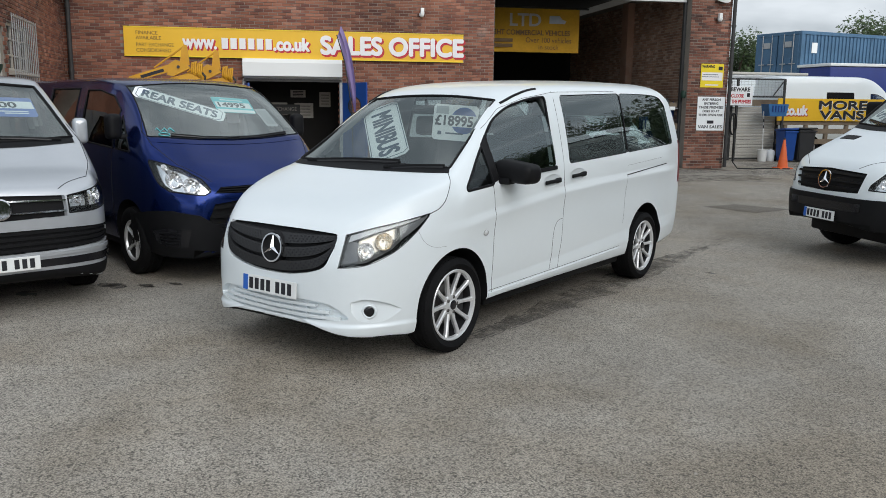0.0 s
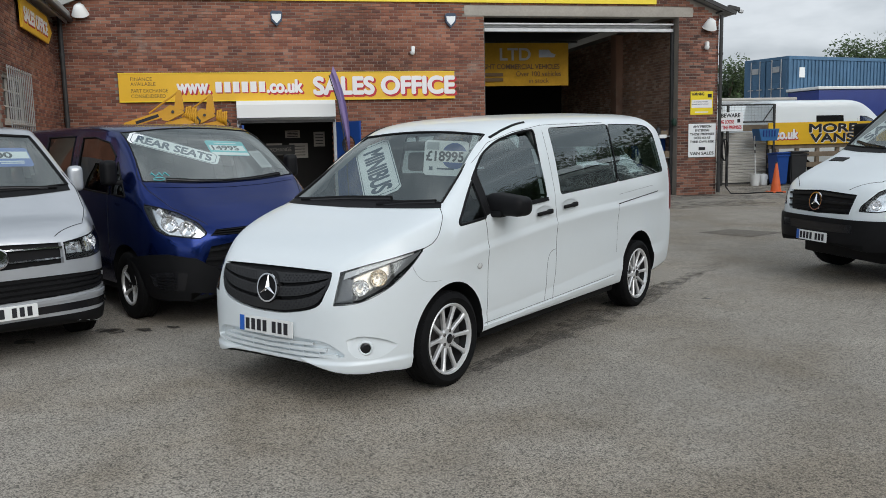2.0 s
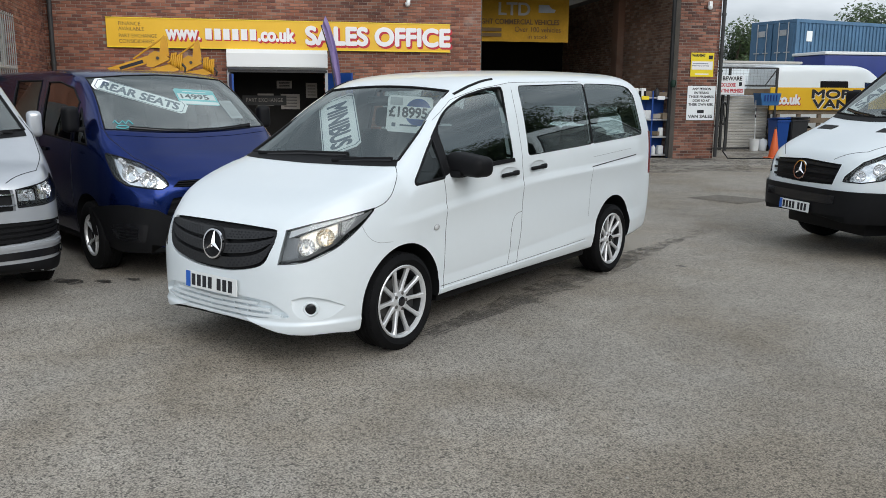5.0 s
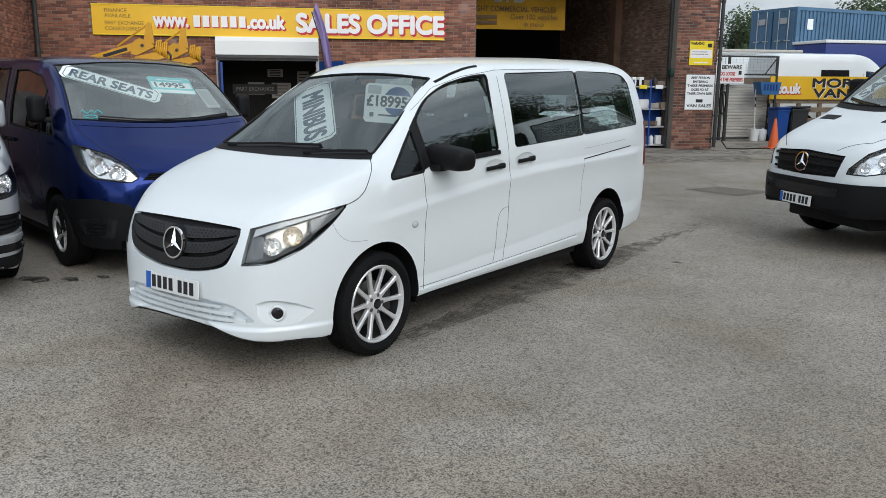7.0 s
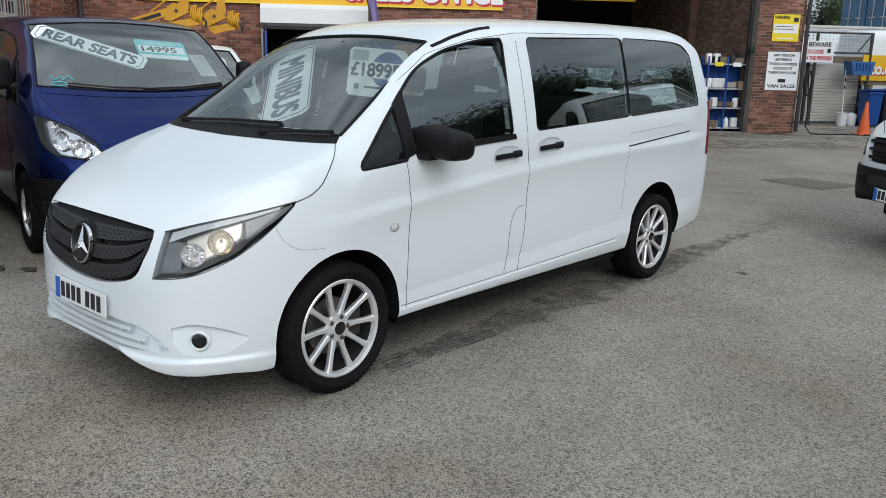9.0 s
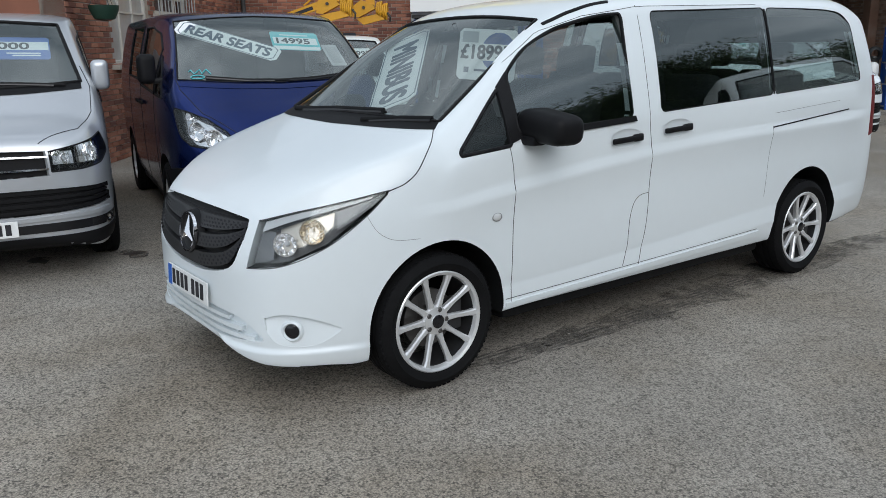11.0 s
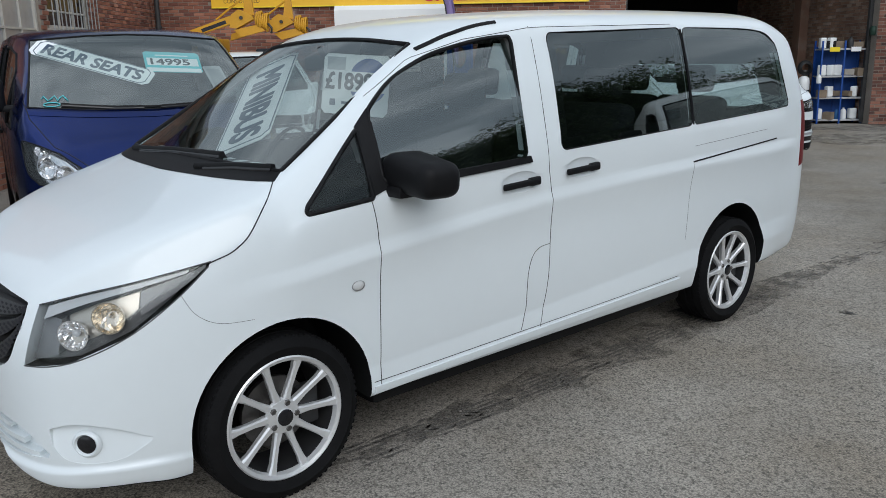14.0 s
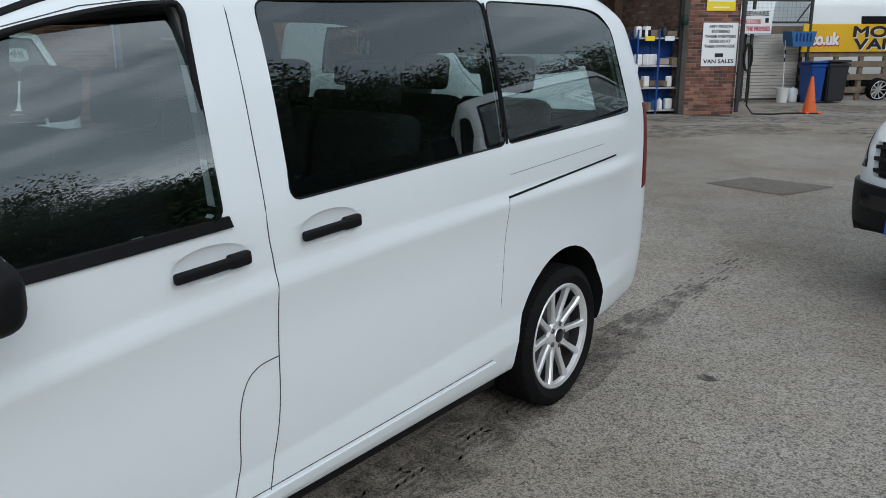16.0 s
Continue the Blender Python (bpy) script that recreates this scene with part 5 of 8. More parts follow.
def van(name, m, rows, paint, label, spec, group=""):
    """A van from its body rows and a table of outlines."""
    t = thing(name, m, label, "van", group)
    solid = loft(rows, 5, 46, spec.get("press"))
    sk = Skin(solid)
    half = max(r[1] for r in rows)
    holes = bmesh.new()
    for nm, lo, up, g in spec["side"]:
        for side in (1, -1):
            holes = sk.slab(lo, up, "x", 0.05, -0.14, side, 16, 6, holes)
    ws = spec["ws"]
    holes = sk.slab(*ws, "y", 0.05, -0.2, 1, 24, 8, holes)
    for side in (1, -1):
        holes = sk.slab(*[[(side * a, z) for a, z in line] for line in spec["lamp"]], "c", 0.03, -0.08, 1, 18, 6, holes)
    for lo, up in spec["grilles"]:
        holes = sk.slab(lo, up, "c", 0.03, -0.045, 1, 24, 4, holes)
    wb, wr = spec["wheelbase"], spec["wheel"]
    holes = arches(holes, ((0, wr + 0.01), (wb, wr + 0.01)), wr + 0.065, half + 0.02)
    body = cut(solid, [cavity_of(rows, spec["floor"], spec.get("start", 0.1), spec["end"]), holes], [M[paint], M["inside"], M["lining"]], sk.tree, lining=spec["floor"] + 0.45, skirt=spec.get("skirt", 0.0))
    part("body", body, None, t)
    for nm, lo, up, g in spec["side"]:
        for side in (1, -1):
            pane = part(nm, sk.slab(lo, up, "x", -0.006, None, side, 14, 5), M[g], t, smooth=60)
            seal(sk, lo, up, "x", side, pane, 0.010)
    pane = part("windscreen", sk.slab(*ws, "y", -0.004, None, 1, 22, 10), M["ws"], t, smooth=60)
    seal(sk, *ws, "y", 1, pane, spec.get("ws_seal", 0.014))
    low = [(x, z - 0.05) for x, z in ws[0]]
    part("cowl", sk.slab(low, ws[0], "y", 0.006, -0.01, 1, 22, 2), M[spec.get("cowl", "trim")], t, smooth=60)
    for nm, lo, up, out, mt, lab in spec.get("skins", ()):
        part(nm, sk.slab(lo, up, "c", out, -0.02, 1, 40, 5), M[mt], t, lab, smooth=50)
    for lo, up in spec["grilles"]:
        g = part("grille", sk.slab(lo, up, "c", -0.03, -0.044, 1, 24, 4), M["trim"], t, "black front grille", smooth=50)
        own_bars = "lower_bar" in spec and (lo, up) == spec["grilles"][-1]
        n = 4 if own_bars else spec.get("bars", 2)
        for k in range(n):
            thin = (0.30 if own_bars else spec.get("bar_h", 0.16)) / n
            f0, f1 = (k + 0.55) / n - thin, (k + 0.55) / n + thin
            strip = [[[p + (q - p) * f for p, q in zip(along(lo, i / 12), along(up, i / 12))] for i in range(13)] for f in (f0, f1)]
            part("grille_bar", sk.slab(*strip, "c", -0.012 if own_bars else 0.004, -0.03, 1, 24, 1), M[spec["lower_bar"] if own_bars else spec.get("bar", "trim")], g, smooth=50)
    for side in (1, -1):
        if "pocket" in spec:
            flip = [[(side * a, z) for a, z in line] for line in spec["pocket"]]
            pk = part("bumper_pocket", sk.slab(*flip, "c", 0.014, -0.01, 1, 10, 4), M["gloss_black"], t, "black slatted pocket in the bumper")
            for k in range(4):
                rows_ = [[[p + (q - p) * f for p, q in zip(along(flip[0], 0.22 + 0.56 * i / 6), along(flip[1], 0.22 + 0.56 * i / 6))] for i in range(7)] for f in (0.16 + 0.19 * k, 0.24 + 0.19 * k)]
                part("pocket_slat", sk.slab(*rows_, "c", 0.022, 0.0, 1, 8, 1), M["trim"], pk)
        flip = [[(side * a, z) for a, z in line] for line in spec["lamp"]]
        h = part("headlamp", sk.slab(*flip, "c", -0.070, -0.078, 1, 18, 6), M[spec.get("lamp_back", "housing")], t, "clear headlamp with chrome bowls", smooth=50)
        part("lens", sk.slab(*flip, "c", 0.002, None, 1, 18, 6), M["lens"], h, smooth=60)
        part("lamp_rim", rod([sk.hit(along(flip[0] + flip[1][::-1] + flip[0][:1], k / 40), "c")[0] for k in range(41)], 0.006, 5), M["trim"], h, smooth=60)
        # bright faceted panels of a square lamp
        for a0, a1, z0, z1, n in spec.get("panels", ()):
            for k in range(n):
                b0, b1 = side * (a0 + (a1 - a0) * k / n), side * (a0 + (a1 - a0) * (k + 0.94) / n)
                part("lamp_panel", sk.slab([(b0, z0), (b1, z0)], [(b0, z1), (b1, z1)], "c", -0.030 - 0.012 * (k % 2), -0.06, 1, 2, 3), M["bowl"], h)
        for a, z, r in spec["bowls"]:
            q, d, _ = sk.hit((side * a, z), "c")
            own = reflector(r, 0.055)
            bmesh.ops.transform(own, matrix=Matrix.Translation(q + 0.068 * d) @ d.to_track_quat("Z", "Y").to_matrix().to_4x4(), verts=own.verts)
            part("reflector", own, M["bowl"], h)
        mx, my, mz = spec["mirror"]
        mw = spec.get("mirror_w", 0.25)
        mi = part("wing_mirror", box((mw, 0.15, spec.get("mirror_h", 0.25)), (side * mx, my, mz), 0.055, (0, 0, side * -10), segments=4), M[spec.get("mirror_mat", "trim")], t, "wing mirror housing", smooth=50)
        part("mirror_arm", box((0.2, 0.08, 0.05), (side * (mx - 0.14), my - 0.02, mz - 0.10), 0.02), M["trim"], mi, smooth=50)
        part("mirror_glass", box((mw - 0.06, 0.006, spec.get("mirror_h", 0.25) - 0.06), (side * mx, my + 0.085, mz), 0.002, (0, 0, side * -10)), M["chrome"], mi)
        for pts in spec["seams"]:
            part("panel_gap", rod(sk.line(pts, "x", side, 24), 0.003, 5), M["ink"], t, smooth=60)
        for y, z in spec["handles"]:
            q, d, _ = sk.hit((y, z), "x", side)
            part("door_handle", box((0.025, 0.22, 0.035), (q.x + side * 0.018, y, z), 0.01), M["trim"], t, smooth=50)
        part("bonnet_gap", rod(sk.line([(side * x, y) for x, y in spec["bonnet"]], "z", 1, 24), 0.0035, 5), M["ink"], t, smooth=60)
        if "fog" in spec:
            a, z, r = spec["fog"]
            q, d, _ = sk.hit((side * a, z), "c")
            own = lathe([(r + 0.012, 0.0), (r + 0.012, -0.01), (r, -0.014), (r * 0.6, -0.008), (0.0, -0.006)], 20, "z")
            bmesh.ops.transform(own, matrix=Matrix.Translation(q) @ d.to_track_quat("Z", "Y").to_matrix().to_4x4(), verts=own.verts)
            part("fog_lamp", own, M["chrome"], t, smooth=50)
    y, z, tilt = spec["plate"]
    number_plate(t, y, z, tilt)
    ez, er = spec["emblem"]
    q, _, _ = sk.hit((0, ez), "y")
    if spec.get("star"):
        emblem(t, (0, q.y - 0.02, ez), er, -8)
    else:
        part("emblem", lathe([(0.0, -0.014), (er * 0.85, -0.012), (er, 0.0), (er, 0.02), (0.0, 0.02)], 28, "y"), M["chrome"], t, "plain round chrome badge", smooth=40, m=pose(0, q.y - 0.006, ez, -8, 0, 0) @ Matrix.Diagonal((spec.get("wide", 1.0), 1, 1, 1)))
    for pts in spec["wipers"]:
        wiper(t, [p - Vector((0, 0.02, 0)) for p in sk.line(pts, "y", 1, 8)])
    for x in (half - 0.115, -(half - 0.115)):
        for yy in (0.0, wb):
            wheel(t, x, yy, wr, 0.215, spec["rim"], spec["spokes"], "even")
    underbody(t, half, wb, rows[3][0] + 0.06, rows[-3][0] - 0.1, 0.19 if wr < 0.341 else 0.24, 0.32 if wr < 0.341 else 0.42)
    part("dashboard", box((1.62, 0.55, 0.25), (0, spec.get("start", 0.1) + 0.30, spec["floor"] + 0.16), 0.08, (-6, 0, 0), segments=3), M["inside"], t, smooth=50)
    part("steering_wheel", lathe([(0.18, -0.012), (0.19, 0), (0.18, 0.012), (0.168, 0)], 28, "y", closed=True), M["trim"], t, smooth=60, m=pose(-0.38, spec.get("start", 0.1) + 0.65, spec["floor"] + 0.32, -28, 0, 0))
    part("inner_mirror", box((0.2, 0.03, 0.06), (0.0, spec.get("start", 0.1) + 0.62, ws[1][len(ws[1]) // 2][1] - 0.16), 0.015), M["trim"], t, smooth=50)
    for x in (0.42, -0.42):
        seat(t, x, 1.05, spec["floor"] - 0.02)
    part("bulkhead", box((1.5, 0.04, ws[1][1][1] - spec["floor"] - 0.06), (0, 1.55, (ws[1][1][1] + spec["floor"]) / 2)), M["inside"], t)
    return t, sk


custom_spec = dict(
    side=[("quarter_light", [(-0.04, 1.22), (0.28, 1.24)], [(-0.02, 1.25), (0.30, 1.56)], "privacy"), ("door_window", [(0.36, 1.24), (1.30, 1.28)], [(0.38, 1.62), (0.62, 1.76), (0.95, 1.82), (1.30, 1.82)], "privacy"), ("side_window", [(1.55, 1.33), (2.5, 1.35)], [(1.55, 1.84), (2.5, 1.84)], "privacy")],
    ws=([(-0.84, 1.375), (-0.4, 1.345), (0, 1.335), (0.4, 1.345), (0.84, 1.375)], [(-0.73, 1.86), (-0.3, 1.895), (0, 1.905), (0.3, 1.895), (0.73, 1.86)]),
    lamp=([(31, 0.875), (34, 0.842), (41, 0.857), (51, 0.877), (57, 0.934), (62.5, 1.04), (67, 1.135)], [(31, 0.90), (35, 0.98), (46.5, 1.077), (58.4, 1.132), (67.3, 1.16)]),
    bowls=((40.5, 0.93, 0.078), (50.5, 0.985, 0.082), (57.5, 1.09, 0.034)),
    grilles=[([(-29, 0.86), (0, 0.845), (29, 0.86)], [(-26, 0.915), (0, 0.925), (26, 0.915)]), ([(-34, 0.52), (-16, 0.49), (0, 0.485), (16, 0.49), (34, 0.52)], [(-29, 0.76), (-16, 0.79), (0, 0.80), (16, 0.79), (29, 0.76)])],
    skins=[("bumper", [(-88, 0.28), (-50, 0.255), (0, 0.25), (50, 0.255), (88, 0.28)], [(-88, 0.62), (-60, 0.69), (-50, 0.70), (-36, 0.66), (-20, 0.46), (0, 0.455), (20, 0.46), (36, 0.66), (50, 0.70), (60, 0.69), (88, 0.62)], 0.012, "trim", "unpainted dark grey front bumper")],
    skirt=0.31, lamp_back="bowl", start=-0.27, bars=3, bar="trim", wheelbase=2.93, wheel=0.338, floor=1.0, end=3.7, mirror=(1.04, 0.14, 1.46), mirror_h=0.25, mirror_w=0.14, plate=(-1.0, 0.43, -4), emblem=(0.885, 0.06), wide=1.9,
    seams=([(0.40, 1.22), (0.42, 0.8), (0.43, 0.34)], [(1.42, 1.85), (1.42, 0.34)], [(-0.2, 0.62), (0.0, 0.60)], [(2.55, 1.86), (2.55, 0.36)]), handles=((1.27, 1.12), (1.6, 1.12)),
    bonnet=((0.80, 0.03), (0.86, -0.12), (0.84, -0.30), (0.72, -0.60), (0.5, -0.86)), ws_seal=0.007, cowl="blue", wipers=([(0.02, 1.352), (-0.3, 1.362), (-0.62, 1.392)], [(-0.02, 1.352), (0.3, 1.362), (0.66, 1.396)]),
    rim=0.205, spokes=5, pocket=([(42, 0.36), (52, 0.35), (60, 0.39)], [(40, 0.52), (52, 0.53), (63, 0.50)]))
BLUE_M = pose(-2.98, 1.05, 0, 0, 0, 78.5)
blue_van, blue_skin = van("panel_van", BLUE_M, CUSTOM_ROWS, "blue", "dark metallic blue van with unpainted grey bumper", custom_spec)

t6_spec = dict(
    side=[("door_window", [(0.12, 1.22), (1.25, 1.26)], [(0.24, 1.50), (0.52, 1.69), (0.85, 1.78), (1.25, 1.80)], "door_glass"), ("side_window", [(1.5, 1.27), (2.5, 1.28)], [(1.5, 1.81), (2.5, 1.81)], "tint")],
    ws=([(-0.79, 1.39), (-0.4, 1.365), (0, 1.355), (0.4, 1.365), (0.79, 1.39)], [(-0.68, 1.83), (-0.3, 1.855), (0, 1.862), (0.3, 1.855), (0.68, 1.83)]),
    lamp=([(30, 0.80), (40, 0.805), (50, 0.83), (58, 0.90)], [(30, 0.94), (40, 0.975), (50, 1.01), (57, 1.035)]),
    bowls=((35.5, 0.893, 0.030), (46.5, 0.915, 0.044)), panels=((31.5, 38.5, 0.845, 0.935, 3), (40.5, 51.5, 0.845, 0.975, 5)),
    grilles=[([(-29, 0.775), (0, 0.765), (29, 0.775)], [(-29, 0.945), (0, 0.965), (29, 0.945)]), ([(-54, 0.540), (-30, 0.505), (0, 0.495), (30, 0.505), (54, 0.540)], [(-53, 0.675), (-30, 0.680), (0, 0.680), (30, 0.680), (53, 0.675)])],
    skins=[("lower_bumper", [(-70, 0.27), (-35, 0.245), (0, 0.24), (35, 0.245), (70, 0.27)], [(-70, 0.37), (-35, 0.345), (0, 0.34), (35, 0.345), (70, 0.37)], 0.010, "trim", "black lower bumper"), ("chrome_strip", [(-52, 0.475), (0, 0.445), (52, 0.475)], [(-52, 0.505), (0, 0.475), (52, 0.505)], 0.012, "silver", ""), ("bumper_strip", [(-62, 0.385), (-30, 0.375), (0, 0.37), (30, 0.375), (62, 0.385)], [(-60, 0.452), (-30, 0.438), (0, 0.43), (30, 0.438), (60, 0.452)], 0.006, "gloss_black", "")],
    lamp_back="gloss_black", lower_bar="trim", start=-0.1, bars=2, bar_h=0.07, bar="chrome", wheelbase=3.0, wheel=0.34, floor=1.0, end=3.6, mirror=(0.95, 0.10, 1.43), mirror_h=0.24, mirror_w=0.13, mirror_mat="silver", plate=(-0.925, 0.42, -3), emblem=(0.86, 0.085),
    seams=([(0.36, 1.2), (0.38, 0.34)], [(1.38, 1.82), (1.38, 0.34)]), handles=((1.2, 1.12),), bonnet=((0.80, 0.0), (0.85, -0.2), (0.83, -0.45), (0.72, -0.72), (0.45, -0.86)),
    wipers=([(0.68, 1.37), (0.35, 1.39), (0.0, 1.40)], [(-0.02, 1.37), (-0.35, 1.395), (-0.64, 1.42)]), rim=0.215, spokes=10, fog=(50, 0.412, 0.026))
SILVER_M = pose(-3.31, -1.30, 0, 0, 0, 78.0)
silver_van, silver_skin = van("camper_van", SILVER_M, T6_ROWS, "silver", "silver grey van with a chrome barred grille", t6_spec)

sprinter_spec = dict(
    side=[("door_window", [(0.25, 1.38), (1.30, 1.42)], [(0.45, 1.72), (0.75, 1.98), (1.0, 2.08), (1.30, 2.10)], "door_glass")],
    ws=([(-0.80, 1.53), (-0.4, 1.505), (0, 1.495), (0.4, 1.505), (0.80, 1.53)], [(-0.70, 2.17), (-0.3, 2.20), (0, 2.21), (0.3, 2.20), (0.70, 2.17)]),
    lamp=([(33, 0.845), (42, 0.84), (52, 0.875), (61, 0.99)], [(34, 0.90), (42, 1.05), (52, 1.135), (61, 1.15)]),
    bowls=((41, 0.915, 0.055), (50, 0.985, 0.06), (57, 1.05, 0.045)),
    grilles=[([(-27, 0.80), (0, 0.785), (27, 0.80)], [(-31, 1.02), (0, 1.045), (31, 1.02)])],
    skins=[("bumper", [(-80, 0.42), (-45, 0.41), (0, 0.405), (45, 0.41), (80, 0.42)], [(-80, 0.74), (-45, 0.745), (0, 0.745), (45, 0.745), (80, 0.74)], 0.03, "trim", "unpainted black front bumper"), ("bumper_intake", [(-30, 0.60), (0, 0.59), (30, 0.60)], [(-30, 0.69), (0, 0.69), (30, 0.69)], 0.034, "gloss_black", "")],
    skirt=0.52, lamp_back="bowl", bars=3, bar="trim", wheelbase=3.66, wheel=0.345, floor=1.12, end=4.6, mirror=(1.16, 0.55, 1.62), mirror_h=0.36, plate=(-1.065, 0.52, -3), emblem=(0.92, 0.105), star=True,
    seams=([(0.30, 1.35), (0.34, 0.45)], [(1.42, 2.15), (1.42, 0.45)]), handles=((1.25, 1.25),), bonnet=((0.80, 0.0), (0.86, -0.2), (0.83, -0.45), (0.70, -0.75), (0.42, -0.93)),
    wipers=([(0.60, 1.51), (0.3, 1.53), (0.0, 1.56)], [(-0.05, 1.51), (-0.35, 1.54), (-0.62, 1.58)]), rim=0.205, spokes=6)
SPRINTER_M = pose(2.68, 6.37, 0, 0, 0, -40.5)
sprinter, sprinter_skin = van("panel_van", SPRINTER_M, SPRINTER_ROWS, "white", "tall white van with a black bumper", sprinter_spec)
for side in (1, -1):
    part("bonnet_vent", sprinter_skin.slab([(side * 0.36, -0.40), (side * 0.66, -0.36)], [(side * 0.36, -0.30), (side * 0.66, -0.26)], "z", 0.006, -0.01, 1, 6, 2), M["trim"], sprinter)

# vans parked behind the camera's way, seen mirrored in the windows
for px, py, turn in ((10.6, 2.4, -100.0), (10.9, 5.6, -98.0), (10.4, -0.9, -96.0), (10.2, -4.4, -94.0)):
    c = copy_thing(sprinter, pose(px, py, 0, 0, 0, turn))
    tagged(c, "tall white van parked in a row with cards in its windscreen", "van", "row of parked white vans")
for ob in [o for o in scene.objects if o.get("group") == "row of parked white vans"]:
    card(ob, "price_card", (0.62, 0.3), pose(-0.35, 0.42, 1.78, 52, 0, 0), [("DIESEL", 0.16, 0, 0, 0.5, "navy_ink")], edge="navy_ink", label="white card in the windscreen")
glass_card(sprinter, sprinter_skin, -0.50, 1.79, 66.0, (0.78, 0.24), [("SALE", 0.16, 0.0, 0, 0.52, "navy_ink")], "white sale card in the windscreen", edge="navy_ink")


# ---- cards behind the windscreens ----
# white minibus: an upright word card and a price card
world_card(minibus, (-0.256, 0.568, 1.517), (0.5575, -0.515, -0.3625), (0.275, 0.115, 0.068), (0.90, 0.31), [("MINIBUS", 0.165, 0.02, 0, 0.70, "navy_ink")], "white card with a double border in the windscreen", 0.035, edge="navy_ink")
pc = world_card(minibus, (0.29, 0.80, 1.565), (0.9, 0.40, -0.06), (-0.05, 0.12, 1.0), (0.36, 0.28), [("\u00a318995", 0.075, -0.01, 0.015, 0.30, "ink"), ("#", 0.012, 0.0, -0.085, 0.14, "navy_ink"), ("#", 0.03, -0.12, -0.085, 0.03, "navy_ink")], "white and blue price card in the windscreen", cut_corner=0.02)
part("blue_disc", lathe([(0.0, 0.0), (0.105, 0.0)], 28, "z"), M["blue_card"], pc, m=pose(0.068, 0.02, 0.0004))
part("grey_panel", box((0.10, 0.06, 0.0008), (-0.11, 0.095, 0.0004)), M["galv"], pc)
part("price_band", box((0.345, 0.092, 0.0009), (-0.004, 0.015, 0.00085)), M["card"], pc)
glass_card(blue_van, blue_skin, -0.324, 1.715, -32.0, (0.93, 0.215), [("REAR SEATS", 0.125, 0, 0, 0.76, "navy_ink")], "white card with a border in the windscreen", edge="navy_ink")
glass_card(blue_van, blue_skin, 0.285, 1.715, -4.0, (0.44, 0.28), [("#", 0.10, 0.0, 0.0, 0.40, "card"), ("14995", 0.08, -0.03, 0.0, 0.30, "ink"), ("#", 0.012, 0, 0.09, 0.26, "card"), ("#", 0.05, 0.0, -0.11, 0.42, "card")], "teal price card in the windscreen", 0.05, face="teal", cut_corner=0.02)
glass_card(blue_van, blue_skin, 0.60, 1.585, 6.0, (0.15, 0.30), [("#", 0.22, 0.0, 0.0, 0.11, "housing")], "narrow grey notice in the windscreen", 0.05, face="galv", cut_corner=0.01)
glass_card(silver_van, silver_skin, 0.395, 1.675, 0.0, (0.42, 0.30), [("#", 0.11, 0.0, 0.03, 0.40, "card"), ("000", 0.085, -0.05, 0.03, 0.22, "ink"), ("#", 0.015, 0.02, -0.07, 0.24, "card"), ("#", 0.015, 0.04, -0.10, 0.2, "card")], "blue and white price card in the windscreen", face="blue_card", cut_corner=0.02)
scrawl = [blue_skin.hit((-0.74 + 0.021 * k + 0.006 * math.sin(5.0 * k), 1.435 + 0.020 * math.sin(2.1 * k)), "y")[0] - Vector((0, 0.004, 0)) for k in range(9)]
part("chalk_scrawl", rod(scrawl, 0.004, 4), M["teal"], blue_van)
scrawl = [blue_skin.hit((-0.68 + 0.055 * math.cos(0.5 * k), 1.392 + 0.014 * math.sin(0.5 * k)), "y")[0] - Vector((0, 0.004, 0)) for k in range(14)]
part("chalk_scrawl", rod(scrawl, 0.0035, 4), M["teal"], blue_van)

# more white vans of the row, beyond the minibus
row_van, _ = van("panel_van", pose(-2.3, 7.7, 0, 0, 0, 75), T6_ROWS, "white", "white van parked nose out with a mileage card", t6_spec, "vans parked by the workshop")
card(row_van, "price_card", (0.62, 0.2), pose(-0.30, 0.40, 1.66, 52, 0, 0) @ Matrix.Rotation(radians(-24), 4, "Z"), [("LOW MILEAGE", 0.10, 0, 0, 0.52, "teal")], label="white card in the windscreen")
copy_thing(row_van, pose(-3.2, 10.2, 0, 0, 0, 68))


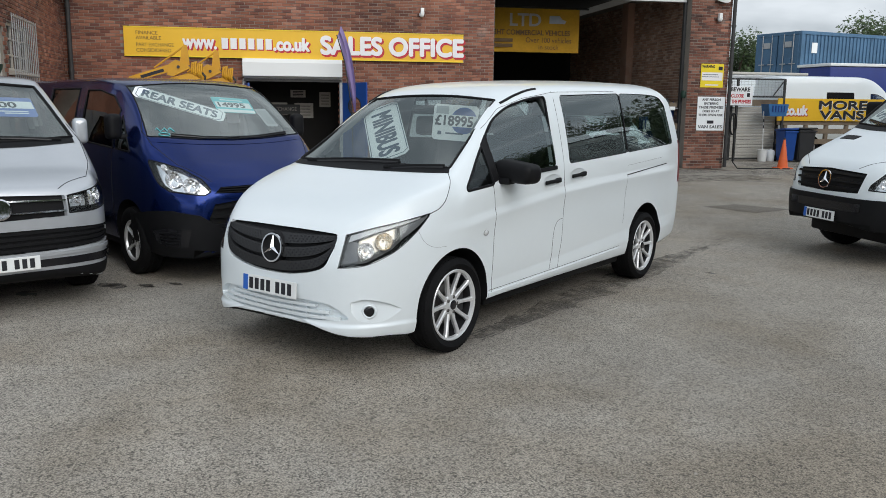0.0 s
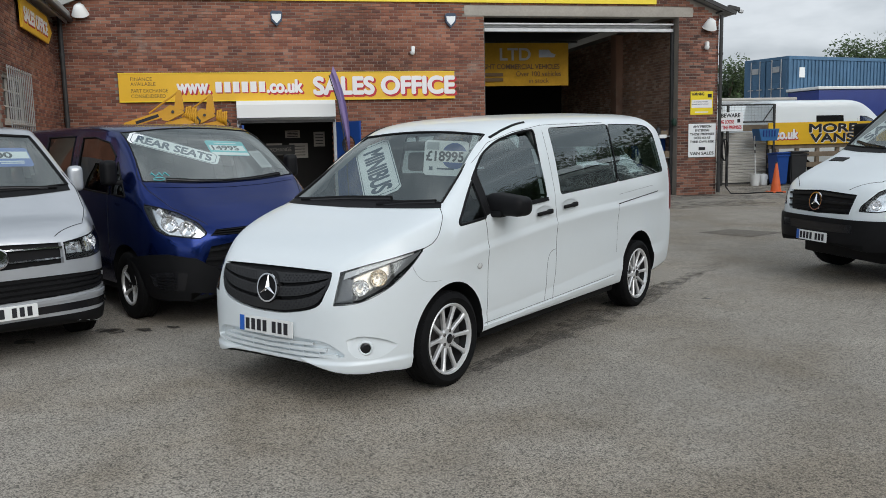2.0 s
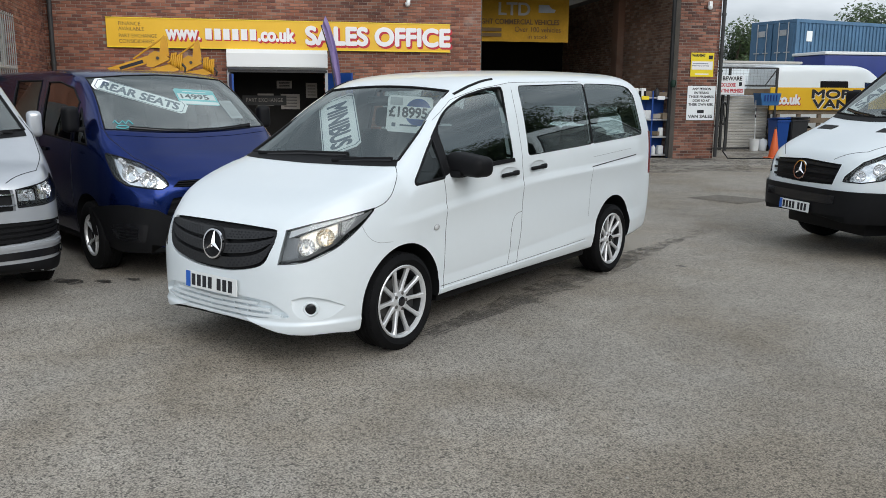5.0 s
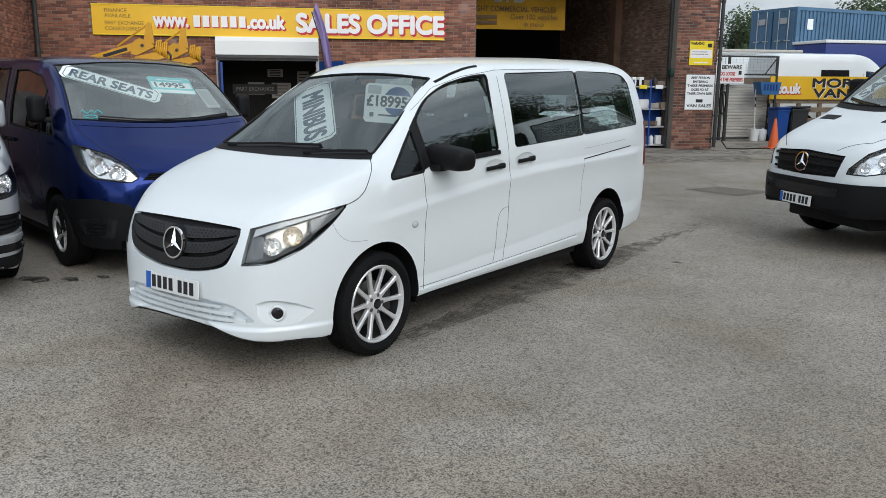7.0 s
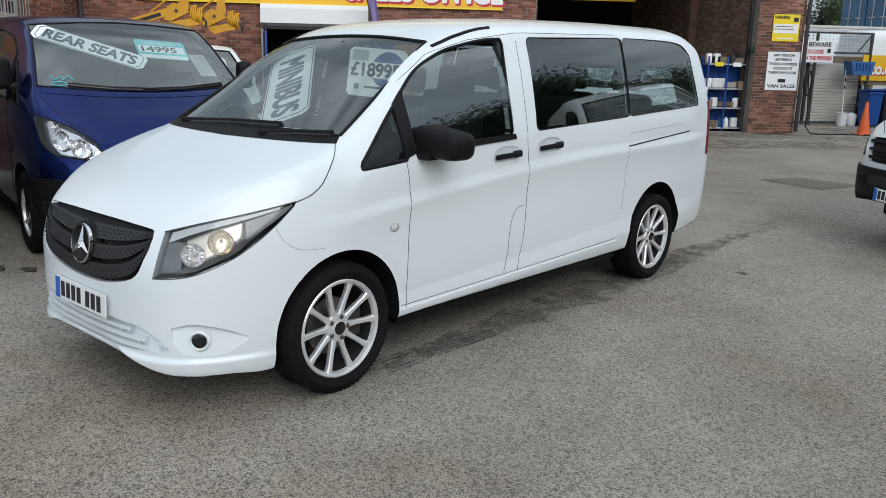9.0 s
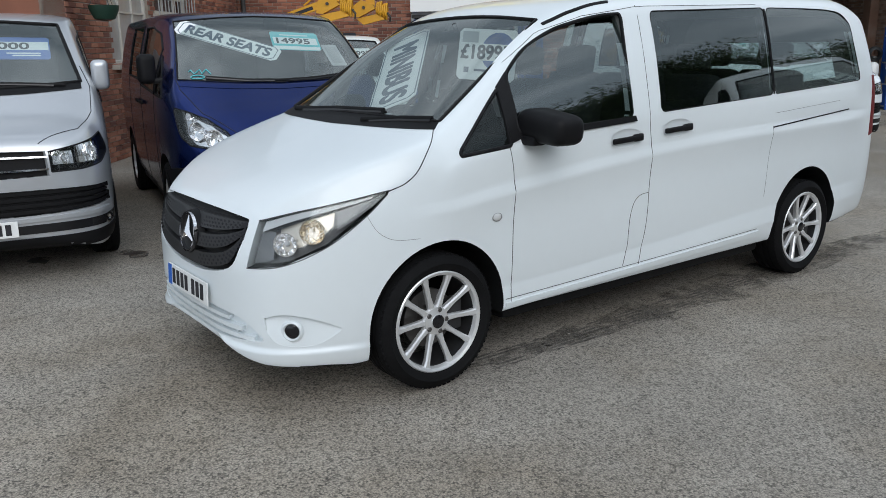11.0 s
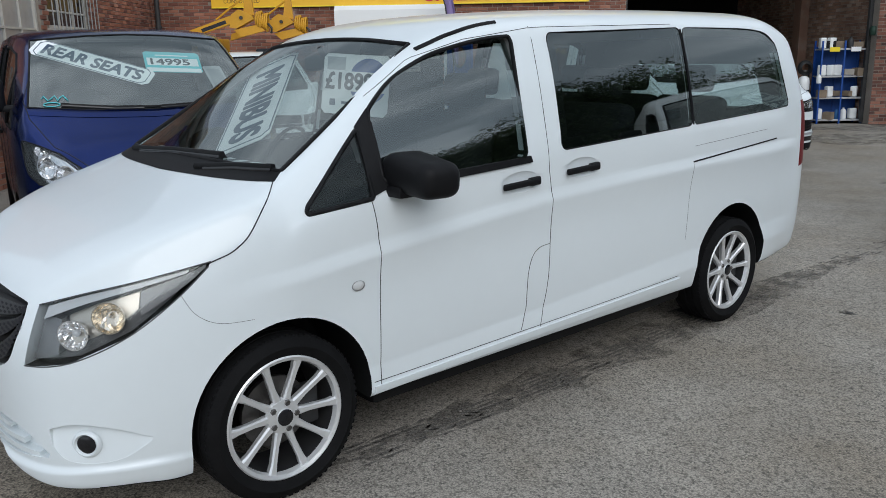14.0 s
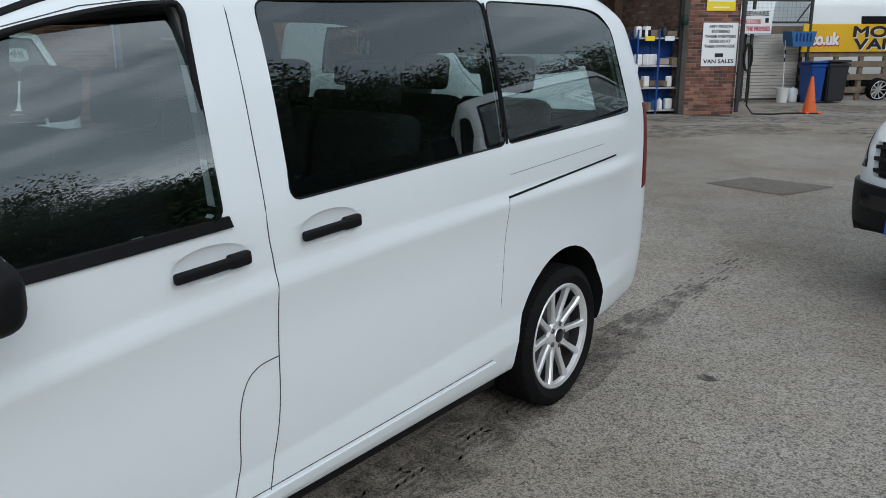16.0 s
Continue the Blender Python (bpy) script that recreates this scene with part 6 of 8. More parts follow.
# ---- brickwork ----
def bricks(name, parent, material, spans, clear, seed, y0=0.0, proud=0.012, keep=None):
    """Stretcher courses on the plane y = y0 facing -y: spans are (x0, x1, z0, z1), clear are outlines with no brick.
    One joined mesh; keep: a stretch whose bricks become pieces of their own."""
    rng = random.Random(seed)
    verts, faces, single = [], [], []
    bw, bh, j = 0.215, 0.065, 0.010
    for x0, x1, z0, z1 in spans:
        for c in range(int((z1 - z0) / (bh + j))):
            z = z0 + c * (bh + j)
            x = x0 - (0.5 * (bw + j) if c % 2 else 0)
            while x < x1 - 0.02:
                a, b = max(x, x0), min(x + bw, x1)
                x += bw + j
                if b - a < 0.03:
                    continue
                mid = ((a + b) / 2, z + bh / 2)
                if any(hole(*mid) for hole in clear):
                    continue
                p = proud + rng.uniform(-0.004, 0.004)
                e = 0.005
                box8 = [(a, y0, z), (b, y0, z), (b, y0, z + bh), (a, y0, z + bh), (a + e, y0 - p, z + e), (b - e, y0 - p, z + e), (b - e, y0 - p, z + bh - e), (a + e, y0 - p, z + bh - e)]
                if keep and keep(*mid) and len(single) < 300:
                    single.append((a, b, z, p))
                    continue
                n = len(verts)
                verts += box8
                faces += [(n + 4, n + 5, n + 6, n + 7), (n, n + 1, n + 5, n + 4), (n + 1, n + 2, n + 6, n + 5), (n + 2, n + 3, n + 7, n + 6), (n + 3, n, n + 4, n + 7)]
    me = bpy.data.meshes.new(name)
    me.from_pydata(verts, [], faces)
    me.materials.append(material)
    ob = new(name, me)
    ob.parent = parent
    tagged(ob, kind="stuff")
    return single


def rect(x0, x1, z0, z1):
    return lambda x, z: x0 < x < x1 and z0 < z < z1


def wall_box(name, spans, y0, y1, material, m, label):
    b = bmesh.new()
    for x0, x1, z0, z1 in spans:
        b = box((x1 - x0, y1 - y0, z1 - z0), ((x0 + x1) / 2, (y0 + y1) / 2, (z0 + z1) / 2), bm=b)
    ob = part(name, b, material, None, m=m)
    return tagged(ob, label, "wall", kind="structure")


# gable front of the workshop
EAVE_L, EAVE_R, APEX = (-5.65, 5.0), (11.65, 5.0), (2.95, 8.42)
wall_front = wall_box("wall_front", [(-5.65, -1.40, 0, 5.0), (0.92, 4.93, 0, 5.0), (-1.40, 0.92, 2.34, 5.0), (10.45, 11.65, 0, 5.0)], 0.0, 0.33, M["mortar"], FACE, "red brick gable wall of a workshop with weathered joints")
gable = prism([(-5.65, 5.0), (11.65, 5.0), (11.65, 5.05), (2.95, 8.35), (-5.65, 5.05)], 0.0, 0.33, "y")
tagged(part("wall_gable", gable, M["mortar"], None, m=FACE), "red brick gable above the workshop door", "wall", kind="structure")


def under_roof(x, z):
    return z > 5.0 + 3.35 * (1 - abs(x - 2.95) / 8.65) - 0.05


clear = [rect(-4.2, 4.1, 2.8, 3.45), rect(-1.42, 0.94, 0, 2.36), under_roof, lambda x, z: -3.9 < x < 9.7 and 5.24 < z < 5.5 + 2.3 * (1 - abs(x - 2.95) / 7.0), rect(4.4, 10.85, 4.86, 5.2)]
bricks("brick_face", wall_front, M["brick"], [(-5.65, 4.93, 0, 4.99), (-5.65, 11.65, 4.95, 8.3)], clear, 3)
near = bricks("brick_pier", wall_front, M["brick_burnt"], [(10.45, 11.65, 0, 4.95)], [], 4, keep=lambda x, z: 0.0 < z < 3.9)
BRICK = {}
for a, b, z, p in near:
    key = round(b - a, 2)
    if key not in BRICK:
        k = bmesh.new()
        k = box((b - a, 0.03, 0.065), (0, 0, 0), bm=k)
        front = [v for v in k.verts if v.co.y < 0]
        for v in front:
            v.co.x *= 1 - 0.01 / (b - a)
            v.co.z *= 0.86
        BRICK[key] = mesh_from(k, "brick", M["brick_burnt"])
    part("brick", BRICK[key], None, wall_front, m=pose((a + b) / 2, 0.015 - p, z + 0.0325))
# inner face of the pier and the door jambs
part("lintel", box((6.45, 0.36, 0.26), (7.63, 0.16, 5.02), 0.012), M["concrete"], wall_front, "stained concrete lintel", smooth=40)

# roof with its pale edge boards
for name, (x0, z0), (x1, z1) in (("roof_left", EAVE_L, APEX), ("roof_right", EAVE_R, APEX)):
    d = Vector((x1 - x0, 0, z1 - z0))
    n = Vector((-d.z, 0, d.x)).normalized() * (1 if d.x > 0 else -1)
    o = Vector((x0, 0, z0)) - 0.35 * d.normalized()
    e = Vector((x1, 0, z1))
    b = bmesh.new()
    q = [(o + n * 0.08), (e + n * 0.08), (e + n * 0.14), (o + n * 0.14)]
    b = prism([(p.x, p.z) for p in q], -0.25, 24.0, "y", b)
    r = part(name, b, M["roof_sheet"], None, m=FACE)
    tagged(r, "grey sheet roof slope with a pale edge board", "roof", kind="structure")
    low = 0.10 if name == "roof_left" else -0.06
    q = [(o - n * low), (e - n * low), (e + n * 0.16), (o + n * 0.16)]
    part("edge_board", prism([(p.x, p.z) for p in q], -0.29, -0.25, "y"), M["roof_sheet"] if name == "roof_left" else M["steel_dark"], r)

# inside the workshop
bay = wall_box("wall_bay_right", [(0, 9.5, 0, 5.0)], 0.0, 0.3, M["mortar"], FACE @ pose(10.47, 9.6, 0, 0, 0, -90), "rough old brick side wall inside the workshop")
bricks("brick_side", bay, M["brick_old"], [(0, 9.3, 0, 4.9)], [], 6)
part("buttress", box((0.45, 0.25, 4.9), (5.6, -0.1, 2.45), 0.01), M["brick_old"], bay)
# The shade of the unlit rooms is in these surfaces' near-black colour.
wall_box("wall_bay_back", [(-5.5, 11.0, 0, 4.9), (0.5, 5.4, 4.9, 7.0)], 0.0, 0.2, M["room_shade"], FACE @ pose(0, 9.7, 0), "workshop rear wall, coloured near black for its shade")
wall_box("wall_bay_left", [(0, 9.5, 0, 5.0)], 0.0, 0.2, M["room_shade"], FACE @ pose(4.7, 9.7, 0, 0, 0, -90), "workshop partition wall, coloured near black for its shade")
tagged(part("ceiling", box((6.3, 9.3, 0.12), (7.6, 5.0, 5.35)), M["room_shade"], None, m=FACE), "workshop ceiling, coloured near black for its shade", "ceiling", kind="structure")
tagged(part("ceiling_office", box((9.8, 9.3, 0.12), (-0.7, 5.0, 3.0)), M["room_shade"], None, m=FACE), "office ceiling, coloured near black for its shade", "ceiling", kind="structure")
wall_box("wall_office_back", [(-1.6, 1.1, 0, 2.9)], 0.0, 0.1, M["room_shade"], FACE @ pose(0, 1.6, 0), "sales office wall, coloured near black for its shade")
wall_box("wall_office_side", [(-1.75, -1.65, 0, 2.9), (1.15, 1.25, 0, 2.9)], 0.33, 1.6, M["room_shade"], FACE, "sales office side wall, coloured near black for its shade")
for k, (x, z, w, h) in enumerate(((-0.6, 1.55, 0.42, 0.32), (0.05, 1.5, 0.5, 0.4), (-0.1, 1.95, 0.4, 0.2), (0.62, 1.8, 0.3, 0.4))):
    po = tagged(part("notice", box((w, 0.01, h), (0, 0, 0), 0.002), M["concrete"], None, m=on_face(x, 1.59, z)), "framed paper notice on a dim wall", "notice", "notices")
    for r in range(4):
        part("printed_bar", box((w * 0.7, 0.004, 0.02), (0, -0.006, h * (0.3 - 0.2 * r))), M["ink"], po)

ex = thing("office_banner", on_face(-0.63, 1.57, 1.53), "dark banner with pale capitals in the sales office", "banner")
part("cloth", box((1.15, 0.012, 0.26), (0, 0, 0), 0.003), M["steel_dark"], ex)
lettering("lettering", "PART EXCHANGE", 0.16, M["concrete"], ex, pose(0, -0.008, 0.01, 90), 0.001, 0.96, squeeze=0.10)

# roller door track and beam
tr = thing("roller_door", on_face(7.69, 0.5, 4.66), "rolled-up galvanised roller door under the lintel", "roller door")
part("barrel", lathe([(0.12, -2.72), (0.12, 2.72)], 24, "x"), M["galv"], tr, smooth=40)
part("bottom_rail", box((5.4, 0.06, 0.09), (0, -0.28, -0.10), 0.01), M["galv"], tr)
part("top_rail", box((5.4, 0.05, 0.05), (0, -0.30, 0.06), 0.01), M["galv"], tr)
for s in (-1, 1):
    part("guide", box((0.08, 0.10, 4.6), (s * 2.72, -0.2, -2.34), 0.01), M["steel_dark"], tr)


# ---- signs on the front ----
def shadowed(parent, words, h, x, z, width, y, front="sign_white", back="sign_red", dx=0.03):
    """Raised white letters over their red drop shadow."""
    lettering("letter_shadow", words, h * 1.35, M[back], parent, pose(x + dx, y - 0.004, z - dx, 90), 0.002, width, 0.0, squeeze=h, stroke=0.105 * h)
    lettering("letters", words, h * 1.35, M[front], parent, pose(x, y - 0.012, z, 90), 0.003, width, 0.0, squeeze=h, stroke=0.066 * h)


def plain_row(parent, x0, x1, z, h, n, y, front="sign_white", back="sign_red"):
    """A row of plain raised blocks."""
    w = (x1 - x0) / n
    for k in range(n):
        x = x0 + w * (k + 0.5)
        part("block_shadow", box((w * 0.72, 0.004, h), (x + 0.025, y - 0.004, z - 0.025)), M[back], parent)
        part("block", box((w * 0.72, 0.008, h), (x, y - 0.012, z), 0.003), M[front], parent)


office = thing("sales_office_sign", on_face(0, 0, 0), "long yellow sign board with white and red lettering", "sign")
part("board", box((8.32, 0.05, 0.70), (-0.06, -0.045, 3.125), 0.008), M["sign_yellow"], office)
for z, w in ((3.465, 0.02), (2.785, 0.02)):
    part("edge_trim", box((8.32, 0.012, w), (-0.06, -0.076, z)), M["gable_yellow"], office)
for row, (z, words, w) in enumerate(((3.33, "FINANCE", 0.5), (3.21, "AVAILABLE", 0.58), (3.05, "PART EXCHANGE", 0.86), (2.92, "CONSIDIDERED", 0.80))):
    lettering("lettering", words, 0.12, M["brown_ink"], office, pose(-3.94 + w / 2, -0.073, z, 90), 0.001, w, squeeze=0.085)
shadowed(office, "www.", 0.22, -2.46, 3.09, 0.78, -0.07)
plain_row(office, -1.98, -0.72, 3.12, 0.26, 6, -0.07)
shadowed(office, ".co.uk", 0.30, -0.28, 3.13, 0.86, -0.07)
shadowed(office, "SALES OFFICE", 0.42, 2.27, 3.13, 3.62, -0.07, dx=0.035)

big = thing("gable_sign", on_face(0, 0, 0), "large bright yellow gable sign with white and red letters", "sign")
part("board", prism([(-3.95, 5.22), (9.75, 5.22), (9.75, 5.52), (4.35, 7.55), (2.95, 7.95), (1.55, 7.55), (-3.95, 5.56)], -0.07, -0.01, "y"), M["gable_yellow"], big)
for x0, x1 in ((0.6, 0.63), (3.6, 3.63), (6.6, 6.63)):
    part("board_joint", box((x1 - x0, 0.004, 1.2), (x0, -0.071, 5.85)), M["sign_yellow"], big)
shadowed(big, "VAN SALES", 0.72, 3.0, 6.24, 5.6, -0.07, dx=0.06)
plain_row(big, 2.05, 4.0, 7.16, 0.66, 3, -0.07)
shadowed(big, "www.", 0.18, 0.70, 5.47, 1.62, -0.07, dx=0.022)
plain_row(big, 1.62, 4.05, 5.49, 0.22, 6, -0.07)
shadowed(big, ".co.uk", 0.22, 5.08, 5.49, 1.95, -0.07, dx=0.022)
for z, words, w in ((5.97, "BUYERS & SELLERS", 1.5), (5.80, "OF ALL MAKES OF", 1.42), (5.63, "LIGHT COMMERCIAL", 1.56), (5.46, "VEHICLES", 0.75)):
    lettering("lettering", words, 0.16, M["navy_ink"], big, pose(-1.29, -0.073, z, 90), 0.001, w, squeeze=0.115)
for z, w, gaps in ((5.93, 1.30, (3, 8, 12)), (5.70, 1.50, (3, 9, 13)), (5.46, 1.50, (3, 9, 13))):
    for k in range(17):
        if k not in gaps:
            part("printed_bar", box((w / 17 * 0.62, 0.004, 0.125), (7.27 + w * ((k + 0.5) / 17 - 0.5), -0.072, z)), M["navy_ink"], big)

# banner in the workshop, its yellow darkened for the shade in there
ban = thing("banner", on_face(5.9, 2.6, 3.85), "yellow banner hanging in the workshop, its colour darkened for shade", "banner")
b = bmesh.new()
nx = 24
top = [[b.verts.new((-2.3 + 4.6 * i / nx, 0.03 * math.sin(i * 1.3), 0.65 - 1.25 * j / 6)) for i in range(nx + 1)] for j in range(7)]
for j in range(6):
    for i in range(nx):
        b.faces.new((top[j][i], top[j][i + 1], top[j + 1][i + 1], top[j + 1][i]))
part("cloth", b, M["shaded_yellow"], ban, smooth=60)
part("pole", rod([(-2.4, 0.05, 0.68), (2.6, 0.05, 0.68)], 0.03), M["steel_dark"], ban)
lettering("lettering", "LTD", 0.5, M["cream"], ban, pose(0.62, -0.05, 0.32, 90), 0.004, 0.95, 0.01, squeeze=0.36)
lettering("lettering", "LIGHT COMMERCIAL VEHICLES", 0.2, M["brown_ink"], ban, pose(0.75, -0.05, -0.04, 90), 0.002, 2.5, 0.004, squeeze=0.15)
lettering("lettering", "Over 100 vehicles", 0.2, M["brown_ink"], ban, pose(1.35, -0.05, -0.25, 90), 0.002, 1.4, squeeze=0.15)
lettering("lettering", "in stock", 0.2, M["brown_ink"], ban, pose(1.35, -0.05, -0.45, 90), 0.002, 0.62, squeeze=0.13)
for z in (-0.27, -0.42):
    part("printed_bar", box((0.7, 0.006, 0.1), (-0.1, -0.05, z)), M["brown_ink"], ban)
pic = part("picture", prism([(-0.26, -0.1), (0.22, -0.1), (0.26, -0.02), (0.14, 0.02), (0.05, 0.12), (-0.26, 0.12)], -0.052, -0.046, "y"), M["galv"], ban, m=pose(1.62, 0, 0.33))

# signs on the pier
def wall_sign(name, m, w, h, face, label, rows, edge=None):
    s = thing(name, m, label, "sign")
    bd = part("board", box((w, 0.012, h), (0, 0, 0), 0.003), M[face], s)
    for words, hh, x, z, width, ink in rows:
        if words == "#":
            part("printed_bar", box((width, 0.004, hh), (x, -0.007, z)), M[ink], s)
        else:
            lettering("lettering", words, hh * 1.4, M[ink], s, pose(x, -0.008, z, 90), 0.001, width, 0.0, squeeze=hh, stroke=0.045 * hh)
    return s


wall_sign("warning_sign", on_face(11.16, -0.03, 2.56), 0.68, 0.64, "gable_yellow", "yellow camera warning sign on the brick pier", [("WARNING", 0.075, -0.12, 0.25, 0.38, "ink"), ("#", 0.22, 0, -0.02, 0.62, "sign_white"), ("#", 0.02, -0.05, 0.03, 0.45, "navy_ink"), ("#", 0.02, -0.05, -0.03, 0.5, "navy_ink"), ("#", 0.10, 0.24, 0.2, 0.12, "ink"), ("#", 0.03, 0, -0.25, 0.4, "sign_white")])
wall_sign("notice_sign", on_face(11.19, -0.03, 1.525), 0.83, 0.93, "card", "white metal notice with black capitals on the brick pier", [(w, 0.062, 0.0, 0.385 - 0.105 * k, ww, "ink") for k, (w, ww) in enumerate((("ANY PERSON", 0.55), ("ENTERING", 0.42), ("THESE PREMISES", 0.74), ("DOES SO AT", 0.5), ("THEIR OWN RISK", 0.74)))] + [("#", 0.085, 0, -0.23, 0.2, "ink"), ("VAN SALES", 0.08, 0, -0.36, 0.72, "ink")])

# horn loudspeakers, alarm boxes, cameras
def horn(u, z):
    f = thing("horn_speaker", on_face(u, -0.14, z, 32), "white bell-shaped horn loudspeaker on the wall", "loudspeaker", "horn loudspeakers on the front")
    part("hood", lathe([(0.05, 0.16), (0.11, 0.12), (0.16, 0.0), (0.20, -0.10), (0.19, -0.11), (0.0, -0.06)], 24), M["plate_w"], f, smooth=50)
    part("bracket", box((0.06, 0.16, 0.06), (0, 0.07, 0.12), 0.01), M["galv"], f)
    part("driver_cone", lathe([(0.05, -0.05), (0.04, -0.10), (0.0, -0.12)], 20), M["galv"], f, smooth=50)


horn(-4.95, 4.93)
horn(11.32, 4.68)
for u, z in ((-0.39, 4.8), (4.03, 4.77)):
    a = thing("alarm_box", on_face(u, -0.05, z), "white and blue alarm box on the brick wall", "alarm box", "alarm boxes")
    part("case", prism([(-0.15, 0.12), (-0.10, 0.17), (0.10, 0.17), (0.15, 0.12), (0.13, -0.06), (0.0, -0.2), (-0.13, -0.06)], -0.05, 0.04, "y"), M["navy_ink"], a)
    part("cover", prism([(-0.12, 0.09), (0.12, 0.09), (0.10, -0.03), (0.0, -0.14), (-0.10, -0.03)], -0.062, -0.05, "y"), M["card"], a)
for u, z in ((3.0, 3.98), (11.25, 4.1)):
    c = thing("security_camera", on_face(u, -0.10, z), "small white dome security camera on the wall", "camera", "security cameras")
    part("mount", box((0.09, 0.12, 0.16), (0.02, 0.04, 0.05), 0.015), M["plate_w"], c, smooth=50)
    part("dome", lathe([(0.07, 0.0), (0.065, -0.05), (0.04, -0.09), (0.0, -0.10)], 18), M["plate_w"], c, smooth=60)
c = thing("security_camera", on_face(11.75, -0.1, 5.0), "dark security camera on a bracket under the eave", "camera", "security cameras")
part("mount", rod([(-0.2, 0.1, 0.0), (0.1, 0, 0.12), (0.25, 0, 0.12)], 0.025), M["steel_dark"], c)
part("housing", box((0.34, 0.12, 0.11), (0.28, 0, 0.13), 0.02, (0, 12, 0)), M["steel_dark"], c)
part("lens_hood", box((0.12, 0.1, 0.1), (0.5, 0, 0.05), 0.02, (0, 12, 0)), M["galv"], c)

# pipes and hose
for u, r in ((-5.43, 0.055), (11.68, 0.05)):
    p = thing("downpipe", on_face(u, -0.09, 0), "dark painted downpipe on the brick wall", "pipe", "downpipes")
    part("pipe", rod([(0, 0, 0.05), (0, 0, 4.95)], r, 12), M["steel_dark"], p, smooth=50)
    for z in (0.9, 2.4, 3.9):
        part("clip", lathe([(r + 0.015, -0.03), (r + 0.015, 0.03)], 12), M["steel_dark"], p, m=pose(0, 0, z))
hose = thing("hose", on_face(11.85, -0.12, 0), "black hose coiled on the pier and trailing on the ground", "hose")
pts = [(0.12 * math.cos(a) * 0.8, 0.02 * math.sin(a * 0.3), 1.25 + 0.3 * math.sin(a)) for a in [k * 0.35 for k in range(60)]]
pts += [(0.05, -0.05, 0.6), (0.0, -0.1, 0.2), (0.1, -0.2, 0.025), (0.5, -0.35, 0.02), (0.9, -0.2, 0.02), (1.6, -0.4, 0.02)]
part("coil", rod(pts, 0.02, 6), M["wire"], hose, smooth=60)

# roller shutter hood over the office door, open blue door
sh = thing("door_shutter", on_face(-0.25, -0.18, 2.55), "white roller shutter box over the office doorway", "shutter")
part("hood", prism([(-0.18, -0.20), (0.18, -0.20), (0.18, 0.22), (-0.06, 0.22), (-0.18, 0.12)], -1.21, 1.21, "x"), M["plate_w"], sh)
part("slat_roll", lathe([(0.1, -1.18), (0.1, 1.18)], 18, "x"), M["galv"], sh, m=pose(0, 0, -0.18))
part("under_rail", box((2.4, 0.06, 0.06), (0, -0.02, -0.30)), M["steel_dark"], sh)
for s in (-1, 1):
    part("side_guide", box((0.07, 0.08, 2.3), (s * 1.19, 0.12, -1.4)), M["galv"], sh)
do = thing("office_door", on_face(0.95, -0.02, 0.02, 0, 0, -50), "open bright blue door with a round porthole", "door")
leaf_out = [(0.0, 0.0), (0.9, 0.0), (0.9, 2.2), (0.0, 2.2)]
slab = prism(leaf_out, -0.025, 0.025, "y")
hole = lathe([(0.2, -0.2), (0.2, 0.2)], 28, "y")
bmesh.ops.transform(hole, matrix=Matrix.Translation((0.5, 0, 1.62)), verts=hole.verts)
tmp_tree = BVHTree.FromBMesh(slab)
part("leaf", cut(slab, [hole], [M["blue_plastic"], M["blue_plastic"]], tmp_tree), None, do)
part("porthole_rim", lathe([(0.20, -0.03), (0.23, -0.03), (0.23, 0.03), (0.20, 0.03)], 28, "y", closed=True), M["steel_dark"], do, m=pose(0.5, 0, 1.62))
blue_panel = thing("door_leaf", on_face(-1.42, -0.06, 0.02, 0, 0, 100), "blue painted door leaf folded back by the office doorway", "door")
part("leaf", box((0.6, 0.05, 2.15), (-0.3, 0, 1.075), 0.006), M["blue_plastic"], blue_panel)
flag = thing("feather_flag", on_face(1.05, -1.0, 0), "purple feather flag on a thin pole", "flag")
part("pole", rod([(0.12, 0, 0), (0.08, 0, 1.6), (-0.08, 0, 2.7), (-0.26, 0, 3.32)], 0.014), M["steel_dark"], flag)
b = bmesh.new()
rows = []
for k in range(15):
    s = k / 14
    x, z = -0.24 + 0.38 * s**0.8, 3.30 - 1.8 * s
    w = 0.02 + 0.14 * math.sin(math.pi * min(1, s * 0.8 + 0.15))
    rows.append([b.verts.new((x + w * i / 4, 0.04 * math.sin(2.2 * i + 3 * s), z + 0.06 * i * (1 - s))) for i in range(5)])
for p, q in zip(rows, rows[1:]):
    for i in range(4):
        b.faces.new((p[i], p[i + 1], q[i + 1], q[i]))
part("cloth", b, M["purple"], flag, smooth=60)

# ---- left-hand building ----
LEFT = FACE @ pose(-4.9, -9.0, 0, 0, 0, 94.46)
holes_l = [(1.4, 3.05, 1.4, 2.95), (3.35, 5.15, 2.2, 3.05)]
spans = [(0, 9.03, 0, 1.4), (0, 9.03, 3.05, 4.75), (0, 1.4, 1.4, 3.05), (1.4, 3.05, 2.95, 3.05), (3.05, 3.35, 1.4, 3.05), (3.35, 5.15, 1.4, 2.2), (5.15, 9.03, 1.4, 3.05)]
wall_left = wall_box("wall_left", spans, 0.0, 0.33, M["mortar"], LEFT, "dark red brick wall of the neighbouring office")
bricks("brick_face", wall_left, M["brick"], [(0, 9.03, 0, 4.72)], [rect(*h) for h in holes_l], 9)
wall_box("wall_left_end", [(0, 3.0, 0, 4.75)], 0.0, 0.3, M["brick"], LEFT @ pose(0, 3.0, 0, 0, 0, -90), "brick end wall of the neighbouring office")
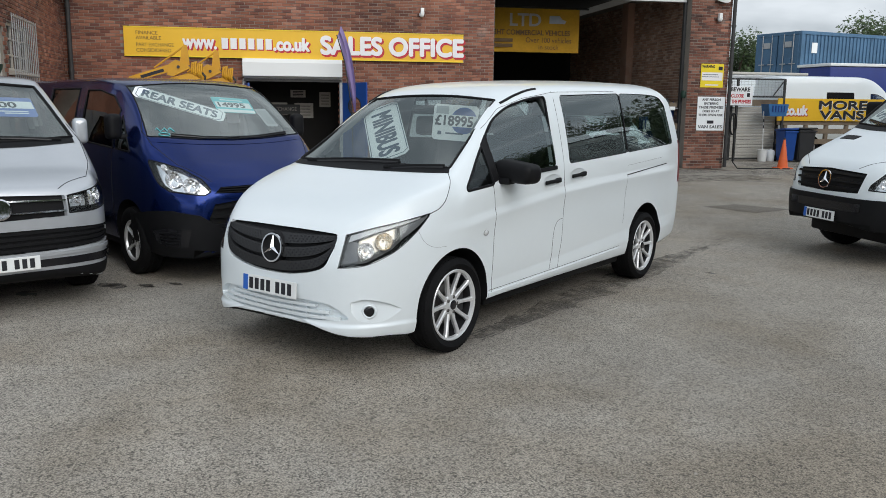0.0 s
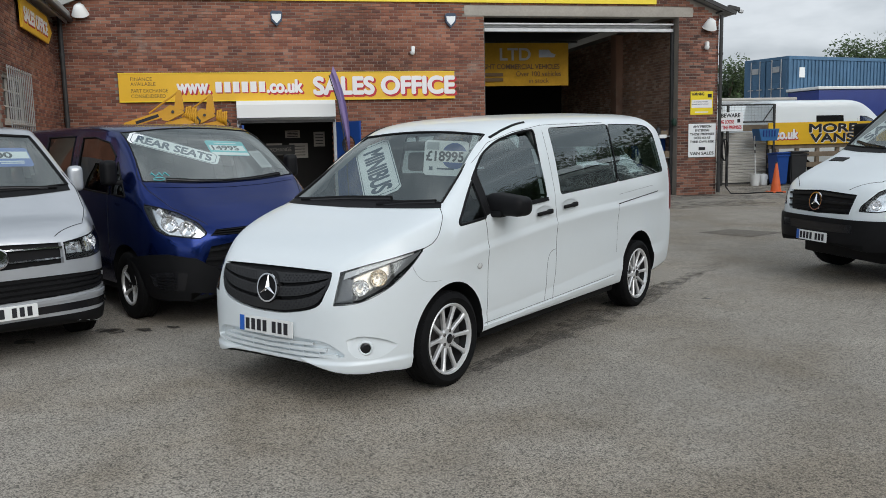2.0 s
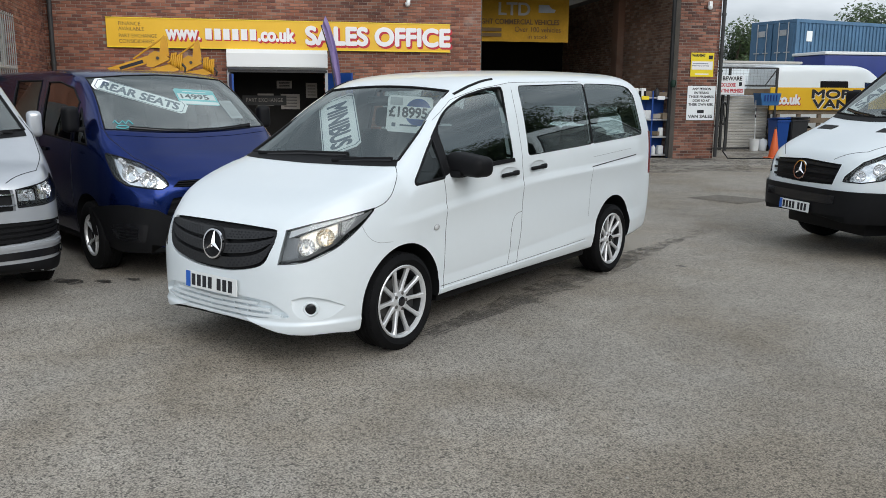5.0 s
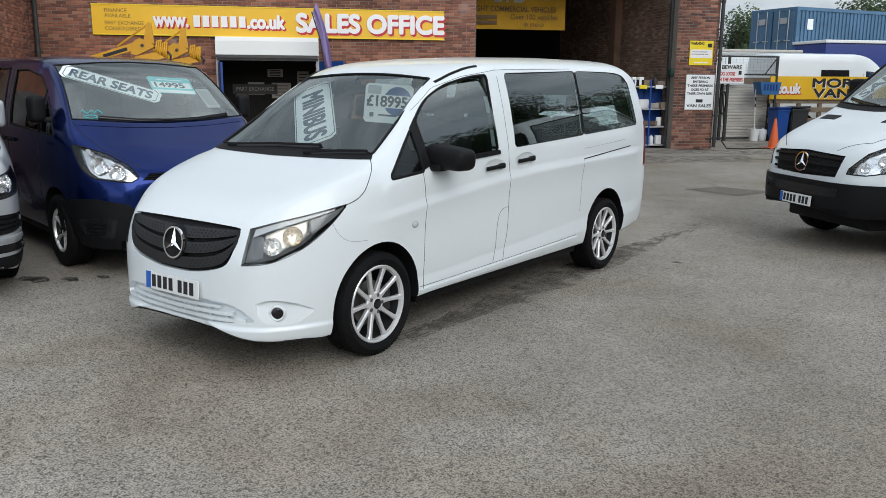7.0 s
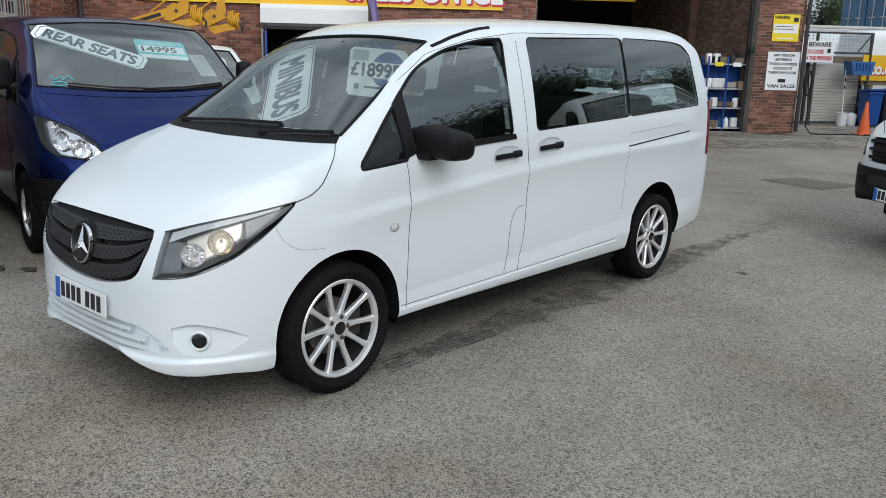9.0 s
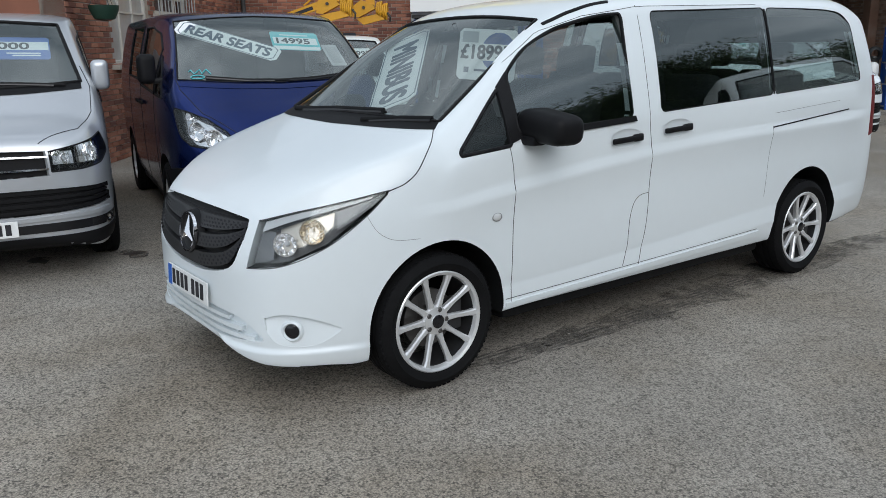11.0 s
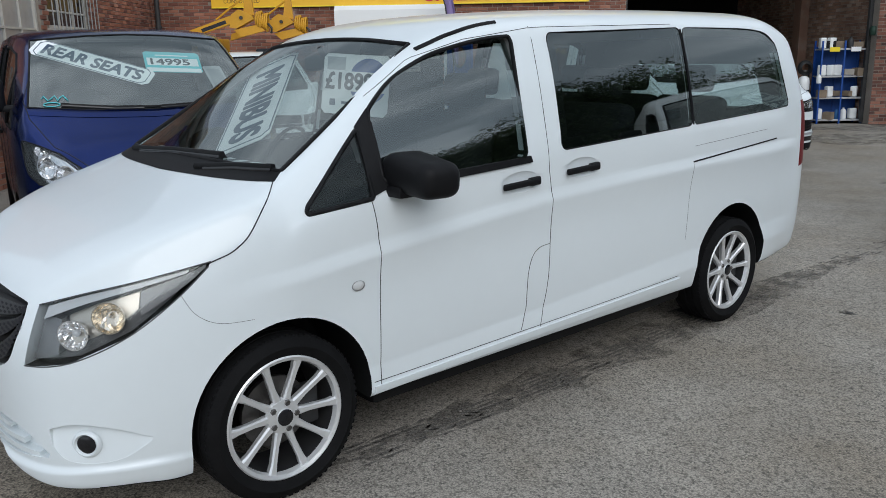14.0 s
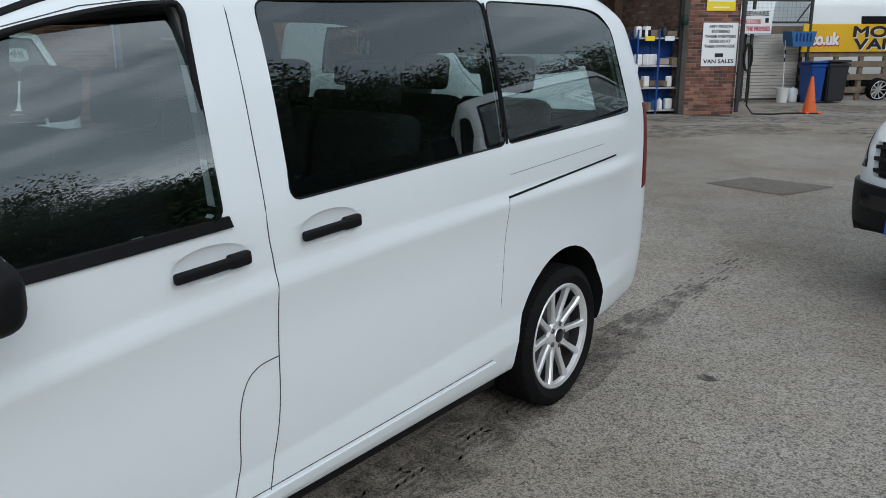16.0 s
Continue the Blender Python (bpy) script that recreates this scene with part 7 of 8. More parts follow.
tagged(part("roof_left_building", box((9.6, 3.6, 0.12), (4.5, 1.4, 4.86), 0.02), M["roof_sheet"], None, m=LEFT), "flat roof of the neighbouring office", "roof", kind="structure")
tagged(part("trim_fascia", box((9.4, 0.05, 0.30), (4.45, -0.30, 4.80), 0.01), M["roof_sheet"], None, m=LEFT), "pale grey fascia board", "trim", kind="structure")
tagged(part("trim_gutter", rod([(-0.2, -0.40, 4.72), (9.2, -0.40, 4.72)], 0.06, 8), M["steel_dark"], None, m=LEFT, smooth=60), "dark gutter under the roof edge", "trim", kind="structure")


def casement(name, x0, x1, z0, z1, cols, rows, label, bars=False):
    w = thing(name, LEFT, label, "window", kind="structure")
    cx, cz, sx, sz = (x0 + x1) / 2, (z0 + z1) / 2, x1 - x0, z1 - z0
    part("window_sill", box((sx + 0.2, 0.16, 0.07), (cx, -0.04, z0 - 0.035), 0.008), M["concrete"], w)
    for x in (x0 + 0.03, x1 - 0.03):
        part("window_frame", box((0.06, 0.07, sz), (x, 0.08, cz), 0.006), M["cream"], w)
    for z in (z0 + 0.03, z1 - 0.03):
        part("window_frame", box((sx - 0.12, 0.07, 0.06), (cx, 0.08, z), 0.006), M["cream"], w)
    for i in range(1, cols):
        part("glazing_bar", box((0.035, 0.05, sz - 0.12), (x0 + sx * i / cols, 0.08, cz), 0.004), M["cream"], w)
    for k in range(1, rows):
        part("glazing_bar", box((sx - 0.12, 0.05, 0.03), (cx, 0.08, z0 + sz * k / rows), 0.004), M["cream"], w)
    for i in range(cols):
        part("pane", box((sx / cols - 0.04, 0.006, sz - 0.1), (x0 + sx * (i + 0.5) / cols, 0.09, cz)), M["galv"] if not bars else M["gloss_black"], w)
    part("backing", box((sx, 0.02, sz), (cx, 0.20, cz)), M["room_shade"], w)
    if bars:
        g = part("grille", rod([(x0 - 0.1, -0.12, z1 + 0.08), (x1 + 0.1, -0.12, z1 + 0.08)], 0.016), M["galv"], w)
        part("grille_rail", rod([(x0 - 0.1, -0.12, z0 - 0.05), (x1 + 0.1, -0.12, z0 - 0.05)], 0.016), M["galv"], g)
        for k in range(13):
            x = x0 - 0.1 + (sx + 0.2) * k / 12
            part("bar", rod([(x, -0.12, z0 - 0.2), (x, -0.12, z1 + 0.12)], 0.010, 6), M["galv"], g)
    return w


casement("window_1", 1.4, 3.05, 1.4, 2.95, 3, 2, "cream framed window with frosted panes")
casement("window_2", 3.35, 5.15, 2.2, 3.05, 3, 3, "white framed window behind steel bars", True)
so = thing("arrow_sign", LEFT @ pose(6.45, -0.10, 4.3), "weathered yellow arrow sign with red letters", "sign")
part("board", prism([(-1.6, -0.29), (1.1, -0.29), (1.6, 0.0), (1.1, 0.29), (-1.6, 0.29)], -0.02, 0.02, "y"), M["sign_yellow"], so)
shadowed(so, "SALES OFFICE", 0.26, -0.2, 0.0, 2.4, -0.02, dx=0.02)
ba = thing("hanging_basket", LEFT @ pose(0.42, -0.34, 2.14), "green hanging basket on a wall bracket", "basket")
part("bowl", lathe([(0.02, -0.14), (0.13, -0.12), (0.19, 0.0), (0.2, 0.06), (0.17, 0.05)], 20), M["green"], ba, smooth=50)
part("bracket", rod([(0, 0.32, 0.6), (0, 0.0, 0.62), (0, 0.0, 0.5)], 0.012), M["steel_dark"], ba)
for k in range(3):
    a = 2.1 * k
    part("chain", rod([(0.18 * math.cos(a), 0.18 * math.sin(a), 0.05), (0, 0, 0.5)], 0.005, 5), M["steel_dark"], ba)


# ---- workshop shelves ----
def shelf_unit():
    s = thing("shelving", on_face(9.42, 0.30, 0), "blue steel shelving crowded with bottles and cartons", "shelves")
    for x in (0.0, 0.50, 1.0):
        for y in (0.0, 0.4):
            part("upright", box((0.035, 0.035, 1.85), (x, y, 0.925), 0.004), M["blue_plastic"], s)
    for z in (0.08, 0.58, 1.06, 1.66):
        part("shelf", box((1.02, 0.42, 0.035), (0.5, 0.2, z), 0.004), M["galv"], s)
    for x, w in ((0.25, 0.46), (0.75, 0.46)):
        part("back_panel", box((w, 0.01, 1.7), (x, 0.41, 0.88)), M["blue_plastic"], s)
    part("side_panel", box((0.01, 0.4, 1.7), (0.02, 0.2, 0.88)), M["blue_plastic"], s)
    return s


shelf_unit()
BOTTLE = lathe([(0.0, 0.0), (0.055, 0.0), (0.06, 0.02), (0.06, 0.15), (0.045, 0.185), (0.02, 0.20), (0.02, 0.225), (0.0, 0.225)], 14)
BOTTLE = mesh_from(BOTTLE, "bottle", M["plate_w"], 40)
DARK_BOTTLE = BOTTLE.copy()
DARK_BOTTLE.materials[0] = M["grey_plastic"]
BLUE_BOTTLE = BOTTLE.copy()
BLUE_BOTTLE.materials[0] = M["crate_blue"]
JUG = mesh_from(box((0.17, 0.13, 0.24), (0, 0, 0.12), 0.03, segments=3), "jug", M["plate_w"], 50)
rng = random.Random(5)
for z in (0.10, 0.60, 1.08, 1.68):
    for k in range(5):
        x = 9.50 + 0.19 * k + rng.uniform(-0.03, 0.03)
        kind = rng.choice("bjjcc")
        at = on_face(x, 0.42 + rng.uniform(-0.06, 0.06), z, 0, 0, rng.uniform(0, 90))
        if kind == "b":
            me, hue = rng.choice(((BOTTLE, "white"), (BOTTLE, "white"), (DARK_BOTTLE, "dark"), (BLUE_BOTTLE, "blue")))
            ob = part("bottle", me, None, m=at @ Matrix.Scale(rng.uniform(0.8, 1.15), 4))
            tagged(ob, hue + " plastic bottle on a workshop shelf", "bottle", "things on the shelves")
        elif kind == "j":
            ob = part("jug", JUG, None, m=at)
            tagged(ob, "pale plastic fluid jug on a workshop shelf", "jug", "things on the shelves")
        else:
            ob = part("carton", box((0.17, 0.2, rng.uniform(0.1, 0.18)), (0, 0, 0.08), 0.006), M[rng.choice(("timber", "timber", "grey_plastic", "steel_dark", "concrete"))], m=at)
            tagged(ob, "small carton on a workshop shelf", "carton", "things on the shelves")
for x, face in ((9.68, "gable_yellow"), (10.15, "card")):
    tagged(part("shelf_label", box((0.22, 0.01, 0.10), (0, 0, 0), 0.002), M[face], m=on_face(x, 0.26, 1.66)), "printed label on the shelf edge", "label", "shelf labels")
tagged(part("air_gun", lathe([(0.0, 0.0), (0.06, 0.0), (0.08, 0.05), (0.08, 0.16), (0.05, 0.2), (0.0, 0.2)], 16), M["green"], m=on_face(10.42, 0.12, 1.95), smooth=50), "green plastic housing on the pier's inner edge", "housing")
jar = tagged(part("fluid_bottle", BOTTLE, None, m=on_face(9.36, 0.22, 0.92) @ Matrix.Scale(0.9, 4)), "white bottle hung on the shelf post", "bottle")

tb = thing("tool_case", on_face(9.72, 0.50, 1.68), "black tool case with a handle on the top shelf", "tool case")
part("case", box((0.36, 0.2, 0.17), (0, 0, 0.085), 0.02), M["trim"], tb, smooth=50)
part("handle", rod([(-0.1, 0, 0.17), (-0.08, 0, 0.22), (0.08, 0, 0.22), (0.1, 0, 0.17)], 0.012), M["trim"], tb)
gc = thing("gas_cylinder", on_face(9.16, 0.55, 0), "white gas cylinder with dark straps on a trolley", "gas cylinder")
part("body", lathe([(0.0, 0.06), (0.12, 0.06), (0.13, 0.10), (0.13, 0.95), (0.11, 1.03), (0.05, 1.08), (0.0, 1.08)], 24), M["plate_w"], gc, smooth=50)
part("valve", lathe([(0.03, 1.06), (0.03, 1.16), (0.06, 1.17), (0.06, 1.21), (0.0, 1.22)], 14), M["disc"], gc)
for z in (0.35, 0.72):
    part("strap", lathe([(0.134, z), (0.134, z + 0.05)], 24), M["trim"], gc, smooth=60)
for s_ in (-0.15, 0.15):
    part("trolley_rail", rod([(s_, 0.08, 0.0), (s_, 0.12, 1.25)], 0.014), M["steel_dark"], gc)
part("hose_bundle", lathe([(0.10, -0.07), (0.17, -0.03), (0.17, 0.03), (0.10, 0.07)], 20, "y", closed=True), M["wire"], gc, smooth=60, m=pose(0, -0.02, 1.26))
part("trolley_foot", box((0.36, 0.26, 0.05), (0, 0, 0.03), 0.006), M["steel_dark"], gc)

# ---- gate and yard beyond ----
ga = thing("yard_gate", on_face(12.0, 3.0, 0), "rusty black steel gate with mesh panels", "gate")
for x in (0.0, 1.75, 3.4):
    part("post", box((0.07, 0.07, 2.62), (x, 0, 1.31), 0.008), M["steel_dark"], ga)
for z in (0.08, 2.05, 2.60):
    part("rail", box((3.4, 0.05, 0.05), (1.7, 0, z), 0.006), M["steel_dark"], ga)
for k in range(28):
    x = 0.06 + 0.12 * k
    part("mesh_wire", rod([(x, 0.0, 2.05), (x, 0.0, 2.6)], 0.004, 4), M["galv"], ga)
for k in range(6):
    part("mesh_wire", rod([(0, 0.005, 2.09 + 0.085 * k), (3.4, 0.005, 2.09 + 0.085 * k)], 0.004, 4), M["galv"], ga)
part("brace", rod([(3.0, -0.02, 2.08), (3.38, -0.02, 2.58)], 0.02), M["steel_dark"], ga)
sl = thing("slatted_shutter", on_face(12.1, 3.35, 0), "pale grey slatted roller shutter behind the gate", "shutter")
for x0 in (0.0, 1.68):
    for k in range(19):
        part("slat", box((1.60, 0.03, 0.082), (x0 + 0.8, 0.01 * (k % 2), 0.10 + 0.088 * k), 0.012, segments=1), M["cream"], sl)
    part("guide", box((0.08, 0.08, 1.85), (x0 + 1.64, -0.02, 0.92), 0.01), M["steel_dark"], sl)
part("header", box((3.3, 0.12, 0.2), (1.66, 0, 1.86), 0.01), M["timber"], sl)
wall_sign("dog_sign", on_face(13.75, 2.93, 2.07), 0.98, 0.60, "card", "white warning sign with red and black letters on the gate", [("BEWARE", 0.12, 0.05, 0.2, 0.66, "ink"), ("DOG LOOSE", 0.11, -0.12, 0.0, 0.58, "sign_red"), ("ON THE PREMISES", 0.11, 0.0, -0.18, 0.88, "sign_red"), ("#", 0.12, 0.34, 0.03, 0.10, "ink")])


def wheelie(m, mt, label):
    b = thing("wheelie_bin", m, label, "bin", "wheelie bins")
    body = prism([(-0.25, 0.0), (0.25, 0.0), (0.30, 0.98), (-0.30, 0.98)], -0.3, 0.3, "y")
    for v in body.verts:
        if v.co.z < 0.5:
            v.co.y *= 0.8
    bmesh.ops.translate(body, vec=(0, 0, 0.04), verts=body.verts)
    bmesh.ops.bevel(body, geom=body.edges[:], offset=0.03, segments=2, affect="EDGES")
    part("body", body, M[mt], b, smooth=50)
    part("lid", box((0.62, 0.68, 0.06), (0, 0.0, 1.05), 0.025, (-4, 0, 0)), M[mt], b, smooth=50)
    part("rim", box((0.63, 0.05, 0.06), (0, -0.30, 0.98), 0.015), M[mt], b, smooth=50)
    for s in (-1, 1):
        part("wheel", lathe([(0.0, -0.025), (0.1, -0.025), (0.1, 0.025), (0.0, 0.025)], 18, "x"), M["rubber"], b, m=pose(s * 0.27, 0.26, 0.1))


wheelie(on_face(15.27, 2.5, 0) @ Matrix.Diagonal((0.74, 0.9, 0.98, 1)), "blue_plastic", "blue wheelie bin with a closed lid")
wheelie(on_face(15.83, 2.5, 0), "grey_plastic", "charcoal wheelie bin with a closed lid")
bu = thing("bucket", on_face(14.62, 2.75, 0), "white plastic bucket with a long brush standing in it", "bucket")
part("pail", lathe([(0.0, 0.0), (0.13, 0.0), (0.165, 0.36), (0.175, 0.36), (0.175, 0.38), (0.16, 0.38), (0.155, 0.34), (0.125, 0.02), (0.0, 0.02)], 24), M["plate_w"], bu, smooth=40)
part("brush_handle", rod([(0.03, 0.02, 0.03), (0.02, 0.12, 1.6)], 0.014), M["plate_w"], bu)
for z in (1.05, 1.25):
    part("tape_band", rod([(0.024, 0.08, z), (0.022, 0.09, z + 0.1)], 0.017), M["ink"], bu)
bo = thing("drum", on_face(14.98, 2.85, 0), "small pale plastic drum by the bins", "drum")
part("body", lathe([(0.0, 0.0), (0.12, 0.0), (0.14, 0.04), (0.14, 0.3), (0.1, 0.36), (0.03, 0.37), (0.03, 0.4), (0.0, 0.4)], 20), M["card"], bo, smooth=50)
cr = thing("crate", on_face(14.95, 2.75, 1.62), "blue plastic crate of bottles fixed to the gate", "crate")
part("tray", prism([(-0.36, 0.20), (-0.28, -0.18), (0.28, -0.18), (0.36, 0.20)], -0.2, 0.22, "y"), M["crate_blue"], cr)
for k in range(5):
    part("slot_rib", box((0.03, 0.02, 0.2), (-0.2 + 0.1 * k, -0.21, 0.05)), M["tarp"], cr)
for k in range(3):
    part("bottle", BOTTLE, None, cr, m=pose(-0.2 + 0.2 * k, 0, 0.06, 0, 70, 20 * k) @ Matrix.Scale(0.8, 4))
part("hook", box((0.1, 0.08, 0.05), (0.1, 0.23, 0.1)), M["steel_dark"], cr)

co = thing("traffic_cone", on_face(13.38, -0.28, 0), "plain orange traffic cone on a dark base", "cone")
part("base", box((0.40, 0.40, 0.04), (0, 0, 0.02), 0.012), M["orange"], co)
part("cone", lathe([(0.15, 0.04), (0.145, 0.06), (0.03, 0.82), (0.022, 0.84), (0.0, 0.84)], 24), M["orange"], co, smooth=50)
part("tip", lathe([(0.028, 0.80), (0.03, 0.86), (0.015, 0.87), (0.0, 0.87)], 12), M["steel_dark"], co)

ms = thing("fence_sign", on_face(17.9, 3.0, 1.65), "long yellow sign board with dark letters on the fence", "sign")
part("board", box((5.4, 0.04, 0.72), (0, 0, 0), 0.006), M["sign_yellow"], ms)
shadowed(ms, ".co.uk", 0.30, -2.1, -0.02, 0.9, -0.02, "sign_white", "sign_red", 0.02)
for words, z, w in (("MORE", 0.16, 1.75), ("VANS", -0.16, 1.6)):
    shadowed(ms, words, 0.26, -0.35, z, w, -0.02, "ink", "sign_white", 0.018)
fe = thing("timber_fence", on_face(15.3, 3.08, 0), "low weathered timber fence with gaps", "fence")
for k in range(8):
    part("post", box((0.12, 0.10, 1.35), (0.3 + 0.75 * k, 0.04, 0.675), 0.01), M["timber"], fe)
for z in (0.28, 0.62, 0.96, 1.24):
    part("plank", box((5.9, 0.03, 0.16), (2.9, -0.02, z), 0.006), M["timber"], fe)
for x in (2.2, 2.75):
    r = thing("spare_wheel", on_face(15.3 + x, 2.86, 0.30, 0, 0, 90 - 180), "old alloy wheel leaning on the fence", "wheel", "spare wheels")
    t_, r_, *_ = next(iter(WHEELS.values()))
    part("rim", r_, None, r, m=pose(0, 0, 0, 0, 10, 0))
    part("tyre", t_, None, r, m=pose(0, 0, 0, 0, 10, 0) @ Matrix.Scale(0.88, 4))

# high-roofed white van behind the fence, blue lorry, stacked containers
HIGH = [(y, w, zb, zs, xt, ze * 1.14 if ze > 1.6 else ze, zc * 1.14 if zc > 1.6 else zc) for y, w, zb, zs, xt, ze, zc in SPRINTER_ROWS]
high_spec = dict(sprinter_spec)
high_spec["side"] = [("door_window", [(0.25, 1.50), (1.30, 1.55)], [(0.45, 1.85), (0.75, 2.10), (1.0, 2.2), (1.30, 2.22)], "door_glass"), ("side_window", [(2.0, 1.75), (3.1, 1.75)], [(2.0, 2.25), (3.1, 2.25)], "gloss_black")]
high_spec["ws"] = ([(-0.80, 1.56), (-0.4, 1.53), (0, 1.52), (0.4, 1.53), (0.80, 1.56)], [(-0.70, 2.40), (-0.3, 2.43), (0, 2.44), (0.3, 2.43), (0.70, 2.40)])
van("panel_van", on_face(21.3, 5.8, 0, 0, 0, 92), HIGH, "white", "high-roofed white van parked behind the fence", high_spec)
bx = thing("box_van", on_face(15.6, 8.7, 0), "long white box van with a pale roof edge behind the gate", "van")
part("box_body", box((7.4, 2.2, 2.25), (0, 0, 1.82), 0.03), M["white"], bx, smooth=40)
part("roof_cap", box((7.5, 2.3, 0.10), (0, 0, 2.98), 0.03), M["cream"], bx, smooth=40)
for z in (0.74, 2.86):
    part("side_rail", box((7.42, 0.03, 0.09), (0, -1.11, z), 0.01), M["galv"], bx)
for k in range(6):
    part("panel_joint", box((0.03, 0.012, 2.0), (-3.1 + 1.24 * k, -1.104, 1.80)), M["galv"], bx)
part("chassis", box((7.0, 0.9, 0.24), (0, 0, 0.60)), M["steel_dark"], bx)
for x in (-2.4, 2.5):
    for s_ in (-1, 1):
        part("wheel", lathe([(0.0, -0.12), (0.25, -0.12), (0.40, -0.1), (0.40, 0.1), (0.25, 0.12), (0.0, 0.1)], 24, "y"), M["rubber"], bx, m=pose(x, s_ * 0.9, 0.40))
lo_ = thing("lorry", on_face(24.6, 9.2, 0), "lorry trailer with blue curtain sides and a pale roof rail", "lorry")
part("curtain", box((8.0, 2.4, 2.35), (0, 0, 2.15), 0.04), M["tarp"], lo_, smooth=40)
part("roof_rail", box((8.1, 2.5, 0.12), (0, 0, 3.40), 0.03), M["plate_w"], lo_)
part("chassis", box((7.8, 1.0, 0.25), (0, 0, 0.85)), M["steel_dark"], lo_)
for x in (-2.6, 2.0, 3.0):
    for s in (-1, 1):
        part("wheel", lathe([(0.0, -0.15), (0.3, -0.15), (0.48, -0.12), (0.48, 0.12), (0.3, 0.15), (0.0, 0.12)], 24, "y"), M["rubber"], lo_, m=pose(x, s * 1.0, 0.48))


def container(m, label):
    c = thing("shipping_container", m, label, "container", "stacked containers")
    L_, W_, H_ = 6.06, 2.44, 2.42
    part("frame", box((L_ - 0.1, W_ - 0.1, H_ - 0.04), (L_ / 2, W_ / 2, H_ / 2)), M["container"], c)
    rib = bmesh.new()
    n = 26
    for k in range(n):
        x = 0.22 + (L_ - 0.44) * (k + 0.5) / n
        rib = box((0.11, 0.05, H_ - 0.3), (x, 0.03, H_ / 2), 0.015, bm=rib, segments=1)
    part("side_ribs", rib, M["container"], c)
    for x in (0.06, L_ - 0.06):
        for y in (0.06, W_ - 0.06):
            part("corner_post", box((0.14, 0.14, H_), (x, y, H_ / 2), 0.01), M["container"], c)
    for z in (0.07, H_ - 0.07):
        part("rail", box((L_, 0.1, 0.14), (L_ / 2, 0.04, z), 0.01), M["container"], c)
        part("end_rail", box((0.1, W_, 0.14), (0.03, W_ / 2, z), 0.01), M["container"], c)
    for y in (0.65, 1.80):
        d = part("door", box((0.06, 1.08, H_ - 0.3), (-0.005, y, H_ / 2), 0.01), M["container"], c)
        for s in (-0.28, 0.22):
            part("lock_rod", rod([(-0.06, y + s, 0.1), (-0.06, y + s, H_ - 0.1)], 0.02), M["galv"], d)
            part("rod_handle", box((0.03, 0.3, 0.04), (-0.07, y + s, 1.1)), M["galv"], d)
        for z in (0.5, 1.2, 1.9):
            part("door_panel", box((0.03, 0.36, 0.24), (-0.045, y, z), 0.006), M["galv"] if z > 1.8 else M["container"], d)
    part("plate", box((0.32, 0.01, 0.42), (0.75, -0.01, 1.75)), M["plate_w"], c)
    return c


box_a = container(on_face(20.6, 10.0, 0, 0, 0, 14), "weathered blue shipping container with lock rods")
copy_thing(box_a, on_face(20.6, 10.0, 2.43, 0, 0, 14))
copy_thing(box_a, on_face(26.8, 11.55, 0, 0, 0, 14))
copy_thing(box_a, on_face(26.8, 11.55, 2.43, 0, 0, 14))

# ---- yellow recovery boom and small car by the office ----
boom = thing("recovery_boom", on_face(-2.75, -4.0, 0), "yellow recovery lift with twin booms and hydraulic lugs", "machine")
for dx, dy, dz in ((0.0, 0.0, 0.0), (0.55, 0.7, -0.05)):
    arm = part("boom_arm", prism([(-0.75, 2.06), (-0.72, 2.18), (0.05, 2.43), (0.10, 2.30)], -0.07, 0.07, "y"), M["yellow_paint"], boom, m=pose(dx, dy, dz))
    part("gusset", prism([(0.0, 2.22), (0.05, 2.44), (0.17, 2.52), (0.38, 2.44), (0.44, 2.36), (0.12, 2.20)], -0.10, 0.10, "y"), M["yellow_paint"], arm)
    part("lug", prism([(0.24, 2.44), (0.29, 2.76), (0.34, 2.82), (0.39, 2.80), (0.43, 2.42)], -0.035, 0.035, "y"), M["yellow_paint"], arm)
    part("pivot_pin", rod([(0.22, -0.13, 2.38), (0.22, 0.13, 2.38)], 0.03, 12), M["steel_dark"], arm)
    part("ram", rod([(-0.25, 0.0, 2.36), (0.33, 0.0, 2.78)], 0.018), M["yellow_paint"], arm)
    part("lower_link", prism([(0.06, 2.18), (0.48, 2.26), (0.62, 2.16), (0.2, 2.06)], -0.06, 0.06, "y"), M["yellow_paint"], arm)
    for k in range(6):
        loop = [(0.47 + 0.036 * k + 0.012 * math.sin(a), 0.10 * math.cos(a), 2.36 - 0.012 * k + (0.11 + 0.02 * (k % 3)) * math.sin(a)) for a in [2 * math.pi * n / 14 for n in range(15)]]
        part("sling", rod(loop, 0.019, 6), M["yellow_paint"], arm, smooth=60)
    part("shackle", rod([(0.66, 0, 2.28), (0.72, 0, 2.20), (0.70, 0.05, 2.12)], 0.022), M["steel_dark"], arm)
    part("stencil", box((0.46, 0.006, 0.06), (-0.28, -0.074, 2.245), 0.001, (0, -18, 0)), M["ink"], arm)
part("mast", box((0.3, 1.4, 1.7), (-0.5, 0.45, 1.2), 0.03), M["yellow_paint"], boom)
part("deck", box((2.6, 1.7, 0.25), (-0.6, 0.45, 0.55), 0.03), M["steel_dark"], boom)
for x in (-1.5, 0.3):
    for y in (-0.35, 1.25):
        part("wheel", lathe([(0.0, -0.12), (0.3, -0.12), (0.42, -0.1), (0.42, 0.1), (0.3, 0.12), (0.0, 0.12)], 24, "y"), M["rubber"], boom, m=pose(x, y, 0.42))
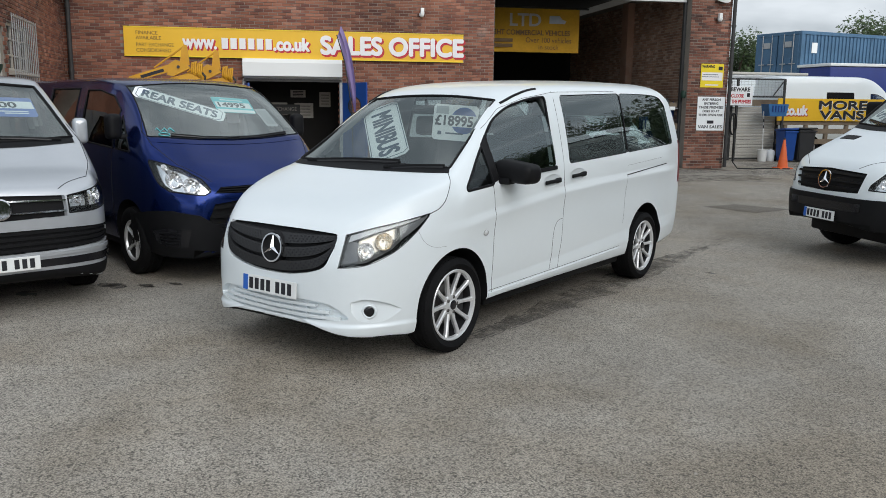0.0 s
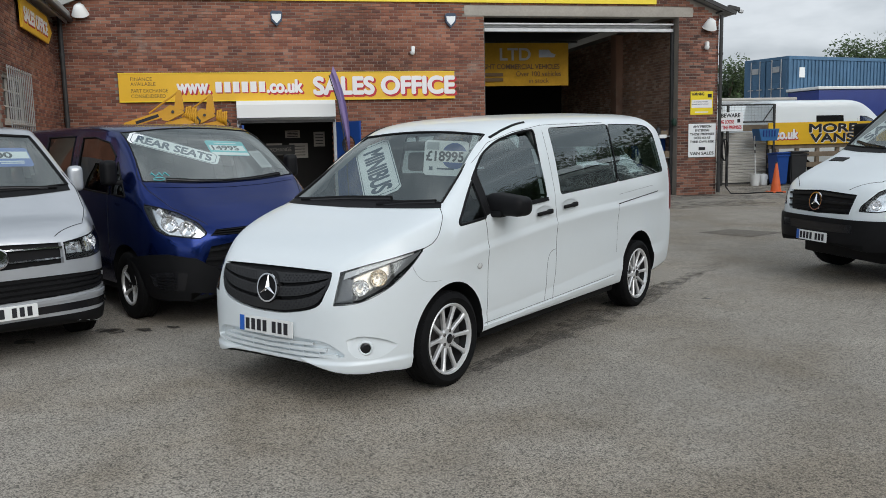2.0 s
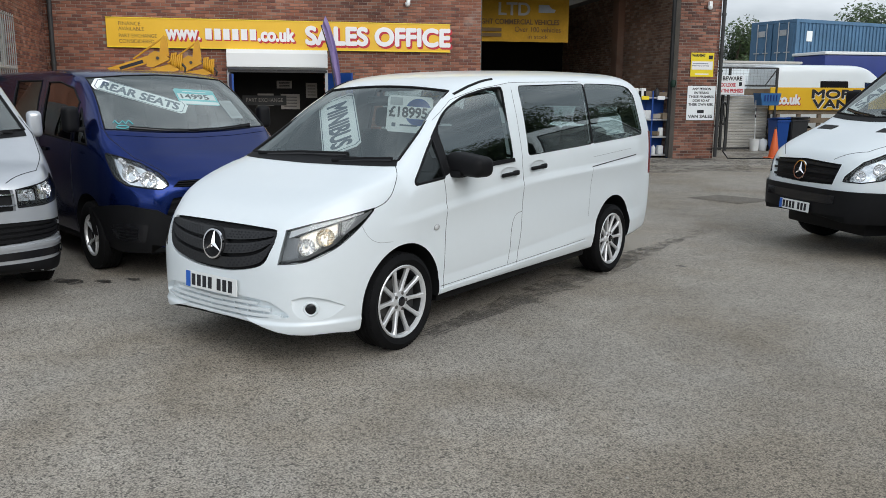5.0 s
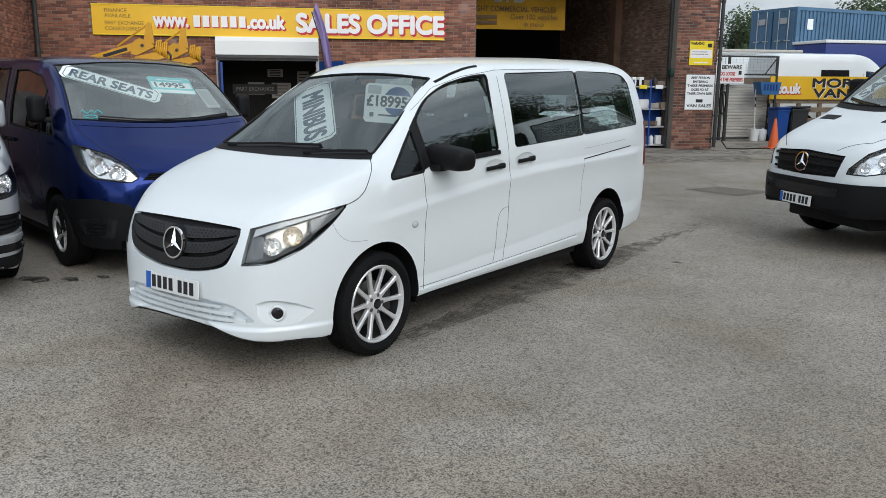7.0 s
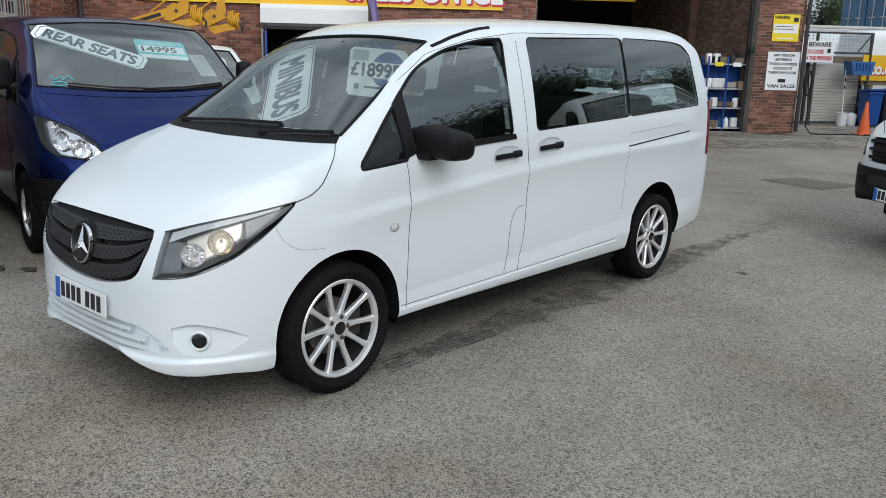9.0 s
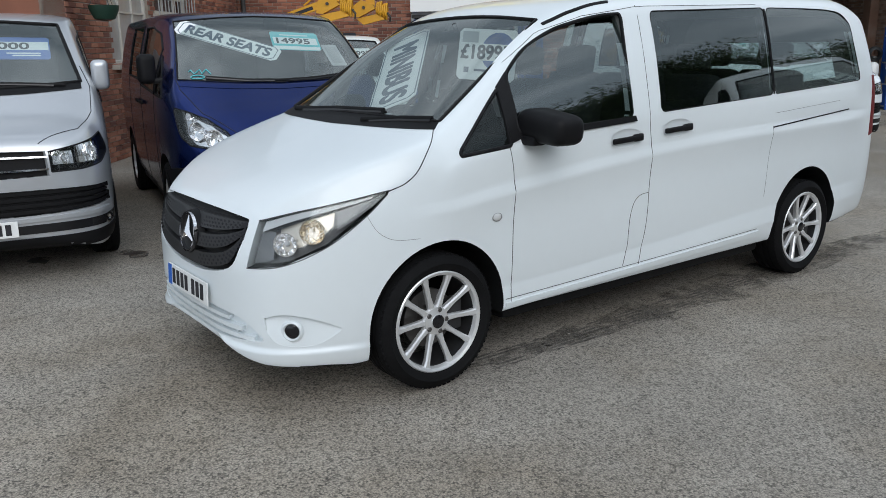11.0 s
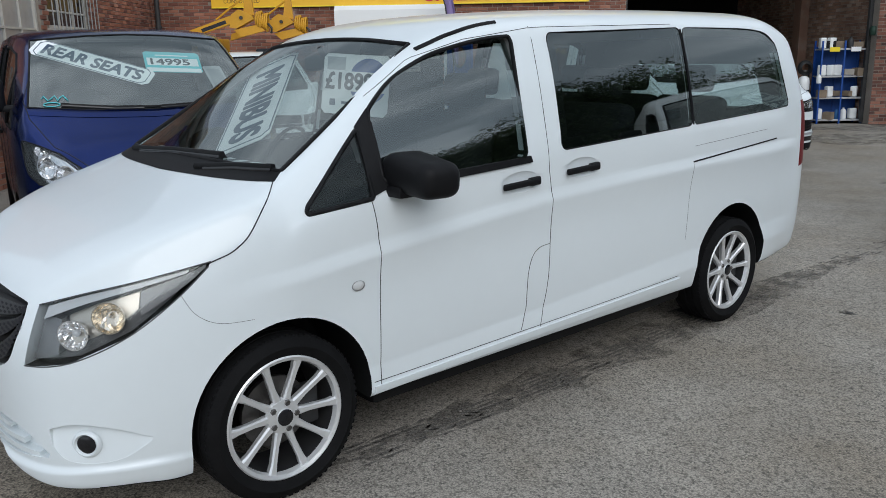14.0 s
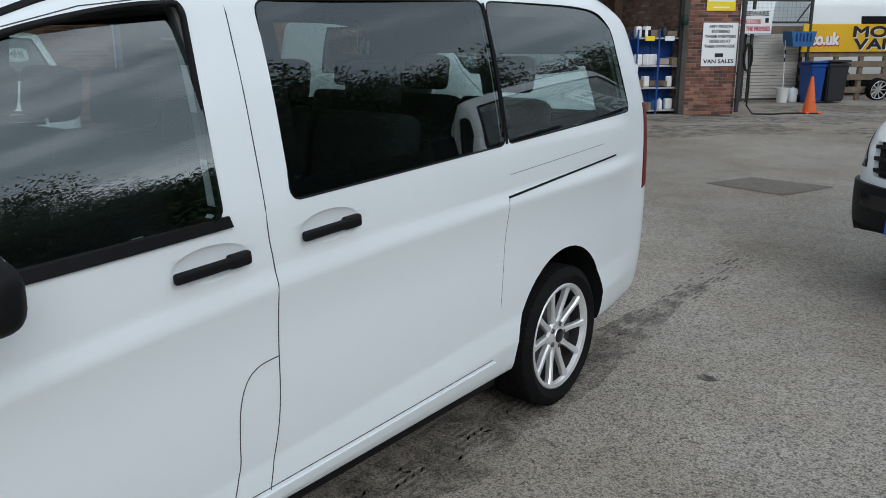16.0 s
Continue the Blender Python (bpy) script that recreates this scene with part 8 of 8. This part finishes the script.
CAR_ROWS = [(y * 0.82, w * 0.93, zb * 0.85, zs * 0.92, xt * 0.9, ze * 0.92, zc * 0.92) for y, w, zb, zs, xt, ze, zc in T6_ROWS]


def shrink(line):
    return [(a * 0.82, z * 0.92) for a, z in line]


def lower(line):
    return [(a, z * 0.92) for a, z in line]


car_spec = dict(
    t6_spec, panels=(), side=[(n, shrink(lo), shrink(up), g) for n, lo, up, g in t6_spec["side"]], ws=tuple([(x * 0.84, z * 0.92) for x, z in line] for line in t6_spec["ws"]), lamp=tuple(lower(l) for l in t6_spec["lamp"]),
    bowls=tuple((a, z * 0.92, r * 0.75) for a, z, r in t6_spec["bowls"]), grilles=[(lower(a), lower(b)) for a, b in t6_spec["grilles"]], skins=[], floor=0.92, end=2.9, mirror=(0.98, 0.5, 1.22), mirror_h=0.16,
    mirror_mat="white", plate=(-0.76, 0.36, -3), emblem=(0.79, 0.05), seams=[shrink(l) for l in t6_spec["seams"]], handles=((1.0, 1.0),), bonnet=[(x * 0.85, y * 0.82) for x, y in t6_spec["bonnet"]],
    wipers=[[(x * 0.8, z * 0.92) for x, z in l] for l in t6_spec["wipers"]], wheelbase=2.45, wheel=0.30, rim=0.19, fog=(50, 0.34, 0.03))
car, _ = van("small_van", pose(-7.8, 4.70, 0, 0, 0, 75), CAR_ROWS, "white", "small white van with a price card in its windscreen", car_spec)
card(car, "price_card", (0.4, 0.2), pose(0.3, 0.33, 1.5, 52, 0, 0), [("9995", 0.09, 0, 0, 0.3, "ink")], label="white price card in the windscreen")

# ---- ground details ----
bm = bmesh.new()
vs = [bm.verts.new((x, y, 0.004)) for x, y in ((-0.74, 9.54), (0.23, 9.28), (0.56, 10.17), (-0.43, 10.32))]
bm.faces.new(vs)
tagged(part("ground_patch", bm, M["patch"]), "dark square repair in the asphalt", "ground", kind="structure")
rng = random.Random(11)
bm = bmesh.new()
for k in range(660):
    y = 0.35 + 3.8 * (k // 6) / 70
    lane = k % 6
    x0 = 0.79 - 0.01 * y + 0.02 * math.sin(y) + (lane - 2.5) * 0.036
    if rng.random() < min(0.72, 0.2 + 0.12 * y):
        continue
    w, l, s = 0.021 * rng.uniform(0.7, 1.1), 0.060 * rng.uniform(0.7, 1.3), 0.016 * (1 if lane % 2 else -1)
    q = [(x0 - w / 2, y - s), (x0 + w / 2, y + s), (x0 + w / 2, y + s + l), (x0 - w / 2, y - s + l)]
    bm.faces.new([bm.verts.new((a, b, 0.003)) for a, b in q])
# Wide strip along the sill: tyre wear, plus the van's shadow put into colour.
edge = []
for k in range(61):
    y = 0.15 + 5.4 * k / 60
    x, fade = 0.79 - 0.01 * y + 0.02 * math.sin(y), math.sin(math.pi * min(1, max(0.02, k / 60))) ** 0.8
    edge.append((x - 0.22 * fade - 0.06 * noise.noise((y * 3.1, 0, 0)) - 0.03 * noise.noise((y * 14, 0, 2)), x + 0.19 * fade + 0.09 * noise.noise((y * 2.7, 0, 4)) + 0.04 * noise.noise((y * 15, 0, 7)), y))
lane = bmesh.new()
vs = [[lane.verts.new((a, y, 0.002)) for a in (x0, x1)] for x0, x1, y in edge]
for p, q in zip(vs, vs[1:]):
    lane.faces.new((p[0], p[1], q[1], q[0]))
tagged(part("tyre_track", lane, M["worn"]), "darker strip of asphalt with tyre wear and the van's shadow in its colour", "marks", kind="stuff")
tagged(part("tyre_marks", bm, M["mark"]), "broken dark tyre tread marks on the asphalt", "marks", kind="stuff")
dirt = bmesh.new()
for u, v, w, d in ((10.2, -0.9, 1.9, 0.8), (9.2, -3.0, 2.6, 1.1), (12.8, -1.6, 2.2, 1.0), (15.0, 0.6, 2.4, 1.3), (17.5, -1.2, 2.6, 1.2), (13.6, -4.2, 2.8, 1.1)):
    rim_pts = []
    for i in range(40):
        a = 2 * math.pi * i / 40
        f = 0.85 + 0.5 * noise.noise((math.cos(a) * 2.2 + u, math.sin(a) * 2.2 + v, 3))
        rim_pts.append(dirt.verts.new(on_face(u + w * f * math.cos(a), v + d * f * math.sin(a), 0.003).translation))
    dirt.faces.new(rim_pts)
tagged(part("ground_dirt", dirt, M["worn"]), "brown dirt trodden into the yard before the workshop", "dirt", kind="stuff")
cracks = bmesh.new()
for u0, u1, v in ((8.6, 11.0, -1.05), (9.6, 11.5, -0.55), (12.3, 14.6, -0.42), (11.0, 12.6, -0.30)):
    line = []
    for i in range(31):
        u = u0 + (u1 - u0) * i / 30
        mid_v = v + 0.16 * noise.noise((u * 1.4, v, 0)) + 0.05 * noise.noise((u * 7, v, 4))
        wide = 0.012 + 0.035 * abs(noise.noise((u * 2.6, v, 8)))
        line.append([cracks.verts.new(on_face(u, mid_v + e, 0.005).translation) for e in (-wide, wide)])
    for p0, p1 in zip(line, line[1:]):
        cracks.faces.new((p0[0], p1[0], p1[1], p0[1]))
tagged(part("ground_cracks", cracks, M["damp"]), "dark ragged cracks in the yard before the workshop", "cracks", kind="stuff")
bm = bmesh.new()
for cx, cy, r in ((-2.85, -0.35, 0.15), (-2.6, -0.15, 0.09), (-2.45, 0.08, 0.07), (-3.1, -1.0, 0.12), (1.35, 3.9, 0.05), (-4.9, 18.6, 0.8), (-6.0, 18.9, 0.7), (-4.0, 18.2, 0.45)):
    ring = []
    for i in range(22):
        a = 2 * math.pi * i / 22
        rr = r * (0.7 + 0.6 * noise.noise((math.cos(a) * 1.3 + cx, math.sin(a) * 1.3 + cy, 0)))
        ring.append(bm.verts.new((cx + 1.5 * rr * math.cos(a), cy + rr * math.sin(a), 0.004)))
    bm.faces.new(ring)
tagged(part("oil_stains", bm, M["damp"]), "dark damp oil stains on the asphalt", "stains", kind="stuff")
bm = bmesh.new()
for k in range(160):
    x, y = rng.uniform(-3, 5), rng.uniform(-3.5, 9)
    r = rng.uniform(0.004, 0.012)
    bm2 = lathe([(0.0, 0.0), (r, 0.001), (r * 0.7, r * 0.7), (0.0, r * 0.8)], 6)
    bmesh.ops.transform(bm2, matrix=pose(x, y, 0.0, 0, 0, rng.uniform(0, 180)), verts=bm2.verts)
    bm = join(bm, bm2)
tagged(part("loose_grit", bm, M["concrete"]), "loose grit and leaf crumbs on the asphalt", "grit", kind="stuff")


# ---- trees ----
def tree(name, m, height, spread, seed, label, leaves=2600, group="", fine=1.0):
    rng = random.Random(seed)
    t = thing(name, m, label, "tree", group)
    wood = rod([(0, 0, 0), (0.05, 0.03, height * 0.25), (-0.04, 0.05, height * 0.5), (0.05, 0, height * 0.8)], 0.16 * height / 6, 8, taper=0.25)
    tips = []
    for k in range(13):
        a, z0 = rng.uniform(0, 6.28), height * rng.uniform(0.22, 0.7)
        r = spread * rng.uniform(0.55, 1.0) * (1 - 0.45 * (z0 / height))
        tip = Vector((r * math.cos(a), r * math.sin(a), min(height, z0 + height * rng.uniform(0.12, 0.34))))
        wood = rod([(0, 0, z0), tip * 0.5 + Vector((0, 0, z0 * 0.5 + 0.1)), tip], 0.055 * height / 6, 6, wood, 0.3)
        tips.append((tip, spread * rng.uniform(0.28, 0.48)))
    tips.append((Vector((0, 0, height * 0.92)), spread * 0.4))
    part("trunk", wood, M["bark"], t, smooth=60)
    verts, faces = [], []
    for _ in range(leaves):
        c, r = rng.choice(tips)
        d = Vector((rng.gauss(0, 1), rng.gauss(0, 1), rng.gauss(0, 0.8))).normalized() * r * rng.uniform(0.3, 1.12)
        p, s = c + d, rng.uniform(0.07, 0.16) * fine * height / 6
        x = Vector((rng.gauss(0, 1), rng.gauss(0, 1), rng.gauss(0, 1))).normalized()
        y = x.orthogonal().normalized()
        n = len(verts)
        verts += [p - x * s, p + y * s * 0.5, p + x * s, p - y * s * 0.5]
        faces.append((n, n + 1, n + 2, n + 3))
    me = bpy.data.meshes.new("crown")
    me.from_pydata([tuple(v) for v in verts], [], faces)
    me.materials.append(M["leaf"])
    part("crown", me, None, t)
    return t


tr_a = tree("tree", on_face(29.6, 30, 0), 5.9, 2.6, 1, "leafy green tree behind the yard", 8000, "trees behind the yard")
tr_b = tree("tree", on_face(41.0, 30, 0), 7.1, 4.2, 2, "tall leafy tree behind the containers", 11000, "trees behind the yard")
copy_thing(tr_a, on_face(26.4, 32, 0, 0, 0, 80))
copy_thing(tr_a, on_face(33.5, 33, -0.4, 0, 0, 140))
copy_thing(tr_b, on_face(45.5, 33, -0.5, 0, 0, 70))
tr_c = tree("tree", pose(21.5, 33.0, -0.8), 8.2, 4.6, 3, "dense leafy tree in the row opposite the workshop", 38000, "trees across the yard", 0.5)
for k in range(13):
    src = tr_c
    c = copy_thing(src, pose(20.5 + 3.0 * ((k * 7) % 3) / 3, -20 + 4.0 * k, -0.6 * (k % 3) - (2.4 if k < 5 else 0.0), 0, 0, 47 * k))
    tagged(c, "leafy tree in the row opposite the workshop", "tree", "trees across the yard")
for k, (x, y) in enumerate(((13.8, 20.6), (11.2, 22.2), (8.8, 23.8))):
    c = copy_thing(tr_c, pose(x, y, -3.0 - 0.4 * (k % 2), 0, 0, 33 + 61 * k))
    tagged(c, "tall leafy tree in the row opposite the workshop", "tree", "trees across the yard")
for k, (a, r) in enumerate(((20, 17), (29, 17.5), (37, 18), (45, 19), (52, 24))):
    c = copy_thing(tr_c, pose(0.85 + r * math.cos(radians(a)), 0.9 + r * math.sin(radians(a)), -2.3 - 0.5 * (k % 2), 0, 0, 71 * k))
    tagged(c, "tall leafy tree in the row opposite the workshop", "tree", "trees across the yard")
